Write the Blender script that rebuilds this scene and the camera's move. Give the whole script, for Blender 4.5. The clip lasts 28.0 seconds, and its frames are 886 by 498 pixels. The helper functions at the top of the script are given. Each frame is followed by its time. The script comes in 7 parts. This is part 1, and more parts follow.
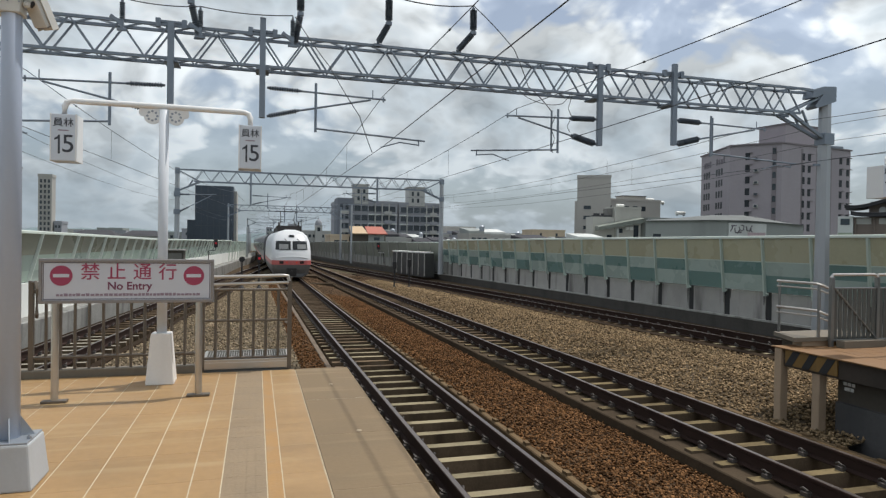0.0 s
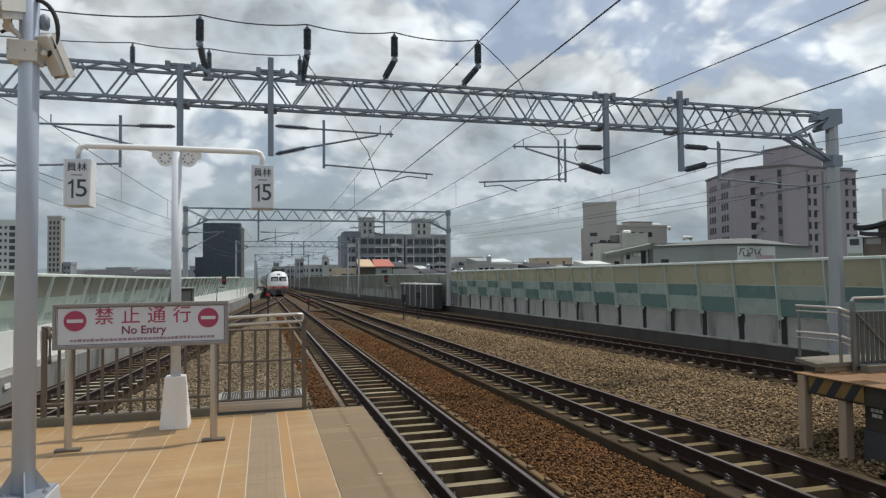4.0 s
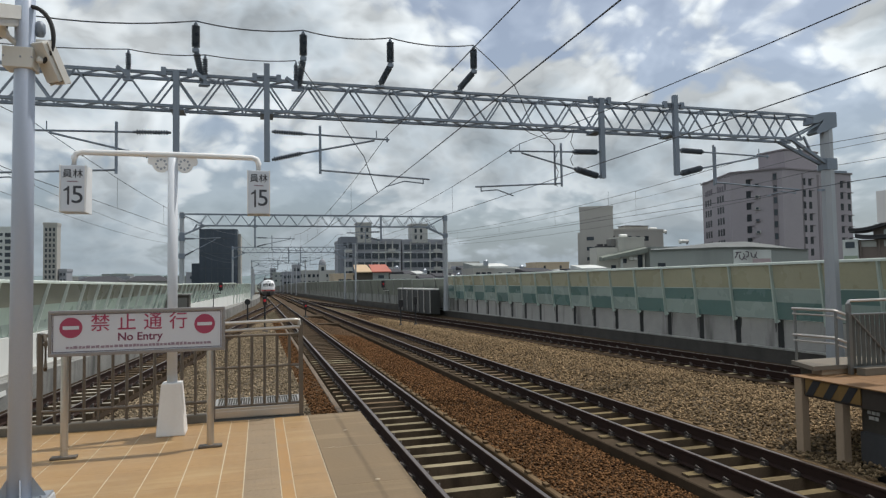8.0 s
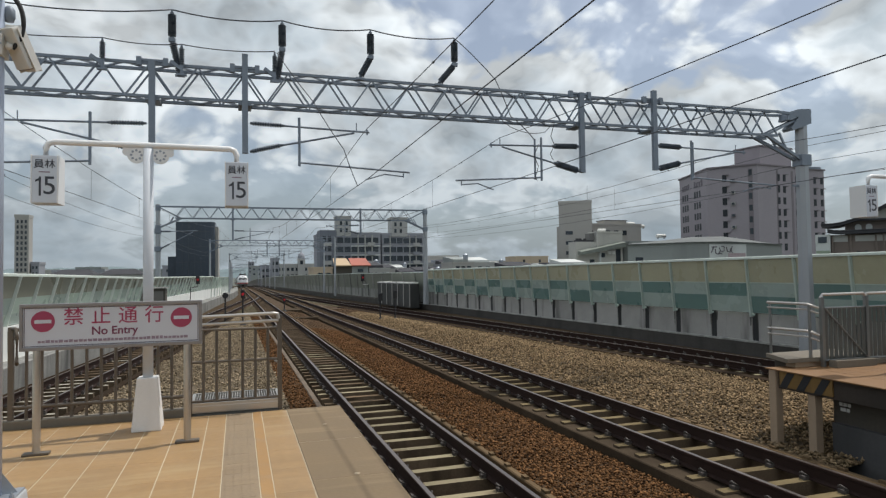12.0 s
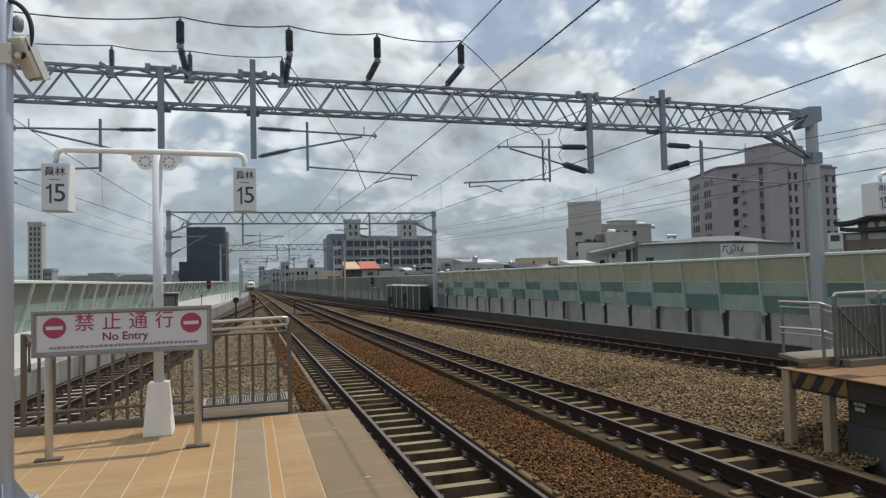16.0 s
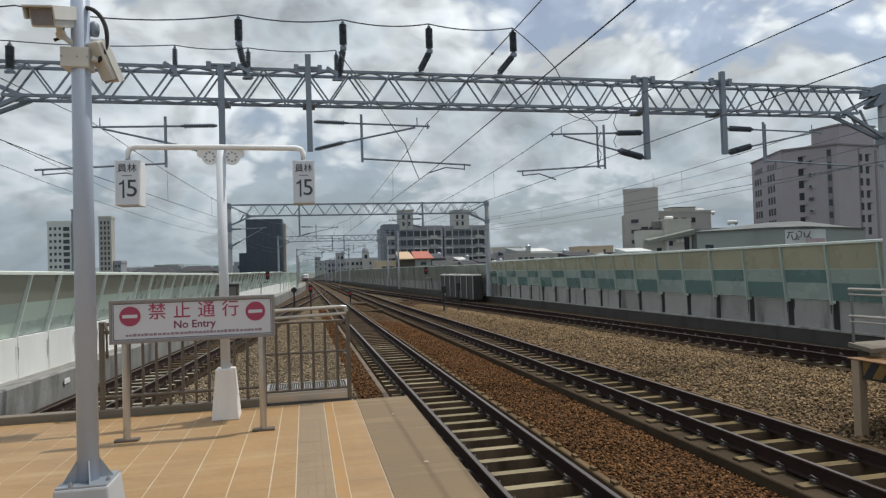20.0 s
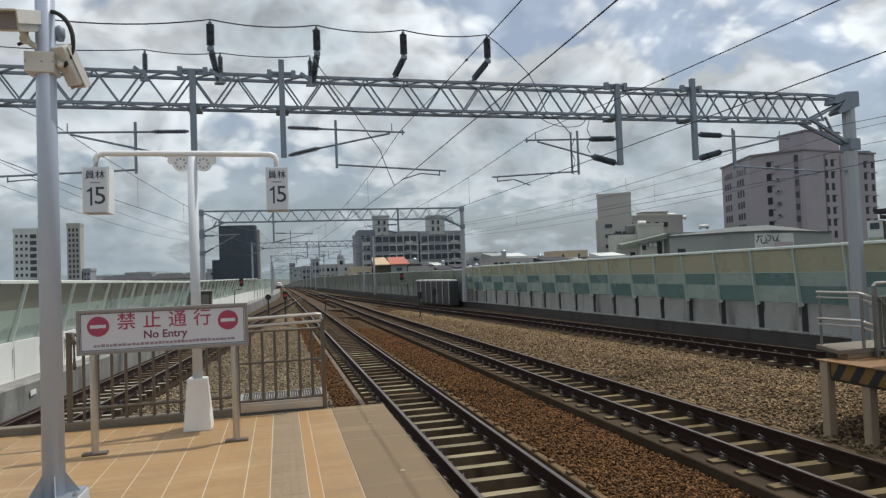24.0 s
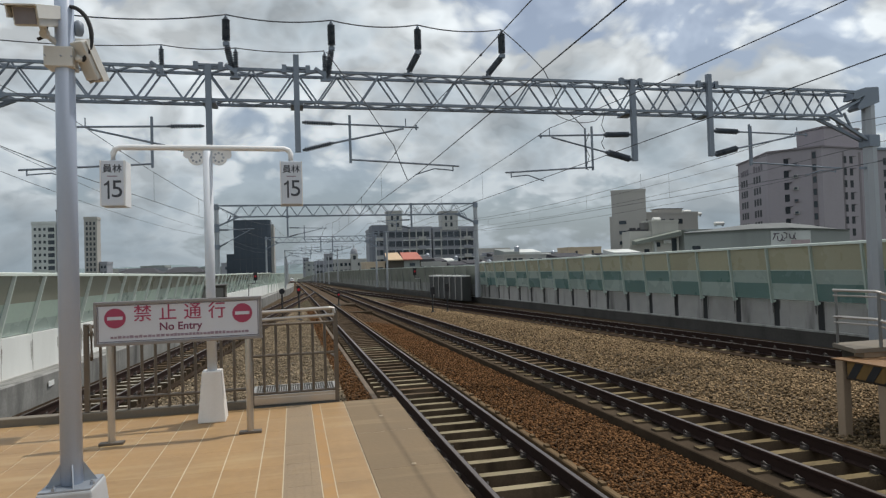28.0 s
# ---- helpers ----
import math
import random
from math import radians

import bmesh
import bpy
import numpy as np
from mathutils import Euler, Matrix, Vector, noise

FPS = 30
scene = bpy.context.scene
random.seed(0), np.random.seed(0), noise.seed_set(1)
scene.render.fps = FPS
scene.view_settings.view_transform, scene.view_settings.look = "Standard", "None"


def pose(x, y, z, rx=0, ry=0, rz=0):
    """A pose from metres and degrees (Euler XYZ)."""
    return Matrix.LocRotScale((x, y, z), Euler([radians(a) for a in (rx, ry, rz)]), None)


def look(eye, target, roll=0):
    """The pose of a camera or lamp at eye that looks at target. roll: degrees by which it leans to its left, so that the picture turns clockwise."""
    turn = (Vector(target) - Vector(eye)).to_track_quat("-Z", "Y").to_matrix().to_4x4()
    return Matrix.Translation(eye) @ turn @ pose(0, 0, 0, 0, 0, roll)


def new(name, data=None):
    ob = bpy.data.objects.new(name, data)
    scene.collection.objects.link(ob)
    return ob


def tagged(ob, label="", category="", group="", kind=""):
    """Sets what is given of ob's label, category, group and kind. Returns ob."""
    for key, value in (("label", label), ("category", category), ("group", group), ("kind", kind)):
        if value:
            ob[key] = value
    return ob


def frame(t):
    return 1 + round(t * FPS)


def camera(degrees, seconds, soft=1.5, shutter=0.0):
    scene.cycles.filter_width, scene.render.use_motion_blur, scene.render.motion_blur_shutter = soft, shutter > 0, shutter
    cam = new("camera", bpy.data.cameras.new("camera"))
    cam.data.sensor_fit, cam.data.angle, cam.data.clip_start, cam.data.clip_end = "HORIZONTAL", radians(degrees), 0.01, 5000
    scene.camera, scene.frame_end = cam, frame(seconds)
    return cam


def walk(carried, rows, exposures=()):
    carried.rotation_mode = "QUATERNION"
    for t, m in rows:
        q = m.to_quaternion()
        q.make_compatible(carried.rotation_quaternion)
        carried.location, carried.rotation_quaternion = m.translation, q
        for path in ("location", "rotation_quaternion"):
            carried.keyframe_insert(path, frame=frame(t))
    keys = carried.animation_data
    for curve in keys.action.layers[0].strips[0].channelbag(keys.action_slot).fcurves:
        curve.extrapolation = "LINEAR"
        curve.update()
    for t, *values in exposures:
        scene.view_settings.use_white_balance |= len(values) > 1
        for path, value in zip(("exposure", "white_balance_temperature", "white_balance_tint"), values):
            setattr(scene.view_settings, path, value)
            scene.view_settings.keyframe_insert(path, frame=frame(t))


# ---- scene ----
cam = camera(68.8, 28.0, soft=1.3)
PATH = [
    (0, (-1.195, -8.106, 1.581), (-0.639, -6.185, 1.56), 0.9),
    (0.5, (-1.166, -8.062, 1.581), (-0.493, -6.179, 1.548), 1.5),
    (1, (-1.182, -7.991, 1.591), (-0.416, -6.144, 1.542), 3.3),
    (1.5, (-1.24, -8.006, 1.614), (-0.569, -6.124, 1.693), 1.0),
    (2, (-1.254, -8.012, 1.621), (-0.684, -6.096, 1.702), -0.5),
    (2.5, (-1.252, -7.87, 1.631), (-0.723, -5.942, 1.706), -1.3),
    (3, (-1.264, -8.015, 1.619), (-0.746, -6.084, 1.679), -1.0),
    (3.5, (-1.263, -8.014, 1.621), (-0.732, -6.087, 1.666), -0.6),
    (4, (-1.263, -8.009, 1.623), (-0.727, -6.083, 1.697), -0.6),
    (4.5, (-1.267, -8.03, 1.619), (-0.76, -6.099, 1.741), 0.4),
    (6.5, (-1.262, -8.021, 1.619), (-0.723, -6.099, 1.735), -0.4),
    (7, (-1.263, -8.022, 1.618), (-0.742, -6.094, 1.717), -0.6),
    (7.5, (-1.26, -8.02, 1.617), (-0.748, -6.088, 1.695), -0.8),
    (8, (-1.261, -8.014, 1.621), (-0.716, -6.092, 1.71), -0.9),
    (8.5, (-1.264, -8.02, 1.619), (-0.738, -6.093, 1.723), -1.1),
    (9, (-1.261, -7.993, 1.617), (-0.697, -6.077, 1.708), 0.2),
    (9.5, (-1.259, -7.975, 1.627), (-0.698, -6.059, 1.75), 0.3),
    (10, (-1.263, -8.002, 1.625), (-0.652, -6.101, 1.731), 1.4),
    (10.5, (-1.275, -8.024, 1.625), (-0.738, -6.102, 1.748), 0.6),
    (11, (-1.28, -8.017, 1.626), (-0.779, -6.084, 1.741), -0.1),
    (11.5, (-1.273, -8.014, 1.622), (-0.748, -6.087, 1.72), -0.1),
    (12, (-1.262, -7.989, 1.617), (-0.657, -6.084, 1.686), -0.8),
    (12.5, (-1.253, -7.995, 1.62), (-0.638, -6.094, 1.714), -2.6),
    (13, (-1.256, -7.997, 1.619), (-0.648, -6.094, 1.719), -1.9),
    (13.5, (-1.26, -7.998, 1.62), (-0.685, -6.085, 1.72), -1.8),
    (15.5, (-1.256, -7.989, 1.619), (-0.675, -6.077, 1.709), -1.2),
    (16, (-1.245, -7.987, 1.619), (-0.668, -6.074, 1.696), -1.4),
    (16.5, (-1.241, -7.99, 1.616), (-0.683, -6.071, 1.687), -1.3),
    (17, (-1.246, -8.007, 1.617), (-0.714, -6.08, 1.685), -1.5),
    (17.5, (-1.255, -8.026, 1.615), (-0.741, -6.094, 1.686), -0.7),
    (18, (-1.267, -8.027, 1.614), (-0.79, -6.086, 1.678), -0.5),
    (18.5, (-1.271, -8.028, 1.615), (-0.782, -6.089, 1.662), -0.1),
    (19, (-1.273, -8.037, 1.611), (-0.794, -6.096, 1.662), -0.6),
    (19.5, (-1.277, -8.037, 1.613), (-0.847, -6.085, 1.659), -1.6),
    (20, (-1.284, -8.037, 1.615), (-0.865, -6.082, 1.664), -1.8),
    (20.5, (-1.286, -8.025, 1.616), (-0.865, -6.07, 1.667), -1.9),
    (21, (-1.279, -8.009, 1.614), (-0.794, -6.069, 1.604), -1.5),
    (21.5, (-1.27, -7.987, 1.62), (-0.699, -6.07, 1.62), -2.2),
    (22, (-1.277, -7.977, 1.625), (-0.763, -6.044, 1.653), -1.5),
    (22.5, (-1.272, -7.99, 1.628), (-0.774, -6.054, 1.696), -2.2),
    (24.5, (-1.277, -8.023, 1.624), (-0.789, -6.084, 1.681), -2.1),
    (25, (-1.28, -8.022, 1.62), (-0.814, -6.078, 1.67), -1.5),
    (25.5, (-1.281, -8.022, 1.618), (-0.817, -6.077, 1.667), -1.4),
    (26, (-1.28, -8.026, 1.622), (-0.819, -6.08, 1.668), -1.4),
    (26.5, (-1.279, -8.032, 1.619), (-0.814, -6.087, 1.682), -1.8),
    (27, (-1.277, -8.04, 1.621), (-0.827, -6.092, 1.684), -1.7),
    (27.5, (-1.277, -8.036, 1.621), (-0.827, -6.089, 1.677), -1.7),
    (28, (-1.276, -8.034, 1.619), (-0.823, -6.086, 1.67), -1.8),
]
walk(cam, [(t, look(eye, target, roll)) for t, eye, target, roll in PATH], exposures=[(0.0, -0.43), (1.2, -0.43), (2.6, -0.54), (24.0, -0.54), (26.0, -0.60), (28.0, -0.62)])

# ---- light ----
world = bpy.data.worlds.new("sky")
scene.world = world
world.use_nodes = True
SUN = Vector((0.42, 0.12, 1.0)).normalized()


def sky_nodes():
    nt = world.node_tree
    nt.nodes.clear()
    n, l = nt.nodes.new, nt.links.new
    out = n("ShaderNodeOutputWorld")
    bg = n("ShaderNodeBackground")
    sky = n("ShaderNodeTexSky")
    sky.sky_type, sky.sun_disc = "NISHITA", False
    sky.sun_elevation = math.asin(SUN.z)
    sky.sun_rotation = math.atan2(SUN.x, SUN.y)
    sky.dust_density, sky.air_density = 2.0, 1.0
    gain = n("ShaderNodeVectorMath")
    gain.operation = "SCALE"
    gain.inputs["Scale"].default_value = SKY_GAIN
    l(sky.outputs[0], gain.inputs[0])
    tc = n("ShaderNodeTexCoord")
    sep = n("ShaderNodeSeparateXYZ")
    l(tc.outputs["Generated"], sep.inputs[0])
    # clouds lie on a flat layer: direction over height
    up = n("ShaderNodeMath")
    up.operation = "MAXIMUM"
    l(sep.outputs[2], up.inputs[0])
    up.inputs[1].default_value = 0.0
    lift = n("ShaderNodeMath")
    lift.operation = "ADD"
    l(up.outputs[0], lift.inputs[0])
    lift.inputs[1].default_value = 0.52
    flat = n("ShaderNodeCombineXYZ")
    for k in (0, 1):
        d = n("ShaderNodeMath")
        d.operation = "DIVIDE"
        l(sep.outputs[k], d.inputs[0])
        l(lift.outputs[0], d.inputs[1])
        l(d.outputs[0], flat.inputs[k])
    flat.inputs[2].default_value = CLOUD_SEED

    def op(kind, a, c):
        q = n("ShaderNodeMath")
        q.operation = kind
        for i, v in enumerate((a, c)):
            if isinstance(v, (int, float)):
                q.inputs[i].default_value = v
            else:
                l(v, q.inputs[i])
        return q.outputs[0]

    def fbm(vec, scale, detail, rough):
        t = n("ShaderNodeTexNoise")
        t.inputs["Scale"].default_value, t.inputs["Detail"].default_value, t.inputs["Roughness"].default_value = scale, detail, rough
        l(vec, t.inputs["Vector"])
        return t

    def shifted(vec, by):
        q = n("ShaderNodeVectorMath")
        l(vec, q.inputs[0])
        q.inputs[1].default_value = by
        return q.outputs[0]

    def heap(vec):
        """Thickness of heaped cloud: broad banks, round puffs on them, and ragged edges."""
        wob = n("ShaderNodeVectorMath")
        wob.operation = "SCALE"
        l(shifted(fbm(vec, 3.1, 3, 0.55).outputs["Color"], (-0.5, -0.5, -0.5)), wob.inputs[0])
        wob.inputs["Scale"].default_value = 0.22
        bent = n("ShaderNodeVectorMath")
        l(vec, bent.inputs[0])
        l(wob.outputs[0], bent.inputs[1])
        puff = n("ShaderNodeTexVoronoi")
        puff.feature = "SMOOTH_F1"
        for key, v in (("Scale", 3.6), ("Detail", 3.0), ("Roughness", 0.52), ("Lacunarity", 2.3), ("Smoothness", 0.35)):
            puff.inputs[key].default_value = v
        l(bent.outputs[0], puff.inputs["Vector"])
        banks = op("MULTIPLY", fbm(vec, 1.55, 4, 0.5).outputs[0], 0.78)
        round_ = op("MULTIPLY", op("SUBTRACT", 1.0, puff.outputs["Distance"]), 0.30)
        rag = op("MULTIPLY", op("SUBTRACT", fbm(bent.outputs[0], 9.0, 8, 0.62).outputs[0], 0.5), 0.16)
        return op("ADD", op("ADD", banks, round_), rag)

    def ramp(src, stops):
        r = n("ShaderNodeValToRGB")
        e = r.color_ramp.elements
        while len(e) < len(stops):
            e.new(0.5)
        for i, (p, c) in enumerate(stops):
            e[i].position, e[i].color = p, (*c, 1)
        l(src, r.inputs[0])
        return r

    thick = heap(flat.outputs[0])
    cover = ramp(thick, [(0.33, (0.30, 0.30, 0.30)), (0.39, (1, 1, 1))])
    shade = ramp(thick, [(0.34, (1.08, 1.15, 1.19)), (0.44, (0.98, 1.05, 1.09)), (0.51, (0.71, 0.79, 0.85)), (0.62, (0.48, 0.56, 0.62))])
    # the side of each puff that looks to the sun is brighter
    drop = op("SUBTRACT", thick, heap(shifted(flat.outputs[0], (0.05, 0.03, 0.0))))
    lit = n("ShaderNodeMapRange")
    for key, v in (("From Min", -0.07), ("From Max", 0.07), ("To Min", 0.74), ("To Max", 1.36)):
        lit.inputs[key].default_value = v
    l(drop, lit.inputs["Value"])
    body = n("ShaderNodeVectorMath")
    body.operation = "SCALE"
    l(shade.outputs[0], body.inputs[0])
    l(lit.outputs[0], body.inputs["Scale"])
    mix = n("ShaderNodeMix")
    mix.data_type = "RGBA"
    l(cover.outputs[0], mix.inputs["Factor"])
    l(gain.outputs[0], mix.inputs["A"])
    l(body.outputs[0], mix.inputs["B"])
    # haze towards the horizon
    haze = n("ShaderNodeMapRange")
    haze.inputs["From Min"].default_value, haze.inputs["From Max"].default_value = 0.0, 0.28
    haze.inputs["To Min"].default_value, haze.inputs["To Max"].default_value = 0.82, 0.0
    l(up.outputs[0], haze.inputs["Value"])
    low = n("ShaderNodeMix")
    low.data_type = "RGBA"
    l(haze.outputs[0], low.inputs["Factor"])
    l(mix.outputs["Result"], low.inputs["A"])
    low.inputs["B"].default_value = (0.37, 0.46, 0.53, 1)
    l(low.outputs["Result"], bg.inputs["Color"])
    bg.inputs["Strength"].default_value = 1.0
    l(bg.outputs[0], out.inputs[0])


SKY_GAIN, CLOUD_SEED = 0.15, 12.2
sky_nodes()
sun = new("sun", bpy.data.lights.new("sun", "SUN"))
sun.data.energy, sun.data.angle, sun.data.color = 4.2, radians(0.6), (1.0, 0.96, 0.9)
sun.matrix_world = look((0, 0, 60), Vector((0, 0, 60)) - SUN)


# ---- materials ----
def mat(name, color, rough=0.7, metal=0.0, vary=0.12, scale=3.0, fine=40.0, bump=0.15, dark=None, stain=0.0, island=0.0, obj=0.0, spec=0.5, bumpd=0.01, world_space=False, smear=(1.6, 1.6, 0.28), wear=None):
    """Painted, stony or metal surface: base colour with coarse and fine variation, stains, and fine relief."""
    m = bpy.data.materials.new(name)
    m.use_nodes = True
    nt = m.node_tree
    n, l = nt.nodes.new, nt.links.new
    b = nt.nodes["Principled BSDF"]
    b.inputs["Roughness"].default_value = rough
    b.inputs["Metallic"].default_value = metal
    b.inputs["Specular IOR Level"].default_value = spec
    tc = n("ShaderNodeNewGeometry" if world_space else "ShaderNodeTexCoord")
    place = tc.outputs["Position" if world_space else "Object"]

    def tex(s, detail=4):
        t = n("ShaderNodeTexNoise")
        t.inputs["Scale"].default_value = s
        t.inputs["Detail"].default_value = detail
        l(place, t.inputs["Vector"])
        return t.outputs[0]

    def math_(op, a, c):
        q = n("ShaderNodeMath")
        q.operation = op
        for i, v in enumerate((a, c)):
            if isinstance(v, (int, float)):
                q.inputs[i].default_value = v
            else:
                l(v, q.inputs[i])
        return q.outputs[0]

    coarse, grain = tex(scale), tex(fine, 2)
    v = math_("ADD", math_("MULTIPLY", math_("SUBTRACT", coarse, 0.5), vary * 3), math_("MULTIPLY", math_("SUBTRACT", grain, 0.5), vary * 1.6))
    if island:
        g = n("ShaderNodeNewGeometry")
        v = math_("ADD", v, math_("MULTIPLY", math_("SUBTRACT", g.outputs["Random Per Island"], 0.5), island))
    if obj:
        g = n("ShaderNodeObjectInfo")
        v = math_("ADD", v, math_("MULTIPLY", math_("SUBTRACT", g.outputs["Random"], 0.5), obj))
    hsv = n("ShaderNodeHueSaturation")
    hsv.inputs["Color"].default_value = (*color, 1)
    l(math_("ADD", v, 1.0), hsv.inputs["Value"])
    last = hsv.outputs[0]
    if stain:
        r = n("ShaderNodeValToRGB")
        r.color_ramp.elements[0].position, r.color_ramp.elements[1].position = 0.52, 0.72
        st = n("ShaderNodeTexNoise")
        st.inputs["Scale"].default_value = scale * 0.6
        st.inputs["Detail"].default_value = 8
        mp = n("ShaderNodeMapping")
        mp.inputs["Scale"].default_value = smear
        l(place, mp.inputs[0])
        l(mp.outputs[0], st.inputs["Vector"])
        l(st.outputs[0], r.inputs[0])
        mx = n("ShaderNodeMix")
        mx.data_type = "RGBA"
        l(math_("MULTIPLY", r.outputs[0], stain), mx.inputs["Factor"])
        l(last, mx.inputs["A"])
        mx.inputs["B"].default_value = (*(dark or tuple(c * 0.35 for c in color)), 1)
        last = mx.outputs["Result"]
    if wear:
        r = n("ShaderNodeValToRGB")
        r.color_ramp.elements[0].position, r.color_ramp.elements[1].position = 0.53, 0.70
        st = n("ShaderNodeTexNoise")
        st.inputs["Scale"].default_value, st.inputs["Detail"].default_value = 1.5, 9
        mp = n("ShaderNodeMapping")
        mp.inputs["Scale"].default_value = (0.55, 3.6, 1)
        mp.inputs["Location"].default_value = (3.1, 7.7, 0.4)
        l(place, mp.inputs[0])
        l(mp.outputs[0], st.inputs["Vector"])
        l(st.outputs[0], r.inputs[0])
        mx = n("ShaderNodeMix")
        mx.data_type = "RGBA"
        l(math_("MULTIPLY", r.outputs[0], 0.6), mx.inputs["Factor"])
        l(last, mx.inputs["A"])
        mx.inputs["B"].default_value = (*wear, 1)
        last = mx.outputs["Result"]
    l(last, b.inputs["Base Color"])
    rr = math_("ADD", math_("MULTIPLY", math_("SUBTRACT", coarse, 0.5), 0.25), rough)
    l(rr, b.inputs["Roughness"])
    if bump:
        bp = n("ShaderNodeBump")
        bp.inputs["Strength"].default_value = bump
        bp.inputs["Distance"].default_value = bumpd
        l(grain, bp.inputs["Height"])
        l(bp.outputs[0], b.inputs["Normal"])
    return m


def glow(name, color, strength):
    m = bpy.data.materials.new(name)
    m.use_nodes = True
    b = m.node_tree.nodes["Principled BSDF"]
    b.inputs["Base Color"].default_value = (*color, 1)
    b.inputs["Emission Color"].default_value = (*color, 1)
    b.inputs["Emission Strength"].default_value = strength
    return m


def sheet_plastic(name, color, alpha):
    """Tinted clear sheet of a sound barrier: part see-through, glossy, dusty."""
    m = mat(name, color, 0.28, 0, 0.08, 0.7, 9, 0.02, stain=0.35, dark=tuple(c * 0.75 + 0.08 for c in color), obj=0.06)
    b = m.node_tree.nodes["Principled BSDF"]
    b.inputs["Alpha"].default_value = alpha
    return m


M_tile = mat("tan_ceramic_tile", (0.318, 0.194, 0.083), 0.5, 0, 0.17, 1.4, 16, 0.06, obj=0.04, stain=0.6, dark=(0.225, 0.135, 0.055), world_space=True, smear=(0.7, 3.2, 1), wear=(0.40, 0.285, 0.145))
M_grout = mat("pale_grout", (0.50, 0.43, 0.31), 0.85, 0, 0.1, 4)
M_tact = mat("tactile_paving", (0.245, 0.178, 0.108), 0.7, 0, 0.16, 3, obj=0.04, world_space=True, stain=0.4, dark=(0.17, 0.11, 0.055), smear=(0.7, 2.5, 1))
M_orange = mat("orange_line_paint", (0.335, 0.19, 0.07), 0.6, 0, 0.12, 5, stain=0.7, dark=(0.30, 0.20, 0.11))
M_white_line = mat("white_line_paint", (0.38, 0.31, 0.21), 0.7, 0, 0.15, 9)
M_coping = mat("coping_concrete", (0.180, 0.125, 0.068), 0.8, 0, 0.1, 1.5, 30, 0.2, stain=0.4, dark=(0.145, 0.105, 0.06), obj=0.06, world_space=True, smear=(0.8, 2.4, 1), wear=(0.26, 0.19, 0.105))
M_conc = mat("grey_concrete", (0.1870, 0.1827, 0.1700), 0.9, 0, 0.12, 0.8, 25, 0.3, stain=0.5, dark=(0.12, 0.115, 0.105))
M_conc_dark = mat("dark_stained_concrete", (0.082, 0.072, 0.058), 0.9, 0, 0.18, 0.7, 20, 0.3, stain=0.6, dark=(0.04, 0.04, 0.04))
M_panel = mat("wall_panel_concrete", (0.375, 0.365, 0.34), 0.85, 0, 0.14, 1.6, 30, 0.15, stain=0.9, dark=(0.10, 0.097, 0.09), obj=0.24, world_space=True)
M_panel_white = mat("pale_wall_panel", (0.7350, 0.7455, 0.7140), 0.8, 0, 0.05, 0.8, 30, 0.1, stain=0.3, dark=(0.45, 0.45, 0.42), obj=0.05)
M_gap = mat("dark_joint", (0.035, 0.036, 0.036), 0.9, 0, 0.2, 2)
M_sleeper = mat("sleeper_concrete", (0.165, 0.125, 0.064), 0.85, 0, 0.25, 2.5, 40, 0.25, stain=0.9, dark=(0.055, 0.037, 0.021), obj=0.5, spec=0.15, world_space=True, smear=(1.6, 2.6, 1))
M_sleeper_side = mat("dusty_shaded_sleeper_side", (0.115, 0.084, 0.055), 0.9, 0, 0.3, 2.5, 40, 0.25, stain=0.8, dark=(0.04, 0.028, 0.018), obj=0.4, spec=0.1, world_space=True)
M_farwall = mat("sooty_far_wall_concrete", (0.31, 0.315, 0.29), 0.9, 0, 0.15, 0.8, 12, 0.1, stain=0.9, dark=(0.09, 0.088, 0.08), world_space=True)
M_sleeper_rust = mat("rust_dusted_sleeper_concrete", (0.135, 0.092, 0.055), 0.85, 0, 0.25, 2.5, 40, 0.25, stain=0.8, dark=(0.05, 0.034, 0.02), obj=0.5, spec=0.15, world_space=True, smear=(1.6, 2.6, 1))
M_sleeper_pale = mat("tan_sleeper_concrete", (0.235, 0.198, 0.125), 0.85, 0, 0.22, 2.5, 40, 0.25, stain=0.85, dark=(0.075, 0.052, 0.03), obj=0.45, spec=0.15, world_space=True, smear=(1.6, 2.6, 1))
M_sleeper_grey = mat("pale_sleeper_concrete", (0.30, 0.275, 0.22), 0.85, 0, 0.2, 2.5, 40, 0.25, stain=0.7, dark=(0.09, 0.07, 0.05), obj=0.4, spec=0.15, world_space=True, smear=(1.6, 2.6, 1))
M_rail = mat("rusty_rail_steel", (0.034, 0.020, 0.016), 0.85, 0.0, 0.2, 4, 60, 0.2, spec=0.15)
M_kerb = mat("dark_track_kerb", (0.034, 0.023, 0.015), 0.95, 0, 0.15, 1.5, 25, 0.3, stain=0.5, dark=(0.05, 0.035, 0.022), spec=0.05)
M_railtop = mat("worn_rail_head", (0.20, 0.165, 0.145), 0.35, 0.9, 0.08, 2, 60, 0.02)
M_clip = mat("worn_rail_clip", (0.07, 0.06, 0.054), 0.7, 0.0, 0.2, 20)
M_bal_rust = mat("rust_ballast", (0.136, 0.069, 0.030), 0.95, 0, 0.25, 1.2, 60, 0.4, island=1.7, spec=0.1)
M_bal_tan = mat("tan_ballast", (0.235, 0.166, 0.095), 0.95, 0, 0.25, 0.9, 60, 0.4, island=1.5, spec=0.1)
M_bal_grey = mat("grey_ballast", (0.25, 0.196, 0.130), 0.95, 0, 0.25, 0.9, 60, 0.4, island=1.1, spec=0.1)
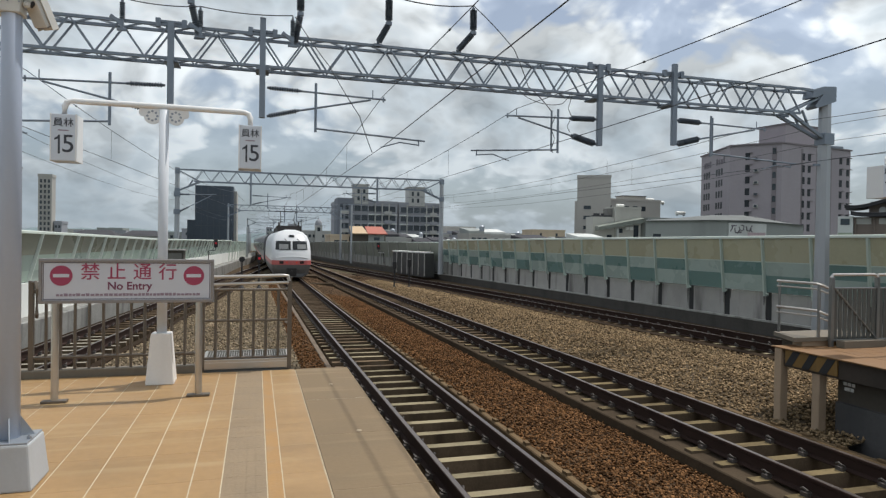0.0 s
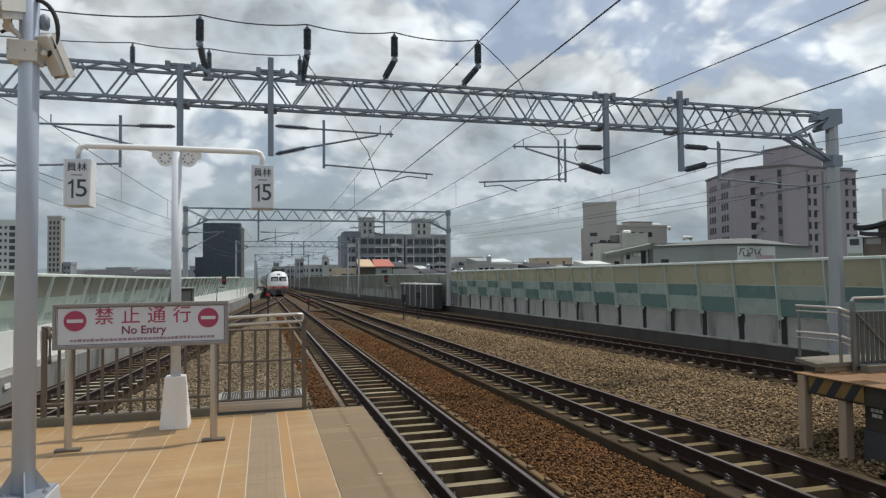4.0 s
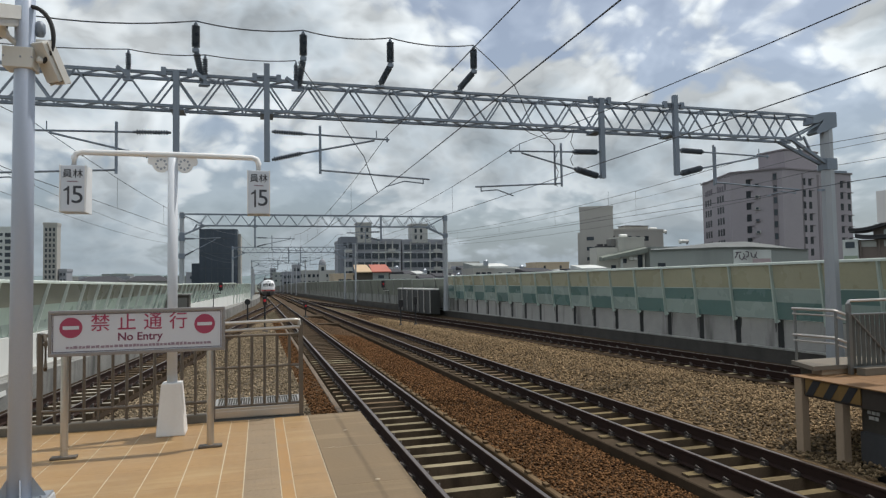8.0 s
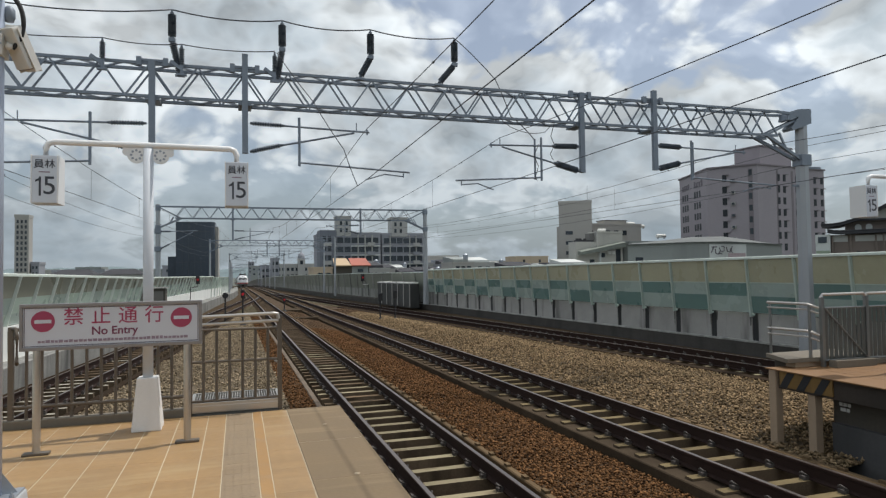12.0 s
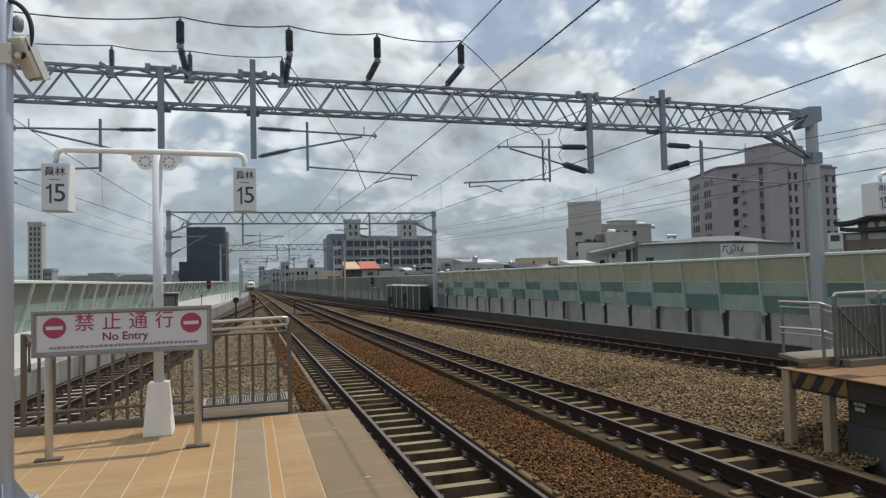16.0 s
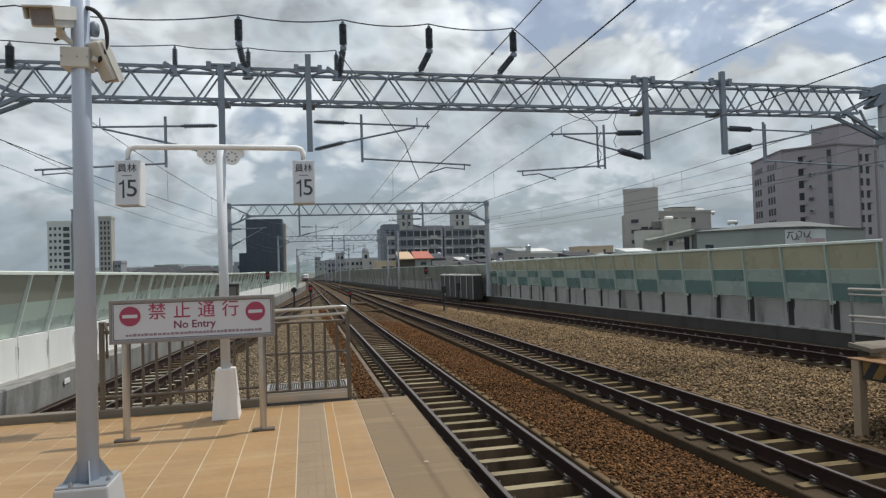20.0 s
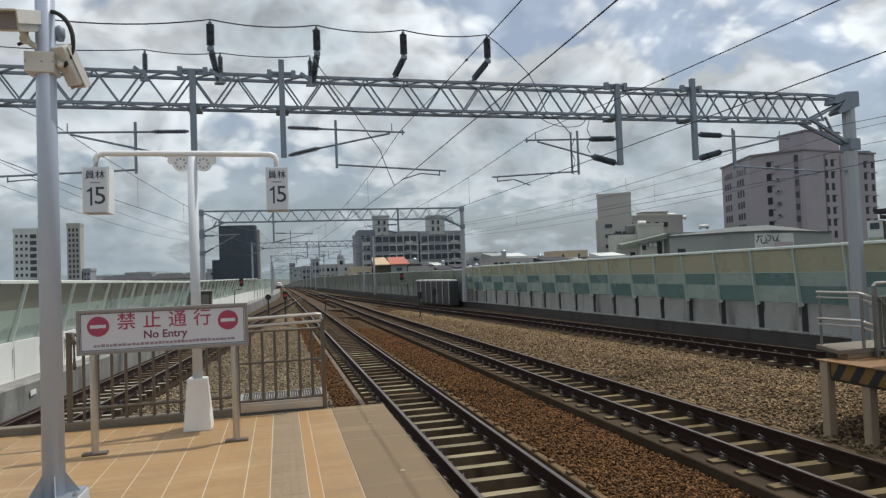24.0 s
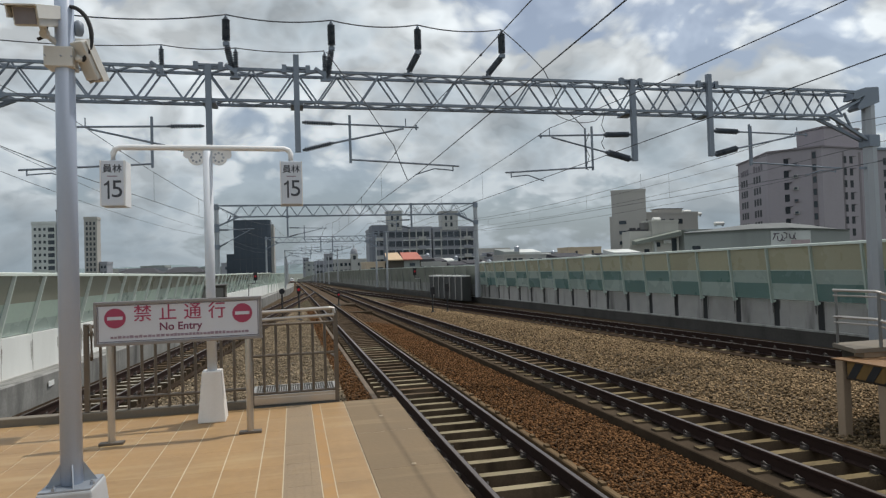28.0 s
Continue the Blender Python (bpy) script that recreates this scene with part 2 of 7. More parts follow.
M_bed = mat("track_bed_fines", (0.080, 0.058, 0.038), 0.95, 0, 0.25, 2, 30, 0.5, bumpd=0.04, spec=0.05)
M_kerb_tan = mat("tan_track_kerb", (0.145, 0.098, 0.054), 0.9, 0, 0.15, 1.5, 30, 0.2, stain=0.5, dark=(0.07, 0.045, 0.025), spec=0.1)
M_bedslab = mat("brown_bed_slab", (0.070, 0.052, 0.035), 0.95, 0, 0.3, 1.2, 30, 0.3, stain=0.8, dark=(0.045, 0.033, 0.023), spec=0.05)
M_bed_tan = mat("gap_shade_ballast_bed", (0.105, 0.079, 0.052), 0.95, 0, 0.3, 2, 30, 0.5, bumpd=0.03, spec=0.1)
M_bed_rust = mat("rust_ballast_bed", (0.088, 0.054, 0.030), 0.95, 0, 0.35, 1.5, 30, 0.5, bumpd=0.03, spec=0.1)
# far stones and bed, greyed in colour to stand for distance haze
M_bal_far = mat("hazed_brown_ballast", (0.125, 0.080, 0.048), 0.95, 0, 0.3, 0.9, 60, 0.4, island=1.4, spec=0.1)
M_bed_far = mat("hazed_ballast_bed", (0.082, 0.056, 0.036), 0.95, 0, 0.35, 1.5, 30, 0.5, bumpd=0.03, spec=0.1)
M_bed_grey = mat("grey_ballast_bed", (0.125, 0.10, 0.07), 0.95, 0, 0.3, 2, 30, 0.5, bumpd=0.03, spec=0.1)
M_galv = mat("galvanised_steel", (0.33, 0.36, 0.40), 0.45, 0.55, 0.08, 3, 40, 0.05)
M_galv_dark = mat("weathered_galvanised_steel", (0.22, 0.255, 0.30), 0.55, 0.35, 0.12, 2, 40, 0.08)
M_mast = mat("mast_grey_steel", (0.38, 0.40, 0.42), 0.5, 0.3, 0.06, 1, 40, 0.05, stain=0.2)
M_white = mat("white_enamel", (0.80, 0.80, 0.79), 0.35, 0, 0.03, 2, 50, 0.02, stain=0.12, dark=(0.55, 0.54, 0.5))
M_pole = mat("grey_white_enamel", (0.40, 0.46, 0.57), 0.35, 0, 0.04, 2, 50, 0.02, stain=0.12, dark=(0.42, 0.42, 0.42))
M_ped = mat("white_pedestal_paint", (0.78, 0.76, 0.73), 0.6, 0, 0.04, 3, 40, 0.08, stain=0.2, dark=(0.5, 0.46, 0.4))
M_steel = mat("brushed_stainless_steel", (0.50, 0.47, 0.43), 0.33, 0.85, 0.08, 4, 80, 0.04)
M_ped_grey = mat("grey_pedestal_paint", (0.42, 0.44, 0.46), 0.6, 0, 0.06, 3, 40, 0.08, stain=0.3, dark=(0.3, 0.29, 0.27))
M_sign = mat("sign_white", (0.545, 0.56, 0.605), 0.4, 0, 0.02, 2, 40, 0.0)
M_red = mat("sign_red", (0.33, 0.042, 0.095), 0.4, 0, 0.04, 4, 40, 0.0)
M_plum = mat("faded_plum_ink", (0.17, 0.04, 0.085), 0.5, 0, 0.05, 4, 40, 0.0)
M_navy = mat("navy_numeral_ink", (0.045, 0.05, 0.065), 0.5, 0, 0.05, 4, 40, 0.0)
M_ink = mat("sign_dark_ink", (0.12, 0.10, 0.12), 0.5, 0, 0.05, 4, 40, 0.0)
M_black = mat("black_paint", (0.02, 0.02, 0.022), 0.7, 0, 0.2, 5)
M_ins = mat("grey_porcelain", (0.105, 0.125, 0.15), 0.3, 0, 0.1, 5, 40, 0.0)
M_wire = mat("bare_copper_wire", (0.075, 0.08, 0.09), 0.5, 0.5, 0.1, 5, 40, 0.0)
M_cream = mat("cream_housing", (0.62, 0.61, 0.57), 0.45, 0, 0.04, 4, 40, 0.02, stain=0.15)
M_lens = mat("smoked_camera_window", (0.22, 0.205, 0.225), 0.15, 0, 0.1, 4, 40, 0.0)
M_yellow = mat("hazard_yellow", (0.20, 0.115, 0.03), 0.7, 0, 0.2, 4, stain=0.6, dark=(0.08, 0.05, 0.025))
M_steel_d = mat("dull_grey_steel_tube", (0.25, 0.255, 0.25), 0.35, 0.75, 0.08, 4, 80, 0.04)
M_slat = mat("grey_fence_slat", (0.115, 0.12, 0.11), 0.5, 0.3, 0.1, 3, 50, 0.05)
M_slab = mat("pale_step_concrete", (0.175, 0.15, 0.115), 0.85, 0, 0.1, 2, 30, 0.2, stain=0.5, dark=(0.12, 0.105, 0.085))
M_plat_r = mat("tan_platform_tile", (0.200, 0.102, 0.036), 0.6, 0, 0.08, 1.2, 50, 0.06, obj=0.08, stain=0.2, dark=(0.14, 0.085, 0.045), world_space=True, smear=(0.8, 2.2, 1))
M_fence = mat("dull_brown_steel", (0.15, 0.125, 0.10), 0.45, 0.5, 0.1, 4, 60, 0.05)
M_farsheet = mat("grey_green_far_sheet", (0.20, 0.215, 0.175), 0.6, 0, 0.12, 0.3, 6, 0.05, stain=0.4)
M_print = mat("faded_print", (0.27, 0.20, 0.25), 0.6)
M_olive = sheet_plastic("olive_sheet", (0.45, 0.435, 0.30), 0.84)
M_olive_l = sheet_plastic("dark_olive_sheet", (0.33, 0.335, 0.265), 0.8)
M_mint = sheet_plastic("mint_sheet", (0.38, 0.465, 0.42), 0.86)
M_teal = sheet_plastic("teal_sheet", (0.145, 0.245, 0.225), 0.88)
M_mint_l = sheet_plastic("pale_mint_sheet", (0.52, 0.64, 0.55), 0.85)
M_cap = mat("pale_green_cap", (0.66, 0.72, 0.65), 0.45, 0.1, 0.05, 2, 40, 0.03)
M_post = mat("pale_green_post", (0.46, 0.54, 0.48), 0.5, 0.1, 0.08, 2, 40, 0.05, stain=0.2)
M_post_l = mat("pale_barrier_post", (0.66, 0.71, 0.66), 0.5, 0.05, 0.06, 2, 40, 0.05, stain=0.2)
M_asph = mat("town_ground", (0.10, 0.11, 0.09), 0.95, 0, 0.3, 0.02, 0.4, 0.0)
M_kerb_grey = mat("grey_brown_track_kerb", (0.165, 0.13, 0.10), 0.9, 0, 0.2, 1.5, 30, 0.2, stain=0.6, dark=(0.08, 0.062, 0.045), spec=0.1)
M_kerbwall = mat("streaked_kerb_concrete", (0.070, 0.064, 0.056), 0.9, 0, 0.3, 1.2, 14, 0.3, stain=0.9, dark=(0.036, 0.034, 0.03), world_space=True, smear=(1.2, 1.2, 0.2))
M_ledge = mat("worn_pale_ledge", (0.40, 0.39, 0.36), 0.9, 0, 0.3, 2.0, 16, 0.2, stain=0.8, dark=(0.13, 0.125, 0.115), world_space=True, smear=(2.2, 2.2, 1))
M_grime = mat("sooty_runoff", (0.085, 0.082, 0.075), 0.9, 0, 0.2, 3)
M_leg = mat("pale_leg_concrete", (0.40, 0.295, 0.20), 0.85, 0, 0.1, 2, 30, 0.2, stain=0.6, dark=(0.16, 0.12, 0.09), world_space=True)
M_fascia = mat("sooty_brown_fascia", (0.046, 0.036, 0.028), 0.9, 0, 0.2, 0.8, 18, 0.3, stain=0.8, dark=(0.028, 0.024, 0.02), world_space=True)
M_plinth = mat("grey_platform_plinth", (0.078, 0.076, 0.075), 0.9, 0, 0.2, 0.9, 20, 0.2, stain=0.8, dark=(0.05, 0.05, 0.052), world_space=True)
M_bluepanel = mat("grey_blue_sheet", (0.135, 0.155, 0.19), 0.55, 0.1, 0.06, 1.2, 20, 0.03, stain=0.2)
M_lid = mat("sunlit_sheet_lid", (0.74, 0.74, 0.70), 0.5, 0, 0.05, 2, 20, 0.02)
M_glass = mat("window_glass", (0.035, 0.045, 0.055), 0.12, 0, 0.3, 0.3, 5, 0.0, obj=0.6)
M_red_lens = glow("red_signal_lens", (0.5, 0.01, 0.02), 0.16)
M_sign_blue = mat("pale_blue_sign_panel", (0.60, 0.64, 0.70), 0.4, 0, 0.03, 3, 40, 0.0, stain=0.15, dark=(0.5, 0.5, 0.5))
M_post_w = mat("pale_grey_post_enamel", (0.60, 0.63, 0.67), 0.5, 0, 0.04, 2, 50, 0.02, stain=0.15, dark=(0.48, 0.48, 0.48))
M_parapet = mat("stained_parapet_concrete", (0.25, 0.247, 0.23), 0.9, 0, 0.3, 1.6, 18, 0.3, stain=0.9, dark=(0.055, 0.054, 0.05))
M_streak = mat("dirty_water_streak", (0.20, 0.19, 0.165), 0.9, 0, 0.2, 3)
M_frame = mat("grey_sign_frame", (0.27, 0.255, 0.25), 0.4, 0.6, 0.08, 4, 80, 0.04)


# ---- building helpers ----
def part(name, bm, material, parent=None, label="", smooth=False):
    me = bpy.data.meshes.new(name)
    if isinstance(bm, tuple):
        me.from_pydata(*bm)
    else:
        bm.to_mesh(me)
        bm.free()
    me.materials.append(material)
    if smooth:
        for p in me.polygons:
            p.use_smooth = True
    ob = new(name, me)
    if parent:
        ob.parent = parent
    if label:
        tagged(ob, label)
    return ob


def again(name, ob, parent, m):
    o = new(name, ob.data)
    o.parent = parent
    o.matrix_basis = m
    return o


def thing(name, m, label, category, group="", kind=""):
    o = new(name)
    o.empty_display_size = 0.2
    o.matrix_basis = m
    return tagged(o, label, category, group, kind)


def B():
    return bmesh.new()


def box(bm, x0, x1, y0, y1, z0, z1, bevel=0.0, m=None):
    vs = [bm.verts.new((x, y, z)) for x in (x0, x1) for y in (y0, y1) for z in (z0, z1)]
    fs = [bm.faces.new([vs[i] for i in f]) for f in ((0, 1, 3, 2), (4, 6, 7, 5), (0, 4, 5, 1), (2, 3, 7, 6), (0, 2, 6, 4), (1, 5, 7, 3))]
    if bevel:
        es = list({e for f in fs for e in f.edges})
        r = bmesh.ops.bevel(bm, geom=es, offset=bevel, segments=2, affect="EDGES", profile=0.6)
        vs = list({v for f in r["faces"] for v in f.verts} | {v for v in vs if v.is_valid})
    if m:
        bmesh.ops.transform(bm, matrix=m, verts=[v for v in vs if v.is_valid])
    return bm


def tube(bm, pts, r, n=8, r2=None):
    pts = [Vector(p) for p in pts]
    rings = []
    for i, p in enumerate(pts):
        d = (pts[min(i + 1, len(pts) - 1)] - pts[max(i - 1, 0)]).normalized()
        s = d.cross(Vector((0, 0, 1)))
        if s.length < 0.02:
            s = d.cross(Vector((0, 1, 0)))
        s.normalize()
        u = s.cross(d)
        rad = r if r2 is None else r + (r2 - r) * i / (len(pts) - 1)
        rings.append([bm.verts.new(p + rad * (math.cos(2 * math.pi * k / n) * s + math.sin(2 * math.pi * k / n) * u)) for k in range(n)])
    for a, b in zip(rings, rings[1:]):
        for k in range(n):
            bm.faces.new((a[k], a[(k + 1) % n], b[(k + 1) % n], b[k]))
    bm.faces.new(rings[0][::-1])
    bm.faces.new(rings[-1])
    return bm


def bar(bm, p, q, w, h=None):
    """A square bar from p to q."""
    p, q = Vector(p), Vector(q)
    h = h or w
    d = (q - p).normalized()
    s = d.cross(Vector((0, 0, 1)))
    if s.length < 0.02:
        s = Vector((1, 0, 0))
    s.normalize()
    u = s.cross(d)
    c = [(-w / 2, -h / 2), (w / 2, -h / 2), (w / 2, h / 2), (-w / 2, h / 2)]
    a = [bm.verts.new(p + x * s + z * u) for x, z in c]
    b = [bm.verts.new(q + x * s + z * u) for x, z in c]
    for k in range(4):
        bm.faces.new((a[k], a[(k + 1) % 4], b[(k + 1) % 4], b[k]))
    bm.faces.new(a[::-1])
    bm.faces.new(b)
    return bm


def sweep(bm, stations, profile, close=True):
    """Sweep (u, z) profile across along stations (x, y, z): u runs along x."""
    rings = [[bm.verts.new((x + u, y, z + w)) for u, w in profile] for x, y, z in stations]
    k = len(profile)
    for a, b in zip(rings, rings[1:]):
        for i in range(k if close else k - 1):
            j = (i + 1) % k
            bm.faces.new((a[i], a[j], b[j], b[i]))
    if close:
        bm.faces.new(rings[0][::-1])
        bm.faces.new(rings[-1])
    return bm


def lathe(bm, prof, n=12, m=None):
    rings = [[bm.verts.new((r * math.cos(2 * math.pi * k / n), r * math.sin(2 * math.pi * k / n), z)) for k in range(n)] for r, z in prof]
    for a, b in zip(rings, rings[1:]):
        for k in range(n):
            bm.faces.new((a[k], a[(k + 1) % n], b[(k + 1) % n], b[k]))
    bm.faces.new(rings[0][::-1])
    bm.faces.new(rings[-1])
    if m:
        bmesh.ops.transform(bm, matrix=m, verts=[v for ring in rings for v in ring])
    return bm


def along(p, q):
    """A pose at p whose z axis points to q."""
    return Matrix.Translation(p) @ (Vector(q) - Vector(p)).to_track_quat("Z", "Y").to_matrix().to_4x4()


def words(text, size, name, parent, m, material, bold=0.0):
    c = bpy.data.curves.new("text", "FONT")
    c.body, c.size, c.align_x, c.align_y = text, size, "CENTER", "CENTER"
    c.offset, c.extrude = bold, 0.0008
    t = bpy.data.objects.new("text", c)
    scene.collection.objects.link(t)
    bpy.context.view_layer.update()
    me = bpy.data.meshes.new_from_object(t.evaluated_get(bpy.context.evaluated_depsgraph_get()))
    bpy.data.objects.remove(t)
    me.name = name
    me.materials.clear()
    me.materials.append(material)
    o = new(name, me)
    o.parent = parent
    o.matrix_basis = m @ pose(0, 0, 0, 90)
    return o


# ---- plan: lines along the railway (y ahead, x to the right) ----
RAIL = -1.0
CROSSINGS = ((33.8, 0.7), (44.0, 2.2))


def grade(y):
    """The line dips gently away from the station, and eases out far off."""
    if y > 420:
        return -5.511 - 2.926 * (1 - math.exp(-(y - 420) / 110))
    return -3.2e-5 * max(0.0, y - 5.0) ** 2


def curve(points, soft=5.0):
    ys, xs = zip(*points)
    return lambda y: float(np.mean(np.interp(y + np.linspace(-soft, soft, 9), ys, xs)))


X1 = lambda y: 1.45 - 0.0086 * y
X2 = curve([(-60, 5.55), (0, 5.43), (10, 5.16), (20, 4.92), (32, 4.6), (75, 4.05), (420, 1.1), (660, -0.95)])
X0 = curve([(-60, -6.75), (-6, -6.7), (3, -6.15), (8, -5.65), (12, -5.2), (16, -4.8), (66, 0.1), (76, 0.78), (420, -2.1), (660, -4.1)], 4)
X3 = curve([(-60, 13.0), (0, 12.9), (8, 12.35), (15, 11.5), (23, 10.7), (33, 9.5), (50, 7.7), (70, 5.6), (86, 4.2), (96, 3.87), (420, 1.1), (660, -0.95)], 4)
XR = curve([(-60, 20.2), (0, 16.13), (10, 15.45), (32, 13.87), (40, 13.25), (57, 11.6), (81, 9.6), (138, 7.4), (420, 4.4), (660, 2.4)], 4)
XL = curve([(-60, -9.5), (0, -9.3), (5, -8.95), (10, -8.4), (16, -7.75), (25, -6.95), (34, -6.4), (50, -5.35), (66, -4.5), (80, -3.4), (100, -2.8), (150, -2.9), (420, -5.2), (660, -7.2)], 3)
CAP_R = lambda y: max(1.53, 1.94 - 0.0050 * y)
CAP_L = lambda y: max(1.47, 1.82 - 0.0115 * y)


def stations(f, y0, y1, dz=0.0, step=1.0, far=5.0, at=40.0):
    ys, y = [], y0
    while y < y1:
        ys.append(y)
        y += step if y < at else far
    ys.append(y1)
    return [(f(v), v, dz + grade(v)) for v in ys]


# ---- ground, deck ----
ground = tagged(part("ground", box(B(), -2500, 2500, -600, 4000, -11.3, -11.0), M_asph), "grey-green town ground far below the viaduct", "ground", kind="structure")
deck = thing("viaduct_deck", Matrix(), "sooty concrete viaduct deck carrying four railway tracks", "viaduct", kind="structure")
bm = B()
for f, g, z in ((lambda y: XL(y) - 0.9, lambda y: XR(y) + 0.9, RAIL - 0.42),):
    rows = []
    y = -40.0
    while y <= 640:
        rows.append([bm.verts.new(p) for p in ((f(y), y, z + grade(y)), (g(y), y, z + grade(y)), (g(y), y, z - 1.2 + grade(y)), (f(y), y, z - 1.2 + grade(y)))])
        y += 4
    for a, b in zip(rows, rows[1:]):
        for k in range(4):
            bm.faces.new((a[k], a[(k + 1) % 4], b[(k + 1) % 4], b[k]))
part("deck_slab", bm, M_bed, deck)
bm = B()
for y in range(-30, 640, 25):
    box(bm, XL(y) + 2, XR(y) - 2, y - 0.9, y + 0.9, -11, RAIL - 1.5 + grade(y))
part("pier", bm, M_conc, deck)


# ---- tracks ----
def rail_mesh(f, off, y0, y1):
    foot = [(-0.072, -0.20), (0.072, -0.20), (0.072, -0.185), (0.016, -0.165), (0.016, -0.05), (0.036, -0.036), (0.036, -0.005), (0.027, 0.0), (-0.027, 0.0), (-0.036, -0.005), (-0.036, -0.036), (-0.016, -0.05), (-0.016, -0.165), (-0.072, -0.185)]
    st = [(x + off, y, z) for x, y, z in stations(f, y0, y1, RAIL)]
    me = sweep(B(), st, foot)
    me.faces.ensure_lookup_table()
    for fc in me.faces:
        if len(fc.verts) == 4:
            c = [v.co for v in fc.verts]
            if all(abs(v.z - grade(v.y) - RAIL) < 0.0045 for v in c):
                fc.material_index = 1
    return me


sleeper_meshes = {}


rust_rng = random.Random(21)


def track(name, f, y0, y1, near1, label, kerbs, sleepers=None, pitch=0.575, first=0.3):
    sleepers = sleepers or M_sleeper
    t = thing(name, Matrix(), label, "railway track", kind="structure")
    for s in (-1, 1):
        r = part("rail", rail_mesh(f, s * 0.566, y0, y1), M_rail, t)
        r.data.materials.append(M_railtop)
        ko, kt, kw = kerbs[0 if s < 0 else 1]
        kerb = sweep(B(), [(x + s * ko, y, z) for x, y, z in stations(f, y0, min(y1, 150), RAIL)], [(-kw, -0.42), (kw, -0.42), (kw, kt - 0.015), (kw - 0.015, kt), (-kw + 0.015, kt), (-kw, kt - 0.015)])
        part("bed_kerb", kerb, M_kerb_tan if kt == -0.10 else M_kerb_grey if name == "track_1" else M_bedslab if kw > 0.18 else M_kerb, t, "low dirty concrete kerb")
        if kt == -0.10:
            bolts = B()
            for k in range(100):
                y = y0 + 0.2 + 0.575 * k
                box(bolts, f(y) + s * ko - 0.03, f(y) + s * ko + 0.03, y - 0.06, y + 0.06, RAIL + kt + grade(y), RAIL + kt + 0.035 + grade(y))
            tagged(part("kerb_bolts", bolts, M_kerb_tan, t), kind="stuff")
    y, k = y0 + first, 0
    far = B()
    clips = B()
    while y < min(y1, 220):
        x, z = f(y), RAIL + grade(y)
        if y < near1:
            kind_ = M_sleeper_rust if rust_rng.random() < (y - 4) / 12 else sleepers
            if kind_.name not in sleeper_meshes:
                b = box(B(), -0.90, 0.90, -0.10, 0.10, -0.40, -0.20)
                for v in b.verts:
                    if v.co.z > -0.3:
                        v.co.y *= 0.76
                        v.co.x *= 0.985
                # sides darker than the top: dust, with shade put into the colour
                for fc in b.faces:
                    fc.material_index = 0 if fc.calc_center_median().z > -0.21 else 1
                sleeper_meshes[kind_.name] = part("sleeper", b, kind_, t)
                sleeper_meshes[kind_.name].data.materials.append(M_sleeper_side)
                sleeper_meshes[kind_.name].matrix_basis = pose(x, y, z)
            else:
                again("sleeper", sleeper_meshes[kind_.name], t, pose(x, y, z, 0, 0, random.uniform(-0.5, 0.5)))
            if y < 22:
                for s in (-1, 1):
                    for q in (-1, 1):
                        cx = x + s * 0.566 + q * 0.095
                        box(clips, cx - 0.035, cx + 0.035, y - 0.05, y + 0.05, z - 0.20, z - 0.155)
                        tube(clips, [(cx - 0.03 * q, y - 0.035, z - 0.15), (cx + 0.03 * q, y - 0.04, z - 0.12), (cx + 0.04 * q, y, z - 0.10), (cx + 0.03 * q, y + 0.04, z - 0.12), (cx - 0.03 * q, y + 0.035, z - 0.15)], 0.014, 5)
        else:
            box(far, x - 0.95, x + 0.95, y - 0.088, y + 0.088, z - 0.40, z - 0.20)
        y += pitch
    if len(far.verts):
        tagged(part("far_sleepers", far, M_sleeper_rust, t), kind="stuff")
    if len(clips.verts):
        tagged(part("rail_clips", clips, M_clip, t), kind="stuff")
    return t


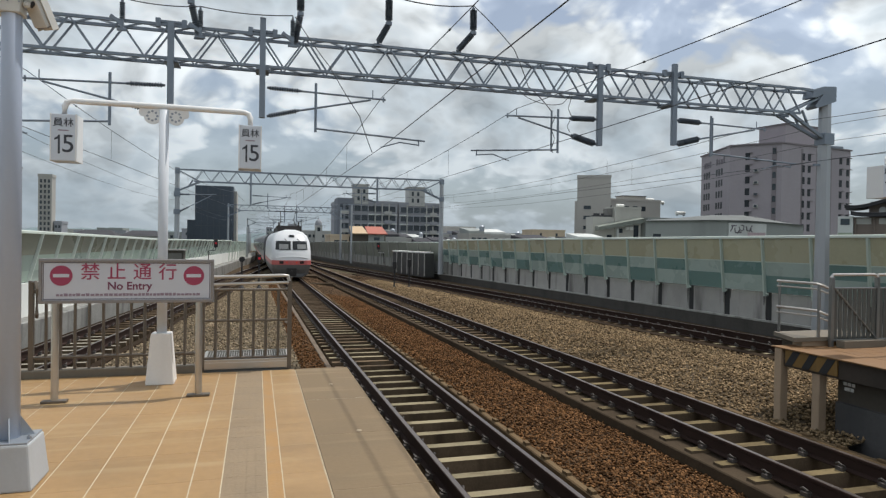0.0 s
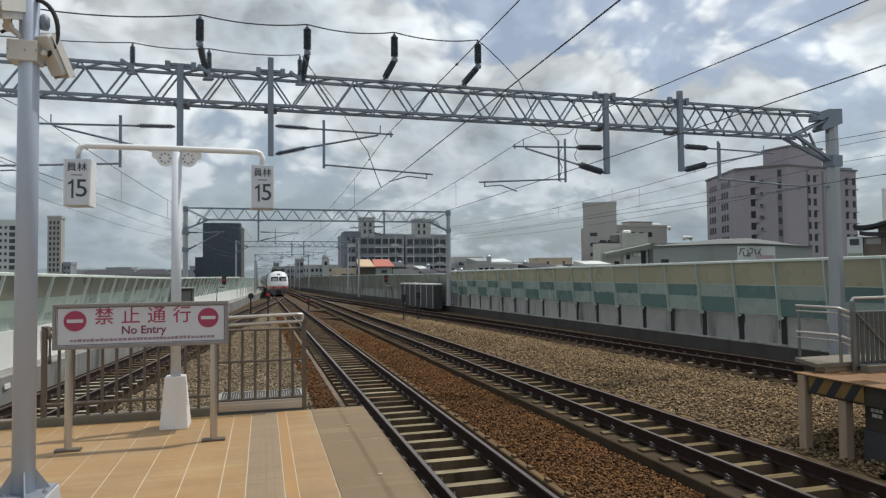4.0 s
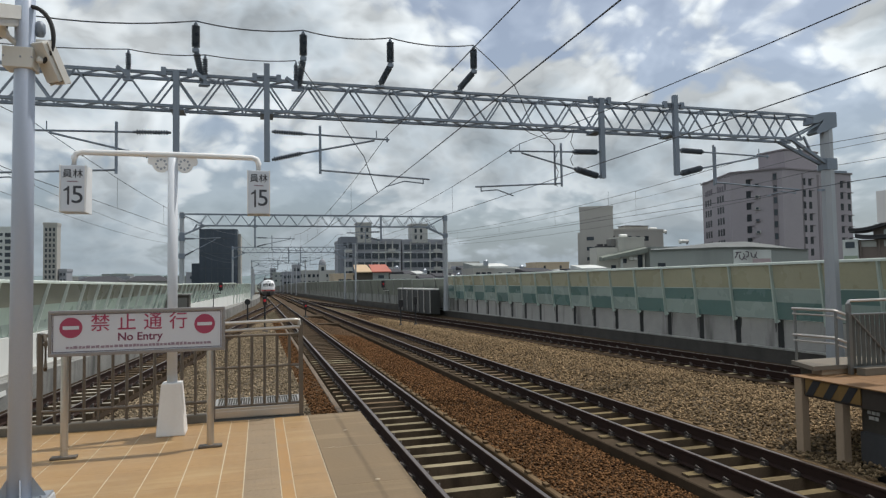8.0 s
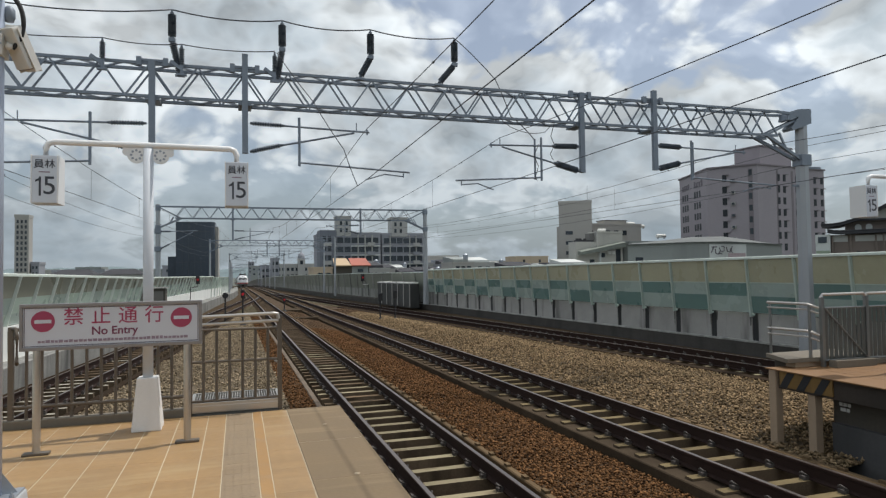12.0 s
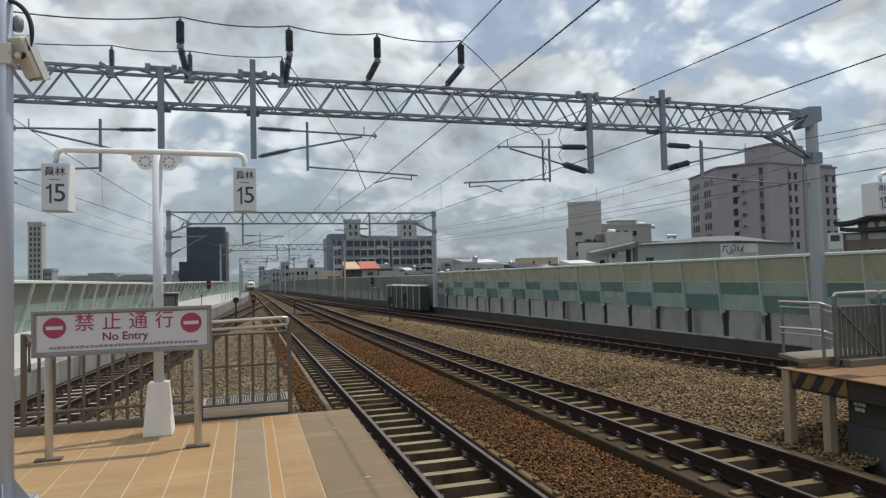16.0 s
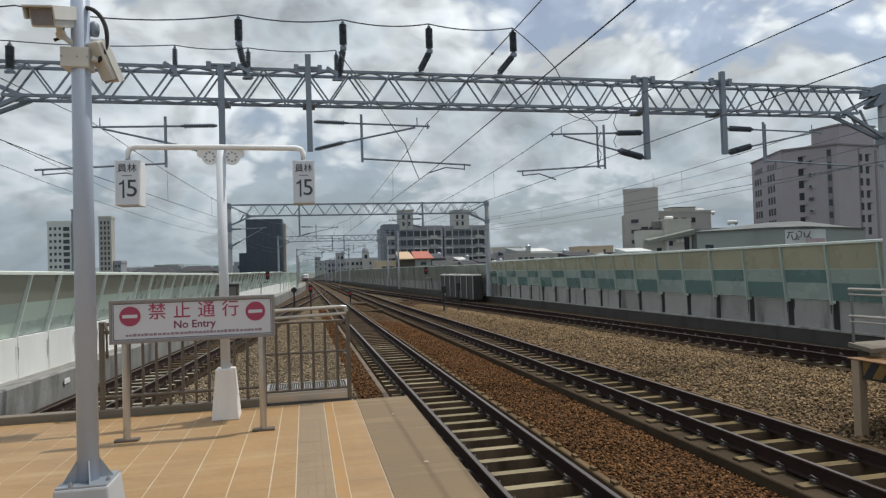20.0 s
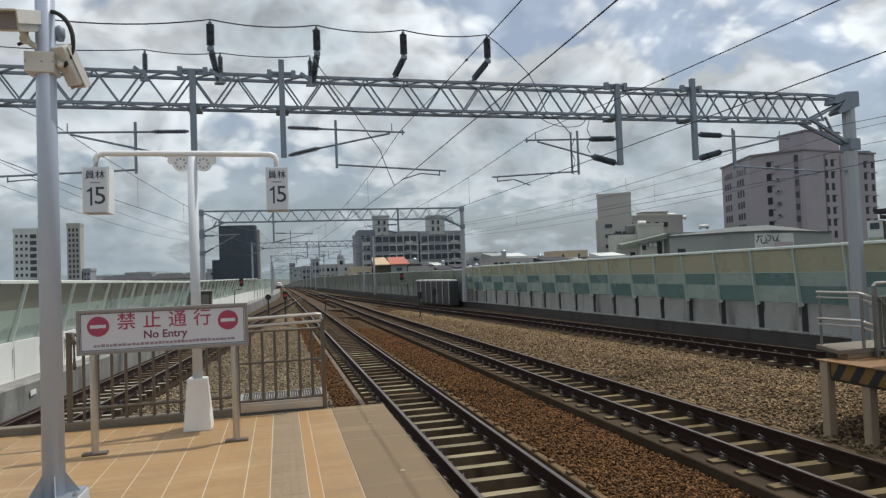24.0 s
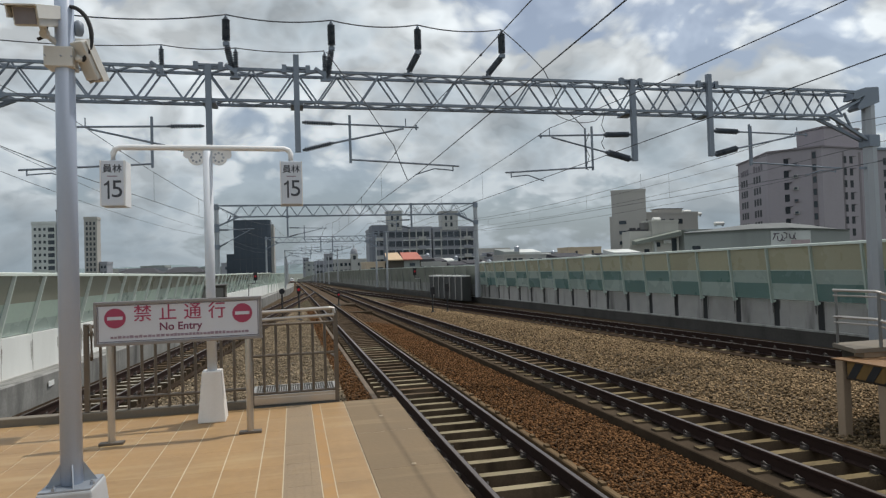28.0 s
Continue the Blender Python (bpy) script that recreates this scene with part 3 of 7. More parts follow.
def stones(name, edges, y0, y1, per, crown, material, label, size=0.034, under=None, bed0=None):
    """Ballast: an uneven bed, and loose broken stones over it."""
    lo, hi = edges
    rng = np.random.default_rng(len(name) * 7 + int(per))
    bed = B()
    rows = []
    y = y0 if bed0 is None else bed0
    while y <= y1:
        a, b = lo(y), hi(y)
        if b - a < 0.15:
            break
        rows.append([bed.verts.new((a + (b - a) * k / 8, y, crown(k / 8, y) + grade(y) - 0.03 + 0.03 * noise.noise((a + (b - a) * k / 5, y * 1.3, 0)))) for k in range(9)])
        y += 0.5 if y < 40 else 3
    for p, q in zip(rows, rows[1:]):
        for k in range(8):
            bed.faces.new((p[k], p[k + 1], q[k + 1], q[k]))
    t = thing(name, Matrix(), label, "ballast", kind="stuff")
    # bed is darker than its stones: shade in the gaps put into its colour
    tagged(part("ballast_bed", bed, under or material, t), kind="stuff")
    n = int(per * sum(max(0.0, hi(v) - lo(v)) for v in np.arange(y0, min(y1, 42), 1.0)))
    base = np.array([(1, 0, 0), (-1, 0, 0), (0, 1, 0), (0, -1, 0), (0, 0, 1), (0, 0, -1)], float)
    tri = np.array([(0, 2, 4), (2, 1, 4), (1, 3, 4), (3, 0, 4), (2, 0, 5), (1, 2, 5), (3, 1, 5), (0, 3, 5)])
    ys = y0 + (min(y1, 42) - y0) * rng.random(n) ** 1.25
    us = rng.random(n)
    table = np.arange(y0 - 1, 44, 0.5)
    la, ha = np.interp(ys, table, [lo(v) for v in table]), np.interp(ys, table, [hi(v) for v in table])
    xs = la + us * (ha - la)
    zs = np.array([crown(u, v) for u, v in zip(us, ys)]) - 3.2e-5 * np.maximum(0, ys - 5) ** 2 + rng.uniform(-0.03, 0.012, n)
    keep = ha - la > 0.2
    xs, ys, zs = xs[keep], ys[keep], zs[keep]
    n = len(xs)
    sz = size * rng.uniform(0.55, 1.35, (n, 1, 1)) * rng.uniform(0.6, 1.25, (n, 6, 1))
    v = base[None] * sz + rng.normal(0, size * 0.22, (n, 6, 3))
    ang = rng.random(n) * 6.283
    tilt = rng.normal(0, 0.5, n)
    c, s = np.cos(ang)[:, None], np.sin(ang)[:, None]
    x, y2 = v[..., 0] * c - v[..., 1] * s, v[..., 0] * s + v[..., 1] * c
    ct, st = np.cos(tilt)[:, None], np.sin(tilt)[:, None]
    v[..., 2] *= 0.62
    z2 = v[..., 2] * ct - y2 * st
    y2 = v[..., 2] * st + y2 * ct
    v = np.stack([x + xs[:, None], y2 + ys[:, None], z2 + zs[:, None]], -1).reshape(-1, 3)
    f = (tri[None] + 6 * np.arange(n)[:, None, None]).reshape(-1, 3)
    me = bpy.data.meshes.new("loose_stones")
    me.vertices.add(len(v))
    me.vertices.foreach_set("co", v.ravel())
    me.loops.add(len(f) * 3)
    me.loops.foreach_set("vertex_index", f.ravel().astype(np.int32))
    me.polygons.add(len(f))
    me.polygons.foreach_set("loop_start", np.arange(0, 3 * len(f), 3, dtype=np.int32))
    me.update(calc_edges=True)
    me.materials.append(material)
    o = new("loose_stones", me)
    o.parent = t
    tagged(o, kind="stuff")
    return t


track("track_1", X1, -36, 640, 60, "straight railway track with rusty rails on concrete sleepers", ((1.01, -0.20, 0.06), (0.86, -0.10, 0.05)), M_sleeper_pale, 0.58, 0.41)
track("track_2", X2, -36, 640, 50, "railway track with dark rusty rails beside brown ballast", ((0.745, -0.235, 0.225), (0.98, -0.10, 0.06)), None, 0.575, 0.34)
track("track_3", X3, -2, 94, 45, "railway track curving along a noise barrier", ((1.17, -0.19, 0.16), (1.25, -0.22, 0.10)), M_sleeper_pale)
track("track_left", X0, -8, 75, 45, "railway track converging on the straight one at a turnout", ((1.2, -0.22, 0.10), (1.2, -0.18, 0.10)), M_sleeper_grey)
# long timbers where the outer tracks join, and slabs over a cable crossing
for f, g, y0, y1, label in ((X2, X3, 47.0, 84.0, "long weathered sleepers of a turnout"), (X0, X1, 40.0, 66.0, "long weathered sleepers of a turnout beside the straight track")):
    tb, y = B(), y0
    while y < y1:
        a, b = f(y) + 0.97, g(y) - 0.97
        if b > a + 0.2:
            box(tb, a, b, y - 0.11, y + 0.11, RAIL - 0.45 + grade(y), RAIL - 0.135 + grade(y))
        y += 0.95
    tagged(part("turnout_timbers", tb, M_sleeper_pale), label, "sleepers", kind="stuff")
for y, d in CROSSINGS:
    slab_ = B()
    box(slab_, X1(y) + 0.98, X2(y) - 1.0, y - d / 2, y + d / 2, RAIL - 0.5 + grade(y), RAIL - 0.13 + grade(y), 0.02)
    tagged(part("cable_crossing", slab_, M_bedslab), "low brown concrete slab over a cable crossing between two tracks", "slab", "cable crossings")
stones("brown_ballast", (lambda y: X1(y) + 0.96, lambda y: X2(y) - 0.985), -5, 25.5, 760, lambda u, y: RAIL - 0.17 - 0.21 * u ** 1.5, M_bal_rust, "rust-brown broken stone ballast between two tracks", 0.025, M_bed_rust, bed0=-36)
# from here on the stones are greyer: distance haze put into the colour
stones("brown_ballast", (lambda y: X1(y) + 0.96, lambda y: X2(y) - 0.985), 25.5, 150, 500, lambda u, y: RAIL - 0.17 - 0.21 * u ** 1.5, M_bal_far, "grey-brown far ballast between two tracks, haze put into its colour", 0.03, M_bed_far)
stones("tan_ballast", (lambda y: X2(y) + 1.04, lambda y: X3(y) - 1.41), -1, 36, 400, lambda u, y: RAIL - 0.20 + 0.16 * math.sin(math.pi * min(1, u * 1.15)), M_bal_tan, "pale tan broken stone ballast heaped between two tracks", 0.031, M_bed_tan)
stones("tan_ballast", (lambda y: X2(y) + 1.04, lambda y: X3(y) - 1.41), 36, 90, 200, lambda u, y: RAIL - 0.20 + 0.10 * math.sin(math.pi * min(1, u * 1.15)), M_bal_far, "grey-brown far ballast heaped between converging tracks", 0.036, M_bed_far)
stones("grey_ballast", (lambda y: X0(y) + 1.3, lambda y: X1(y) - 1.62), 0.9, 60, 260, lambda u, y: RAIL - 0.21 + 0.05 * math.sin(math.pi * u), M_bal_grey, "grey-brown broken stone ballast behind the platform end", 0.034, M_bed_grey)
stones("edge_ballast", (lambda y: X1(y) - 1.62, lambda y: X1(y) - 1.07), 0.9, 60, 420, lambda u, y: RAIL - 0.235 + 0.02 * u, M_bal_rust, "rust-brown dusty ballast beside the track kerb", 0.026, M_bed_rust)


# ---- sound barriers along both sides of the viaduct ----
def barrier(name, f, side, y0, y1, plain, label, pitch, ledge, cap, levels):
    """side +1: to the right. A kerb with a ledge, wall panels between dark joints, and tinted sheets that lean in over the track."""
    t = thing(name, Matrix(), label, "sound barrier", kind="structure")
    s, o = side, ledge
    zb = -0.90
    zm, z2, z3 = levels
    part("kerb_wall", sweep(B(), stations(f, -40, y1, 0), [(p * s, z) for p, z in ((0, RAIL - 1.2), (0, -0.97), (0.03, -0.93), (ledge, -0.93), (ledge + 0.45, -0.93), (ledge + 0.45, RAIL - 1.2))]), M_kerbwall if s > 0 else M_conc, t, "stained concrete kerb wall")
    part("ledge_edge", sweep(B(), stations(f, -40, min(y1, 48), 0), [(p * s, z) for p, z in ((-0.03, -0.955), (-0.03, -0.895), (0.12, -0.895), (0.12, -0.955))]), M_ledge, t, "pale worn edge of the ledge")
    rng = random.Random(31)

    def lean(z, y):
        return (o - 0.13 - 0.17 * (z - zm) / (cap(y) - zm)) if s > 0 else (o + 0.12 - 0.42 * (z - zm) / (cap(y) - zm))

    def slab(name_, y, q, lo, hi, th, material, inset):
        """A flat piece between two posts; lo and hi give (offset, height) at a station."""
        pts = []
        e = inset / (q - y)
        for w in (e, 1 - e):
            v = y + (q - y) * w
            x = f(y) + (f(q) - f(y)) * w
            (u0, z0), (u1, z1) = lo(v), hi(v)
            pts += [(x + s * uu, v, zz + grade(v)) for uu, zz in ((u0, z0), (u0 + th, z0), (u1 + th, z1), (u1, z1))]
        return part(name_, (pts, [], [(0, 1, 2, 3), (4, 7, 6, 5), (0, 4, 5, 1), (1, 5, 6, 2), (2, 6, 7, 3), (3, 7, 4, 0)]), material, t)

    on = lambda z, d=0.0: (lambda v: (lean(z, v) + d, z))
    top = lambda d=0.0: (lambda v: (lean(cap(v), v) + d, cap(v)))
    y, k = y0, 0
    while y < plain:
        q = y + pitch
        if s > 0:
            slab("wall_panel", y, q, lambda v: (o, zb), lambda v: (o, zm - 0.015), 0.03, M_panel, 0.135)
            slab("dark_backing", y, q, lambda v: (o + 0.028, zb), lambda v: (o + 0.028, zm), 0.10, M_gap, -0.02)
            lo, hi = (M_mint, M_teal) if k % 2 else (M_teal, M_mint)
            slab("lower_sheet", y, q, on(zm + 0.02), on(z2), 0.03, lo, 0.045)
            slab("middle_sheet", y, q, on(z2), on(z3), 0.03, hi, 0.045)
            slab("upper_sheet", y, q, on(z3 + 0.03), top(), 0.03, M_olive, 0.045)
            slab("sheet_rail", y, q, on(z3, -0.01), on(z3 + 0.03, -0.01), 0.05, M_post, 0.03)
            if y < 40:
                # grime that runs down from the foot of the post
                for i in range(2):
                    yy, ww, zz = y + rng.uniform(0.10, 0.22) * (1 if i else -1), rng.uniform(0.02, 0.05), rng.uniform(0.25, 0.7)
                    xx, g = f(yy) + o - 0.003, grade(yy)
                    part("streak", ([(xx, yy - ww, zm - 0.02 + g), (xx, yy + ww, zm - 0.02 + g), (xx, yy + ww * 0.4, zm - zz + g), (xx, yy - ww * 0.5, zm - zz * 0.9 + g), (xx + 0.01, yy, zm - zz * 0.5 + g)], [], [(0, 3, 2, 1), (0, 1, 4), (1, 2, 4), (2, 3, 4), (3, 0, 4)]), M_grime, t)
        else:
            slab("wall_panel", y, q, lambda v: (o, zb), lambda v: (o, zm), 0.10, M_panel_white, 0.012)
            if y < 30:
                for i in range(3):
                    yy = y + (0.0 if i == 0 else rng.uniform(-0.12, 0.12))
                    zz, ww, top_ = rng.uniform(0.25, 0.85), rng.uniform(0.012, 0.04), -0.02 - 0.05 * i
                    xx, g = f(yy) + 0.002, grade(y)
                    part("streak", ([(xx, yy - ww, top_ + g), (xx, yy + ww, top_ + g), (xx, yy + ww * 0.4, top_ - zz + g), (xx, yy - ww * 0.5, top_ - zz * 0.9 + g), (xx - 0.01, yy, top_ - zz * 0.5 + g)], [], [(0, 3, 2, 1), (0, 1, 4), (1, 2, 4), (2, 3, 4), (3, 0, 4)]), M_streak, t)
            slab("lower_sheet", y, q, on(zm + 0.02), on(z2), 0.03, M_mint if k % 3 else M_mint_l, 0.035)
            slab("middle_sheet", y, q, on(z2), on(z3), 0.03, M_mint_l if k % 3 else M_mint, 0.035)
            slab("upper_sheet", y, q, on(z3), top(), 0.03, M_olive_l, 0.035)
        # post that leans in with the sheets, on a bolted shoe
        g, x = grade(y), f(y)
        pb = B()
        bar(pb, (x + s * (lean(zm, y) - 0.02), y, zm - 0.12 + g), (x + s * (lean(cap(y), y) - 0.02), y, cap(y) + g), 0.06, 0.11)
        post = part("post", pb, M_post if s > 0 else M_post_l, t)
        part("shoe", box(B(), x + s * (lean(zm, y) + 0.02) - 0.06, x + s * (lean(zm, y) + 0.02) + 0.06, y - 0.055, y + 0.055, zm - (0.09 if s > 0 else 0.17) + g, zm - 0.02 + g), M_post if s > 0 else M_post_l, post)
        y, k = q, k + 1
    # cap rail that follows the fall of the barrier's top
    cr = B()
    rings = []
    for x, yy, z in stations(f, y0, plain, 0):
        c, u = cap(yy) + z, lean(cap(yy), yy)
        rings.append([cr.verts.new((x + s * (u + du), yy, c + dz)) for du, dz in ((-0.06, -0.01), (0.09, -0.01), (0.09, 0.065), (-0.04, 0.08), (-0.06, 0.06))])
    for p, q in zip(rings, rings[1:]):
        for i in range(5):
            cr.faces.new((p[i], p[(i + 1) % 5], q[(i + 1) % 5], q[i]))
    part("cap_rail", cr, M_cap, t, "pale green metal cap rail")
    far = stations(f, plain, y1, 0)
    zt = cap(plain + 20)
    part("far_wall", sweep(B(), far, [(o * s, -0.95), ((o + 0.15) * s, -0.95), ((o + 0.15) * s, zm), (o * s, zm)]), M_farwall if s > 0 else M_panel_white, t, "plain stained far wall")
    if s > 0:
        # dark strip added in place of the shadow along the wall's foot
        part("wall_foot", sweep(B(), far, [((o - 0.04) * s, -0.95), (o * s, -0.95), (o * s, -0.82), ((o - 0.04) * s, -0.85)]), M_conc_dark, t, "dark strip painted as shadow along the foot of the far wall")
    part("far_sheet", sweep(B(), far, [((o + 0.02) * s, zm), ((o + 0.12) * s, zm), ((o - 0.14) * s, zt - 0.07), ((o - 0.20) * s, zt - 0.07)]), M_farsheet if s > 0 else M_mint_l, t, "dull far sheet")
    part("far_cap", sweep(B(), far, [((o - 0.24) * s, zt - 0.07), ((o - 0.06) * s, zt - 0.07), ((o - 0.06) * s, zt), ((o - 0.24) * s, zt)]), M_cap, t)
    bm = B()
    yy = plain
    while yy < min(y1, 260):
        bar(bm, (f(yy) + o * s, yy, -0.9 + grade(yy)), (f(yy) + (o - 0.22) * s, yy, zt - 0.05 + grade(yy)), 0.08, 0.1)
        yy += 3
    tagged(part("far_posts", bm, M_farwall if s > 0 else M_post_l, t), kind="stuff")
    return t


barrier("barrier_right", XR, 1, -14.23, 640, 41.0, "sound barrier with olive and green sheets over grey concrete panels", 1.856, 0.10, CAP_R, (0.05, 0.63, 1.07))
barrier("barrier_left", XL, -1, -9.60, 640, 70, "sound barrier with olive and mint sheets over pale concrete panels", 1.52, 0.0, CAP_L, (0.13, 0.50, 0.99))
bm = B()
sweep(bm, stations(XL, -40, 140, 0), [(0.02, RAIL - 0.6), (1.58, RAIL - 0.6), (1.60, -0.63), (1.55, -0.60), (0.02, -0.905)])
tagged(part("parapet", bm, M_parapet), "stained grey concrete parapet below the sound barrier", "parapet", kind="structure")


# ---- island platform with the camera ----
EDGE = -0.08
plat = thing("platform", Matrix(), "tan tiled station platform with tactile strip and concrete edge", "platform", kind="structure")
part("platform_base", box(B(), -4.95, EDGE - 0.03, -40, -0.02, RAIL - 0.4, -0.030), M_conc_dark, plat, "sooty concrete platform body")
part("grout_bed", box(B(), -4.93, -0.715, -40, -0.03, -0.029, -0.0025), M_grout, plat)
part("edge_beam", box(B(), EDGE - 0.62, EDGE - 0.005, -40, -0.01, -0.26, -0.012, 0.008), M_conc, plat)
proto = part("tile", box(B(), -0.1455, 0.1455, -0.2993, 0.2993, -0.012, 0.0), M_tile, plat)
first = True
cols = [-1.73 - 0.3 * k for k in range(11)]
for cx in cols:
    for r in range(22):
        m = pose(cx, -0.33 - 0.6 * r, 0)
        if first:
            proto.matrix_basis, first = m, False
        else:
            again("tile", proto, plat, m)
for name, x0, x1, material in (("border_tile", -1.5755, -1.394, M_tile), ("edge_tile", -1.000, -0.722, M_tile)):
    p0 = None
    for r in range(22):
        m = pose((x0 + x1) / 2, -0.33 - 0.6 * r, 0)
        if p0 is None:
            p0 = part(name, box(B(), -(x1 - x0) / 2, (x1 - x0) / 2, -0.2993, 0.2993, -0.012, 0.0), material, plat)
            p0.matrix_basis = m
        else:
            again(name, p0, plat, m)
bm = box(B(), -0.1385, 0.1385, -0.15, 0.15, -0.012, 0.0)
for k in range(4):
    box(bm, -0.113 + 0.062 * k, -0.078 + 0.062 * k, -0.1485, 0.1485, -0.001, 0.003)
t0 = part("tactile_tile", bm, M_tact, plat)
t0.matrix_basis = pose(-1.2475, -0.18, 0)
for r in range(1, 44):
    again("tactile_tile", t0, plat, pose(-1.2475, -0.18 - 0.3 * r, 0))
part("orange_line", box(B(), -1.101, -1.008, -13.2, -0.03, -0.010, 0.0012), M_orange, plat)
bm = B()
y = -0.05
while y > -13:
    d = random.uniform(0.12, 0.42)
    box(bm, -0.722 - random.uniform(0, 0.003), -0.713, y - d, y, -0.011, 0.0012)
    y -= d + random.uniform(0.0, 0.02)
part("worn_white_line", bm, M_white_line, plat)
for k in range(12):
    a, b = (-0.004, -1.606) if k == 0 else (-1.614 - 1.2 * (k - 1), -2.806 - 1.2 * (k - 1))
    part("mortar_joint", box(B(), -0.708, EDGE - 0.004, b - 0.009, b + 0.001, -0.03, -0.001), M_grout if k == 0 else M_tact, plat)
    part("coping_slab", box(B(), -0.710, EDGE, b, a, -0.03, 0.001, 0.004), M_coping, plat)
part("platform_rest", box(B(), -4.93, EDGE, -40, -13.3, -0.02, 0.0), M_tile, plat)
bm = B()
for y in (-0.95, -2.75, -4.6):
    plug = lathe(B(), [(0.022, 0.001), (0.022, 0.004), (0.014, 0.005)], 10, pose(-0.36 + 0.03 * math.sin(y * 9), y, 0))
    part("coping_plug", plug, M_white_line, plat)
end = tagged(part("end_kerb", box(B(), -4.95, -1.80, 0.0, 0.14, -0.75, 0.085, 0.012), M_slab), "low dark concrete kerb closing the platform end", "kerb", kind="structure")


# ---- platform furniture ----
def no_entry_sign(m, group):
    t = thing("no_entry_sign", m, "white no-entry sign board on two stainless steel legs", "sign", group)
    bm = box(B(), -0.752, 0.752, -0.018, 0.018, 0.972, 1.343, 0.004)
    board = part("board", bm, M_sign, t)
    fr = B()
    for z in (0.959, 1.353):
        box(fr, -0.772, 0.772, -0.034, 0.034, z - 0.016, z + 0.016, 0.005)
    for x in (-0.762, 0.762):
        box(fr, x - 0.014, x + 0.014, -0.033, 0.033, 0.942, 1.370, 0.005)
    part("sign_frame", fr, M_frame, t, "dull grey metal frame")
    ln = B()
    for z in (0.984, 1.330):
        box(ln, -0.738, 0.738, -0.0205, -0.0175, z - 0.003, z + 0.003)
    for x in (-0.738, 0.738):
        box(ln, x - 0.003, x + 0.003, -0.0205, -0.0175, 0.984, 1.330)
    part("border_line", ln, M_ink, t)
    for x in (-0.64, 0.64):
        leg = B()
        tube(leg, [(x, 0, 0.02), (x, 0, 0.95)], 0.034, 14)
        l_ = part("leg", leg, M_steel, t, smooth=False)
        part("foot_plate", box(B(), x - 0.11, x + 0.11, -0.045, 0.045, 0, 0.025, 0.008), M_fence, l_)
    for x in (-0.588, 0.588):
        disc = part("red_disc", lathe(B(), [(0.096, 0), (0.096, 0.004)], 32, pose(x, -0.0185, 1.208, 90)), M_red, t)
        part("white_bar", box(B(), x - 0.068, x + 0.068, -0.0262, -0.022, 1.192, 1.224), M_sign, disc)
    for k, ch in enumerate("禁止通行"):
        words(ch, 0.172, "lettering", t, pose(-0.34 + 0.229 * k, -0.0195, 1.236), M_red, 0.0012)
    words("No Entry", 0.105, "lettering", t, pose(0.005, -0.0195, 1.106), M_plum, 0.0022)
    rows = B()
    x = -0.63
    rr = random.Random(4)
    while x < 0.63:
        w = rr.uniform(0.022, 0.036)
        box(rows, x, x + w, -0.0205, -0.0175, 1.012, 1.012 + rr.uniform(0.020, 0.028))
        x += w + rr.uniform(0.005, 0.010)
    part("small_print", rows, M_print, t)
    return t


no_entry_sign(pose(-2.372, -1.205, 0), "no-entry signs")
no_entry_sign(pose(9.39, -1.19, 0), "no-entry signs")


def number_panel(t, x, z, side):
    p = B()
    box(p, x - 0.115, x + 0.115, -0.05, 0.22, z - 0.49, z, 0.012)
    pn = part("number_panel", p, M_sign_blue, t, "pale two-sided panel numbered 15")
    e = B()
    for s in (-1, 1):
        box(e, x + s * 0.118 - 0.006, x + s * 0.118 + 0.006, -0.053, 0.223, z - 0.492, z + 0.002, 0.003)
    part("panel_edge", e, M_white, pn)
    one = B()
    zc = z - 0.318
    x -= 0.007
    outline = [(-0.042, -0.098), (-0.022, -0.098), (-0.022, 0.098), (-0.036, 0.098), (-0.046, 0.080), (-0.075, 0.062), (-0.075, 0.042), (-0.042, 0.056)]
    fr, bk = [[one.verts.new((x + a, yy, zc + b)) for a, b in outline] for yy in (-0.0524, -0.0508)]
    one.faces.new(fr)
    one.faces.new(bk[::-1])
    for k in range(8):
        one.faces.new((fr[k], bk[k], bk[(k + 1) % 8], fr[(k + 1) % 8]))
    part("numeral", one, M_navy, pn)
    words("5", 0.262, "numeral", pn, pose(x + 0.053, -0.0515, zc), M_navy, 0.0006)
    x += 0.007
    words("員林", 0.098, "lettering", pn, pose(x, -0.0515, z - 0.095), M_navy, 0.001)
    b = B()
    box(b, x - 0.05, x + 0.05, -0.0525, -0.049, z - 0.178, z - 0.166)
    part("small_print", b, M_print, pn)


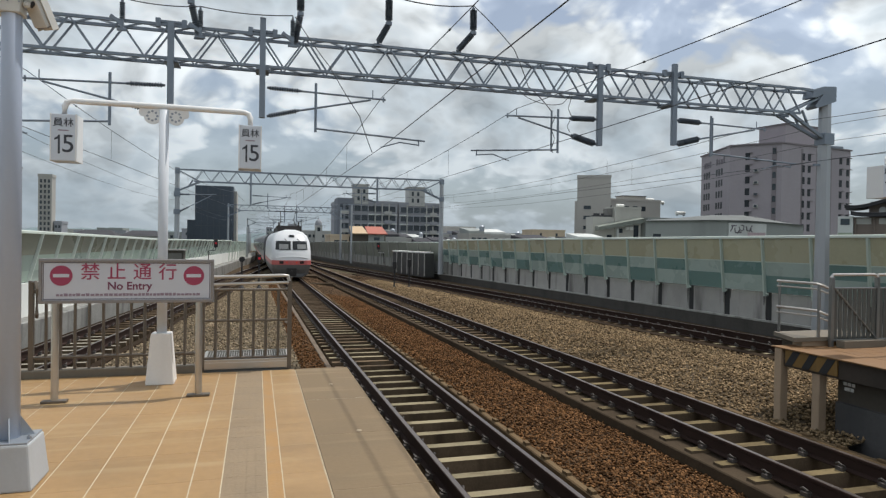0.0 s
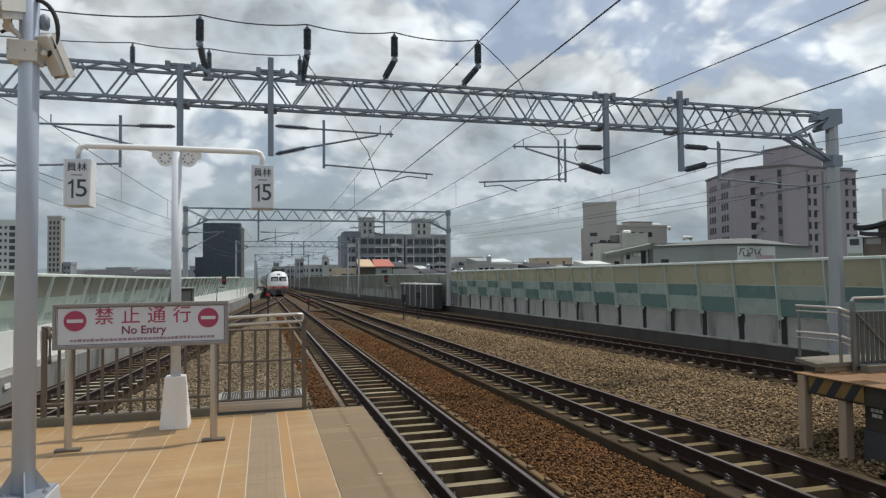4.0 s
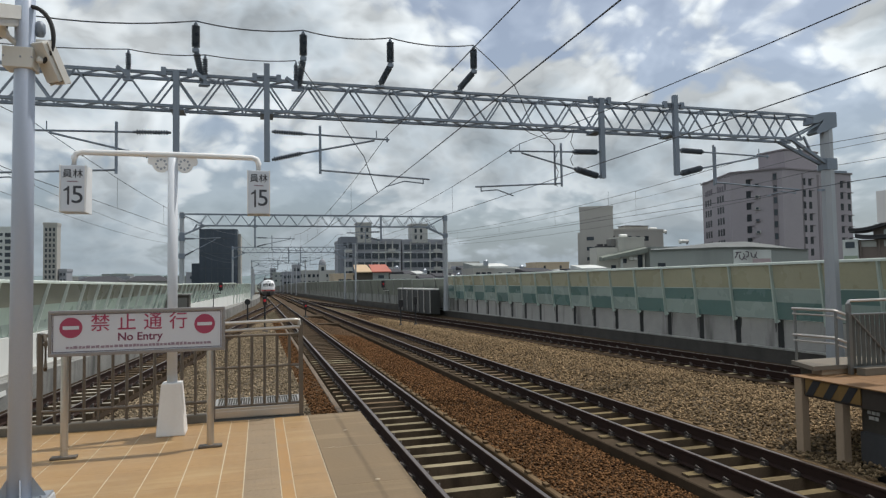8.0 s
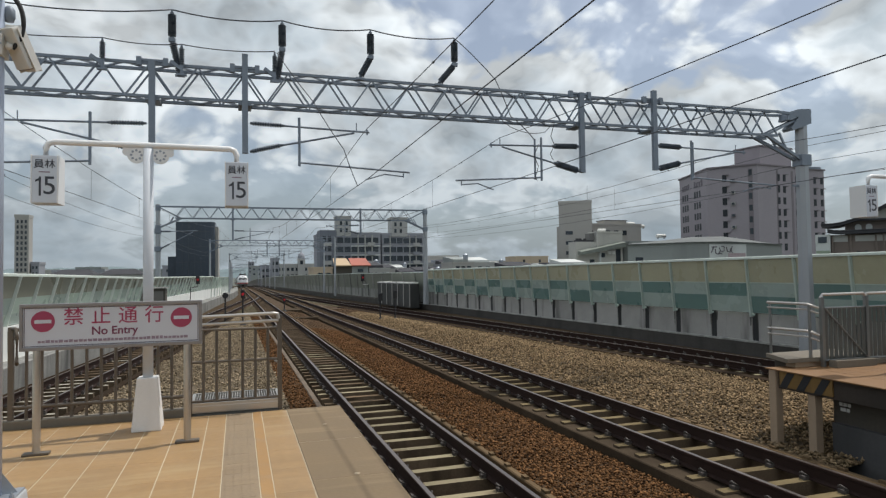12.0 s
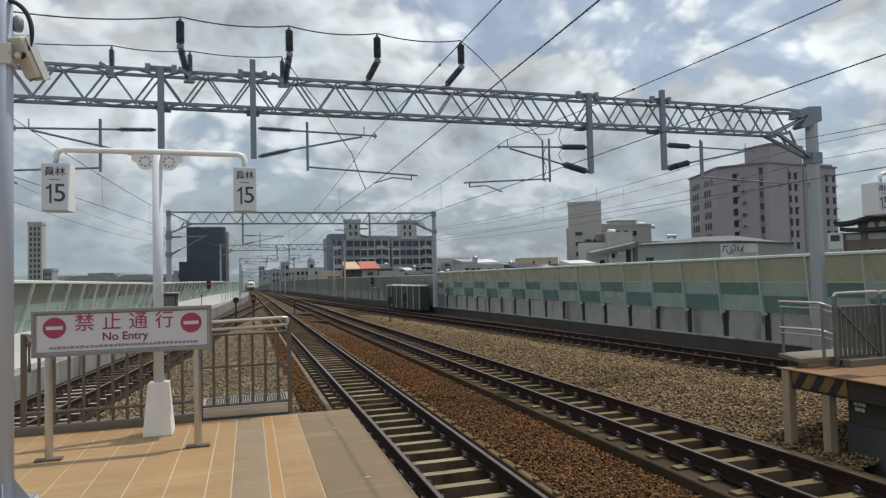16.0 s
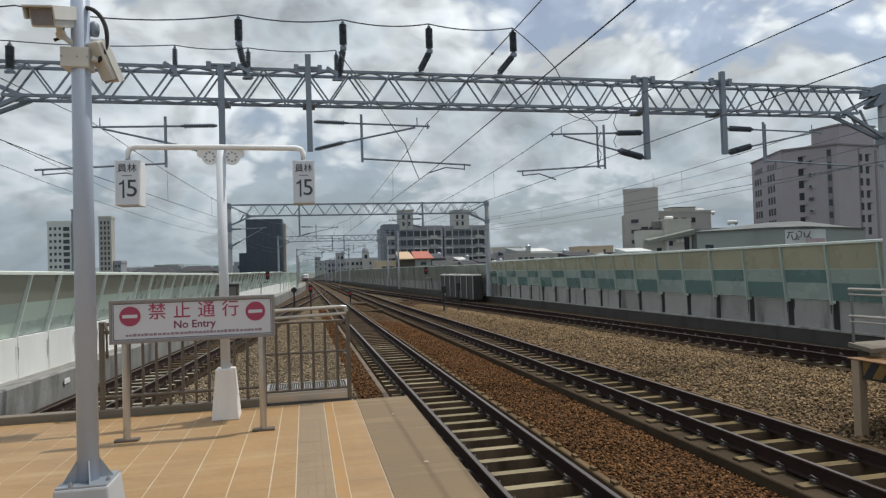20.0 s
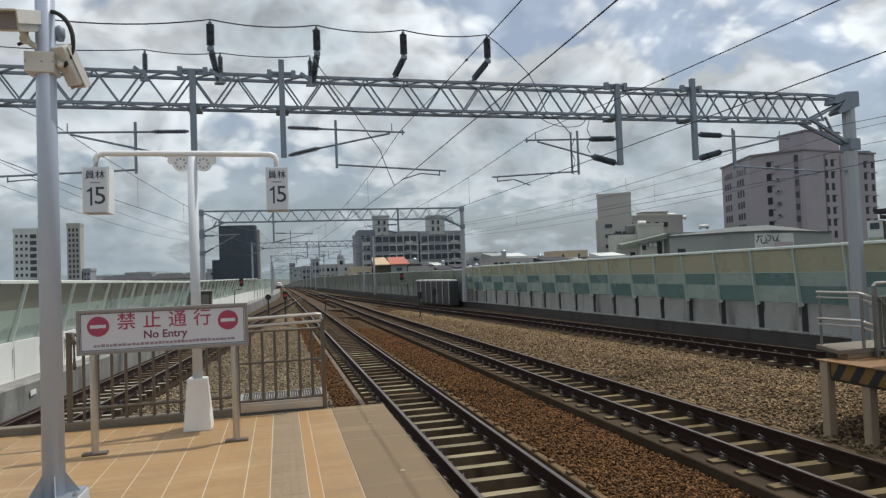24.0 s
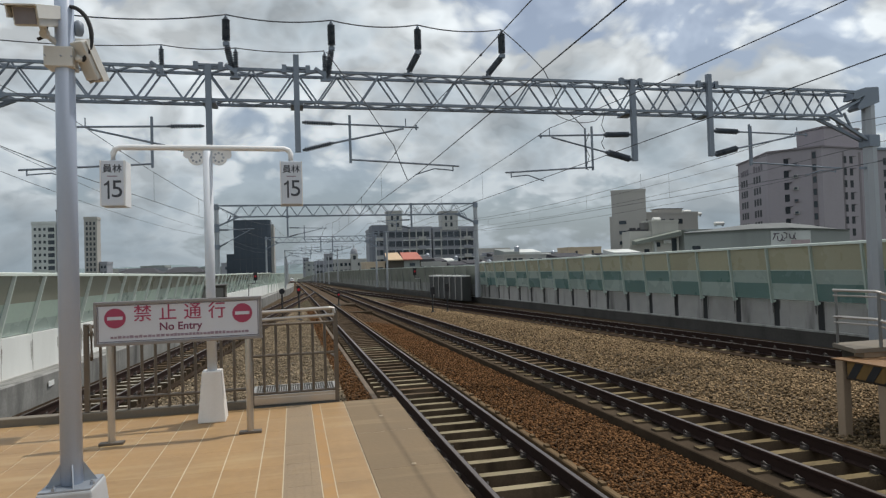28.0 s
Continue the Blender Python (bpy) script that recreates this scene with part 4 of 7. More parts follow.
def number_post(m, group):
    t = thing("number_sign_post", m, "white post with two hanging car-stop panels numbered 15", "sign post", group)
    ped = B()
    box(ped, -0.145, 0.145, -0.145, 0.145, 0, 0.545, 0.012)
    for v in ped.verts:
        k = 1 - 0.32 * (v.co.z / 0.545)
        v.co.x *= k
        v.co.y *= k
    part("pedestal", ped, M_ped, t, "tapered white pedestal")
    part("post", tube(B(), [(0, 0, 0.5), (0, 0, 2.97)], 0.052, 16), M_post_w, t, smooth=True)
    arm = [(-0.965, 0, 2.85), (-0.965, 0, 2.94), (-0.945, 0, 2.985), (-0.89, 0, 3.005), (0, 0, 3.01), (0.83, 0, 3.005), (0.88, 0, 2.985), (0.90, 0, 2.94), (0.90, 0, 2.85)]
    part("cross_arm", tube(B(), arm, 0.032, 12), M_white, t, smooth=True)
    for s in (-1, 1):
        br = B()
        box(br, s * 0.13 - 0.12, s * 0.13 + 0.12, -0.004, 0.004, 2.935, 2.985)
        lathe(br, [(0.001, -0.009), (0.088, -0.009), (0.088, 0.009), (0.001, 0.009)], 24, pose(s * 0.118, 0, 2.90, 90))
        lathe(br, [(0.001, -0.006), (0.04, -0.006), (0.04, 0.006), (0.001, 0.006)], 16, pose(s * 0.215, 0, 2.93, 90))
        bk = part("scroll_bracket", br, M_white, t, "scalloped white bracket plate")
        for i in range(8):
            a = i * math.pi / 4
            part("pierced_hole", lathe(B(), [(0.001, 0.0), (0.013, 0.0), (0.013, 0.002), (0.001, 0.002)], 8, pose(s * 0.118 + 0.05 * math.cos(a), -0.0085, 2.90 + 0.05 * math.sin(a), 90)), M_galv, bk)
    number_panel(t, -0.965, 2.857, 1)
    number_panel(t, 0.90, 2.857, 1)
    return t


number_post(pose(-2.17, -0.47, 0), "car-stop posts")
number_post(pose(9.05, -0.44, 0), "car-stop posts")


def fence():
    t = thing("end_fence", pose(0, 0.06, 0), "stainless steel bar fence across the platform end", "fence")
    posts = [(-3.58, 1.08), (-1.79, 1.05), (-0.785, 1.125)]
    for x, h in posts:
        tube_ = B()
        bar(tube_, (x, 0, 0.0), (x, 0, h), 0.05)
        part("post", tube_, M_fence, t)
    def rail(a, b, z, r=0.02):
        part("rail", tube(B(), [(a, 0, z), (b, 0, z)], r, 10), M_fence, t)
    for z in (0.22, 0.96):
        rail(-3.58, -1.79, z)
    rail(-3.58, -1.79, 1.05, 0.022)
    for z in (0.15, 0.60, 0.97):
        rail(-1.79, -0.785, z, 0.016)
    p = tube(B(), [(-1.85, -0.05, 1.12), (-0.86, -0.05, 1.145), (-0.81, -0.05, 1.14), (-0.80, -0.05, 1.08)], 0.021, 12)
    part("handrail", p, M_steel, t, "polished double handrail")
    part("handrail", tube(B(), [(-1.85, -0.05, 1.03), (-0.80, -0.05, 1.06)], 0.019, 12), M_steel, t)
    x = -3.58
    while x < -1.9:
        x += 0.145
        part("bar", tube(B(), [(x, 0, 0.06), (x, 0, 0.96)], 0.017, 8), M_fence, t)
    x = -1.79
    for k in range(6):
        x += 0.145
        part("bar", tube(B(), [(x, 0, 0.15), (x, 0, 0.97)], 0.017, 8), M_fence, t)
    # side return along the track
    for z in (0.55, 1.0):
        part("side_rail", tube(B(), [(-0.79, 0.0, z), (-0.79, 1.0, z - 0.1)], 0.014, 8), M_fence, t)
    part("corner_loop", tube(B(), [(-3.58, 0, 1.06), (-3.52, -0.08, 1.07), (-3.5, -0.1, 1.0), (-3.5, -0.1, 0.72), (-3.52, -0.03, 0.68)], 0.018, 8), M_fence, t)
    return t


fence()


def step_box():
    t = thing("grated_step", pose(-1.29, 0.30, 0), "steel step with a grating top behind the end fence", "step")
    part("body", box(B(), -0.49, 0.50, -0.24, 0.42, -0.9, 0.075, 0.01), M_conc, t)
    part("front_plate", box(B(), -0.50, 0.51, -0.262, -0.242, 0.015, 0.10, 0.006), M_steel, t)
    fr = B()
    for y in (-0.24, 0.42):
        box(fr, -0.5, 0.51, y - 0.015, y + 0.015, 0.08, 0.13)
    for x in (-0.49, 0.50):
        box(fr, x - 0.015, x + 0.015, -0.24, 0.42, 0.08, 0.129)
    g = part("grating_frame", fr, M_steel, t)
    gr = B()
    for k in range(34):
        x = -0.475 + 0.029 * k
        box(gr, x, x + 0.009, -0.225, 0.405, 0.085, 0.122)
    for k in range(4):
        y = -0.1 + 0.13 * k
        box(gr, -0.47, 0.48, y, y + 0.008, 0.085, 0.119)
    part("grating", gr, M_steel, g, "galvanised bar grating")


step_box()


def camera_pole():
    X, Y = PX, PY
    t = thing("cctv_pole", pose(X, Y, 0), "grey-white pole on a grey pedestal carrying two security cameras", "pole")
    ped = box(B(), -0.19, 0.19, -0.19, 0.19, 0, PZ, 0.015)
    for v in ped.verts:
        k = 0.98 - 0.15 * (v.co.z / PZ)
        v.co.x *= k
        v.co.y *= k
    part("pedestal", ped, M_ped_grey, t, "grey tapered pedestal")
    part("base_plate", box(B(), -0.15, 0.15, -0.15, 0.15, PZ, PZ + 0.012, 0.004), M_galv, t)
    gs = B()
    for a in range(4):
        c, s = math.cos(math.radians(90 * a + 20)), math.sin(math.radians(90 * a + 20))
        pts = [(0.055, PZ + 0.012), (0.145, PZ + 0.012), (0.055, PZ + 0.16)]
        vs = []
        for off in (-0.004, 0.004):
            vs.append([gs.verts.new((r * c - off * s, r * s + off * c, z)) for r, z in pts])
        gs.faces.new(vs[0][::-1])
        gs.faces.new(vs[1])
        for k in range(3):
            gs.faces.new((vs[0][k], vs[0][(k + 1) % 3], vs[1][(k + 1) % 3], vs[1][k]))
    part("gusset", gs, M_galv, t)
    for a in range(4):
        c, s = math.cos(math.radians(90 * a + 65)), math.sin(math.radians(90 * a + 65))
        part("anchor_bolt", lathe(B(), [(0.014, 0), (0.014, 0.018), (0.007, 0.018), (0.007, 0.03)], 6, pose(0.15 * c, 0.15 * s, PZ + 0.012)), M_galv, t)
    part("shaft", tube(B(), [(0, 0, PZ + 0.01), (0, 0, 4.6)], PR + 0.003, 20, PR - 0.009), M_pole, t, smooth=True)
    br = box(B(), -PR - 0.040, PR + 0.004, -PR - 0.016, PR + 0.004, 2.975, 3.105, 0.006)
    bk = part("mounting_bracket", br, M_cream, t, "cream square mounting bracket")
    for x in (-PR - 0.03, -0.0, PR):
        part("bolt", lathe(B(), [(0.006, 0), (0.006, 0.008)], 6, pose(x, -PR - 0.016, 3.04, 90)), M_galv, bk)

    def cctv(m, k):
        c = thing("cctv_camera", m @ Matrix.Scale(k, 4), "cream weatherproof security camera with sun hood", "security camera", "security cameras")
        h = box(B(), -0.062, 0.062, -0.16, 0.16, -0.05, 0.05, 0.014)
        part("housing", h, M_cream, c)
        hood = B()
        box(hood, -0.074, 0.074, -0.20, 0.15, 0.048, 0.058, 0.003)
        for s in (-1, 1):
            box(hood, s * 0.071 - 0.003, s * 0.071 + 0.003, -0.19, 0.15, -0.01, 0.052)
        part("sun_hood", hood, M_cream, c)
        w = part("window", box(B(), -0.05, 0.05, -0.1645, -0.159, -0.04, 0.04), M_lens, c)
        a = B()
        tube(a, [(0, 0.02, -0.042), (0, 0.03, -0.075)], 0.018, 10)
        lathe(a, [(0.02, -0.02), (0.028, 0), (0.02, 0.02)], 12, pose(0, 0.03, -0.085, 90))
        part("swivel", a, M_cream, c)
        return c

    a = cctv(pose(X - 0.10, Y - 0.14, 3.265, 0, 0, -5) @ pose(0, 0, 0, 20), 1.2)
    part("arm", tube(B(), [(0.0, 0.03, -0.085), (0.03, 0.05, -0.12), (0.07, 0.06, -0.165)], 0.015, 8), M_cream, a)
    b = cctv(pose(X + 0.13, Y + 0.02, 3.05, 0, 0, 150) @ pose(0, 0, 0, 58), 0.80)
    part("arm", tube(B(), [(0.0, 0.03, -0.085), (0.02, 0.05, -0.06)], 0.014, 8), M_cream, b)
    loop = [(PR * 0.7 + 0.125 * math.sin(0.1 * k), -0.03, 3.19 + 0.19 * math.cos(0.1 * k)) for k in range(27)]
    part("conduit", tube(B(), loop, 0.014, 8), M_black, t, "black flexible cable loop", smooth=True)
    part("junction_box", box(B(), PR + 0.002, PR + 0.062, -0.02, 0.05, 3.10, 3.18, 0.008), M_cream, t)
    part("dome", lathe(B(), [(0.001, -0.05), (0.03, -0.045), (0.042, -0.01), (0.04, 0.05), (0.02, 0.075), (0.001, 0.08)], 14, pose(PR + 0.012, 0.03, 3.25) @ Matrix.Scale(0.8, 4)), M_galv_dark, t, "small grey camera dome behind the pole", smooth=True)
    part("conduit", tube(B(), [(-PR, -0.02, 3.30), (-PR - 0.03, -0.04, 3.24), (-PR - 0.035, -0.05, 3.17), (-PR - 0.08, -0.05, 3.15)], 0.011, 8), M_black, t, smooth=True)


PX, PY, PZ, PR = -2.693, -3.4, 0.285, 0.0625
camera_pole()


# ---- the other island platform ----
platr = thing("platform_right", pose(0.17, 0, 0), "tan station platform across the tracks with dark underside", "platform", kind="structure")
part("platform_base", box(B(), 7.05, 11.0, -40, -0.46, RAIL - 0.4, -0.30), M_conc_dark, platr, "dark recessed platform wall")
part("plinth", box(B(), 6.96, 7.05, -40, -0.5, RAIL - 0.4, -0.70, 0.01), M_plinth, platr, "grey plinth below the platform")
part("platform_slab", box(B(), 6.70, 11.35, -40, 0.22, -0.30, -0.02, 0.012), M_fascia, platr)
part("slab_end", box(B(), 6.80, 11.35, 0.223, 0.42, -0.30, -0.02, 0.01), M_leg, platr, "stained end beam")
part("edge_strip", box(B(), 6.64, 7.25, -40, 0.43, -0.019, 0.0, 0.004), M_plat_r, platr)
pr = None
for i in range(13):
    for j in range(16):
        m = pose(7.405 + 0.3 * i, 0.27 - 0.3 * j, 0)
        if pr is None:
            pr = part("tile", box(B(), -0.148, 0.148, -0.148, 0.148, -0.019, 0.0, 0.002), M_plat_r, platr)
            pr.matrix_basis = m
        else:
            again("tile", pr, platr, m)
for y, x, z in ((0.30, 6.655, -0.021), (-0.37, 6.72, -0.302)):
    part("concrete_leg", box(B(), x, x + 0.14, y - 0.07, y + 0.07, RAIL - 0.4, z, 0.015), M_leg, platr, "pale stained concrete leg")
bm = B()
hz = part("hazard_beam", box(B(), 6.675, 6.695, -0.78, 0.17, -0.26, -0.03), M_yellow, platr, "yellow beam with black warning stripes")
for k in range(3):
    y = 0.165 - 0.315 * k
    vs = []
    for x in (6.668, 6.673):
        vs.append([bm.verts.new((x, yy, zz)) for yy, zz in ((y - 0.15, -0.03), (y - 0.29, -0.03), (y - 0.14, -0.26), (y, -0.26))])
    bm.faces.new(vs[0])
    bm.faces.new(vs[1][::-1])
    for k2 in range(4):
        bm.faces.new((vs[0][k2], vs[1][k2], vs[1][(k2 + 1) % 4], vs[0][(k2 + 1) % 4]))
part("black_stripe", bm, M_black, hz)
bm = B()
for k, spans in enumerate((((0.0, 0.05), (0.065, 0.12), (0.135, 0.19)), ((0.02, 0.07), (0.085, 0.17)))):
    for a, b in spans:
        box(bm, 7.040, 7.047, -0.75 + a, -0.75 + b, -0.445 - 0.075 * k, -0.395 - 0.075 * k)
part("stencil", bm, M_panel_white, platr)


def side_step():
    t = thing("concrete_step", pose(0.14, 0, 0.03), "raised concrete step with a steel guard rail at the platform end", "step")
    sl = B()
    ring = [[sl.verts.new((x, y, z)) for x, y in ((6.88, 0.18), (8.62, 0.17), (8.62, 0.92), (7.16, 0.90))] for z in (0.055, 0.12)]
    sl.faces.new(ring[0][::-1])
    sl.faces.new(ring[1])
    for k in range(4):
        sl.faces.new((ring[0][k], ring[0][(k + 1) % 4], ring[1][(k + 1) % 4], ring[1][k]))
    part("slab", sl, M_slab, t, "pale concrete slab")
    part("under_bracket", box(B(), 7.3, 8.5, 0.43, 0.86, -0.30, 0.054), M_conc_dark, t)
    part("riser", box(B(), 7.1, 8.6, 0.24, 0.429, -0.045, 0.054), M_leg, t, "stained riser")
    part("post", tube(B(), [(7.22, 0.85, 0.12), (7.22, 0.85, 0.97)], 0.022, 10), M_steel_d, t)
    part("post", tube(B(), [(7.38, 0.20, 0.12), (7.38, 0.20, 0.96)], 0.026, 10), M_steel_d, t)
    for z in (0.985, 0.90, 0.55, 0.46):
        part("rail", tube(B(), [(7.20, 0.88, z), (7.37, 0.24, z - 0.01), (7.39, 0.17, z - 0.03), (7.48, 0.12, z - 0.07)], 0.024 if z in (0.985, 0.55) else 0.016, 10), M_steel, t)
    return t


side_step()


def mesh_fence():
    t = thing("platform_fence", pose(0.17, 0.12, 0), "grey steel fence with vertical slats across the platform end", "fence")
    xs = [7.52, 8.46, 9.40, 10.34, 11.25]
    for x in xs:
        part("post", box(B(), x - 0.03, x + 0.03, -0.03, 0.03, 0, 1.12, 0.006), M_steel_d, t)
    for a, b in zip(xs, xs[1:]):
        part("top_rail", tube(B(), [(a - 0.02, 0, 1.10), (a + 0.02, 0, 1.155), (b - 0.05, 0, 1.16), (b - 0.02, 0, 1.12)], 0.024, 8), M_steel, t)
        for z, r in ((0.94, 0.016), (0.10, 0.02)):
            part("rail", tube(B(), [(a, 0, z), (b, 0, z)], r, 8), M_steel_d, t)
        k = a + 0.08
        while k < b - 0.05:
            part("slat", box(B(), k - 0.034, k + 0.034, -0.008, 0.008, 0.12, 0.93), M_slat, t)
            k += 0.098
    part("sheet_panel", box(B(), 10.12, 11.22, -0.075, -0.055, 0.02, 0.86, 0.004), M_bluepanel, t, "grey-blue sheet panel")
    part("brace", tube(B(), [(7.54, -0.03, 0.95), (8.44, -0.03, 0.10)], 0.014, 8), M_steel_d, t)
    part("kick_plate", box(B(), 7.58, 8.42, -0.20, -0.045, 0.0, 0.115, 0.006), M_slab, t, "low concrete upstand")
    for a, b in zip(xs[1:], xs[2:]):
        part("kick_plate", box(B(), a - 0.2, b - 0.24, -0.06, 0.05, 0.0, 0.075, 0.006), M_slab, t)


mesh_fence()


# ---- overhead line ----
def insulator(bm, p, q, r, n):
    """Ribbed porcelain insulator from p to q."""
    p, q = Vector(p), Vector(q)
    L = (q - p).length
    prof = [(r * 0.45, 0)]
    for k in range(n):
        z = L * (0.08 + 0.84 * k / n)
        w = L * 0.84 / n
        prof += [(r * 0.55, z), (r, z + w * 0.35), (r, z + w * 0.5), (r * 0.55, z + w * 0.8)]
    prof.append((r * 0.45, L))
    lathe(bm, prof, 10, along(p, q))
    return bm


def gantry(y, xl, xr, zb, zt, deep, drops, label, cell=0.93, fine=True, cw=0.36):
    g = grade(y)
    t = thing("catenary_gantry", pose(0, y, g), label, "gantry", "catenary gantries")
    zb, zt = zb - g, zt - g
    for x in (xl, xr):
        c = B()
        lathe(c, [(cw / 2 + 0.05, -0.9 - g), (cw / 2, 1.5), (cw / 2 - 0.03, zt + 0.12), (cw / 2 - 0.03, zt + 0.14)], 8, pose(x, 0, 0, 0, 0, 22.5))
        col = part("column", c, M_mast, t, "octagonal grey steel column")
        s = 1 if x < 0 else -1
        for z0, z1, e in ((zt - 0.30, zt + 0.08, -0.02), (zb - 0.82, zb - 0.48, -0.015)):
            if fine and z0 > zb:
                w_ = B()
                pts = [(-s * (cw / 2 + 0.02), zt + 0.15), (-s * (cw / 2 - 0.02), zt + 0.17), (s * 0.24, zt + 0.14), (s * 0.60, zt + 0.03), (s * 0.66, zt - 0.20), (s * 0.50, zt - 0.20), (s * (cw / 2 + 0.05), zt - 0.08), (s * 0.54, zt - 0.44), (s * 0.46, zt - 0.50), (-s * (cw / 2 + 0.02), zt - 0.26)]
                fr_ = [w_.verts.new((x + a_, -cw / 2 - e, b_)) for a_, b_ in pts]
                bk_ = [w_.verts.new((x + a_, cw / 2 + e, b_)) for a_, b_ in pts]
                w_.faces.new(fr_ if s < 0 else fr_[::-1])
                w_.faces.new(bk_[::-1] if s < 0 else bk_)
                for k_ in range(len(pts)):
                    w_.faces.new((fr_[k_], bk_[k_], bk_[(k_ + 1) % len(pts)], fr_[(k_ + 1) % len(pts)]))
                part("clamp_horn", w_, M_galv_dark, col, "dark welded bracket that grips the chords")
                continue
            part("clamp_box", box(B(), x - cw / 2 - e, x + cw / 2 + e, -cw / 2 - e, cw / 2 + e, z0, z1, 0.02), M_galv_dark, col)
        for yy in (-deep / 2, deep / 2):
            for p, q, w in (((x + s * 0.15, yy * 0.4, zt), (x + s * 1.1, yy, zt), 0.07), ((x + s * 0.15, yy * 0.4, zt - 0.1), (x + s * 1.5, yy, zb), 0.06), ((x + s * 0.1, yy * 0.4, zb - 0.65), (x + s * 1.5, yy, zb), 0.08), ((x + s * 0.75, yy * 0.7, zb - 0.33), (x + s * 1.0, yy * 0.8, zb + 0.1), 0.05)):
                part("knee_brace", bar(B(), p, q, w), M_galv_dark, col)
    a, b = xl + 1.1, xr - 1.1
    for yy in (-deep / 2, deep / 2):
        for z in (zb, zt):
            ch = B()
            bar(ch, (a, yy, z), (b, yy, z), 0.065, 0.06)
            part("chord", ch, M_galv_dark, t)
    n = int((b - a) / cell)
    w = (b - a) / n
    lace = B()
    for i in range(n):
        p = a + i * w
        for yy in (-deep / 2, deep / 2):
            bar(lace, (p, yy, zb), (p + w / 2, yy, zt), 0.035)
            bar(lace, (p + w / 2, yy, zt), (p + w, yy, zb), 0.035)
        for z in (zb, zt):
            bar(lace, (p, -deep / 2, z), (p + w / 2, deep / 2, z), 0.035)
            bar(lace, (p + w / 2, deep / 2, z), (p + w, -deep / 2, z), 0.035)
    part("lattice", lace, M_galv_dark, t, "zigzag steel lattice")
    for x, s, z0, up in drops:
        z0 -= g
        d = B()
        bar(d, (x, -deep / 2 - 0.09, z0), (x, -deep / 2 - 0.09, zt + up), 0.125, 0.11)
        box(d, x - 0.14, x + 0.14, -deep / 2 - 0.06, deep / 2 + 0.04, zb - 0.085, zb - 0.045)
        if fine:
            box(d, x - 0.30, x + 0.30, -deep / 2 - 0.05, -deep / 2 + 0.01, zt + 0.035, zt + 0.085)
            for e in (-0.26, 0.26):
                box(d, x + e - 0.05, x + e + 0.05, -deep / 2 - 0.07, -deep / 2 + 0.03, zt - 0.06, zt + 0.12)
        dp = part("drop_post", d, M_galv_dark, t)
        yy = -deep / 2 - 0.09
        k = 0.93 if 7 < x < 8 else 1.08 if x > 9 and fine else 1.0
        part("insulator", insulator(B(), (x + s * 0.1, yy, z0 + 0.67), (x + s * 0.85, yy, z0 + 0.65), 0.055 if x < 5 else 0.072, 12 if fine and x < 5 else 22 if fine else 4), M_ins, dp, "dark ribbed porcelain insulator")
        part("insulator", insulator(B(), (x + s * 0.1, yy, z0 + 0.04), (x + s * 0.80, yy, z0 + 0.22), 0.06 if x < 5 else 0.085, 12 if fine and x < 5 else 22 if fine else 4), M_ins, dp, "dark ribbed porcelain insulator")
        tb = B()
        tube(tb, [(x + s * 0.8, yy, z0 + 0.65), (x + s * k * 2.75, yy, z0 + 0.60)], 0.022, 8)
        tube(tb, [(x + s * 0.78, yy, z0 + 0.21), (x + s * k * 2.4, yy, z0 + 0.57)], 0.022, 8)
        tube(tb, [(x + s * 1.16, yy, z0 - 0.24), (x + s * 1.16, yy, z0 + 0.85)], 0.03, 8)
        if fine and x > 5:
            tube(tb, [(x + s * 1.29, yy + 0.1, z0 - 0.20), (x + s * 1.29, yy + 0.1, z0 + 0.83)], 0.026, 8)
        tube(tb, [(x + s * 1.16, yy, z0 - 0.16), (x + s * k * 3.7, yy, z0 - 0.30)], 0.022, 8)
        tube(tb, [(x + s * k * 3.55, yy, z0 - 0.29), (x + s * k * 3.55, yy, z0 - 0.42)], 0.015, 6)
        tube(tb, [(x + s * k * 3.55, yy, z0 - 0.40), (x + s * k * 3.1, yy, z0 - 0.36), (x + s * k * 2.65, yy, z0 - 0.50)], 0.015, 6)
        tube(tb, [(x + s * k * 2.45, yy, z0 + 0.6), (x + s * k * 2.45, yy, z0 + 0.80)], 0.012, 6)
        tube(tb, [(x + s * k * 2.7, yy, z0 + 0.66), (x + s * k * 2.7, yy, z0 + 0.54)], 0.02, 6)
        part("cantilever", tb, M_galv_dark, dp, "steel tube cantilever with steady arm")
    return t


G1 = 7.0
g1 = gantry(G1, -8.40, 14.72, 5.40, 6.10, 0.44, [(-2.97, -1, 4.13, 0.05), (-1.10, 1, 4.25, 0.33), (7.19, -1, 4.10, 0.07), (9.39, 1, 4.24, 0.28)], "lattice steel gantry with catenary arms spanning four tracks", cw=0.40)
G2 = 40.0
g2 = gantry(G2, -6.45, 12.55, 5.53, 6.33, 0.6, [(-1.58, 1, 4.0, 0.0), (7.45, -1, 4.45, 0.05)], "lattice steel gantry over the tracks farther along", cell=1.09, fine=False, cw=0.36)
gantry(75.0, -4.45, 9.2, 5.08, 5.75, 0.55, [(2.2, -1, 3.75, 0.0), (3.65, 1, 3.75, 0.0)], "far lattice steel gantry over the tracks", cell=0.9, fine=False, cw=0.26)
gantry(118.0, -2.7, 7.1, 4.75, 5.4, 0.5, [(2.0, -1, 3.6, 0.0)], "distant lattice steel gantry over the tracks", cell=1.1, fine=False, cw=0.26)

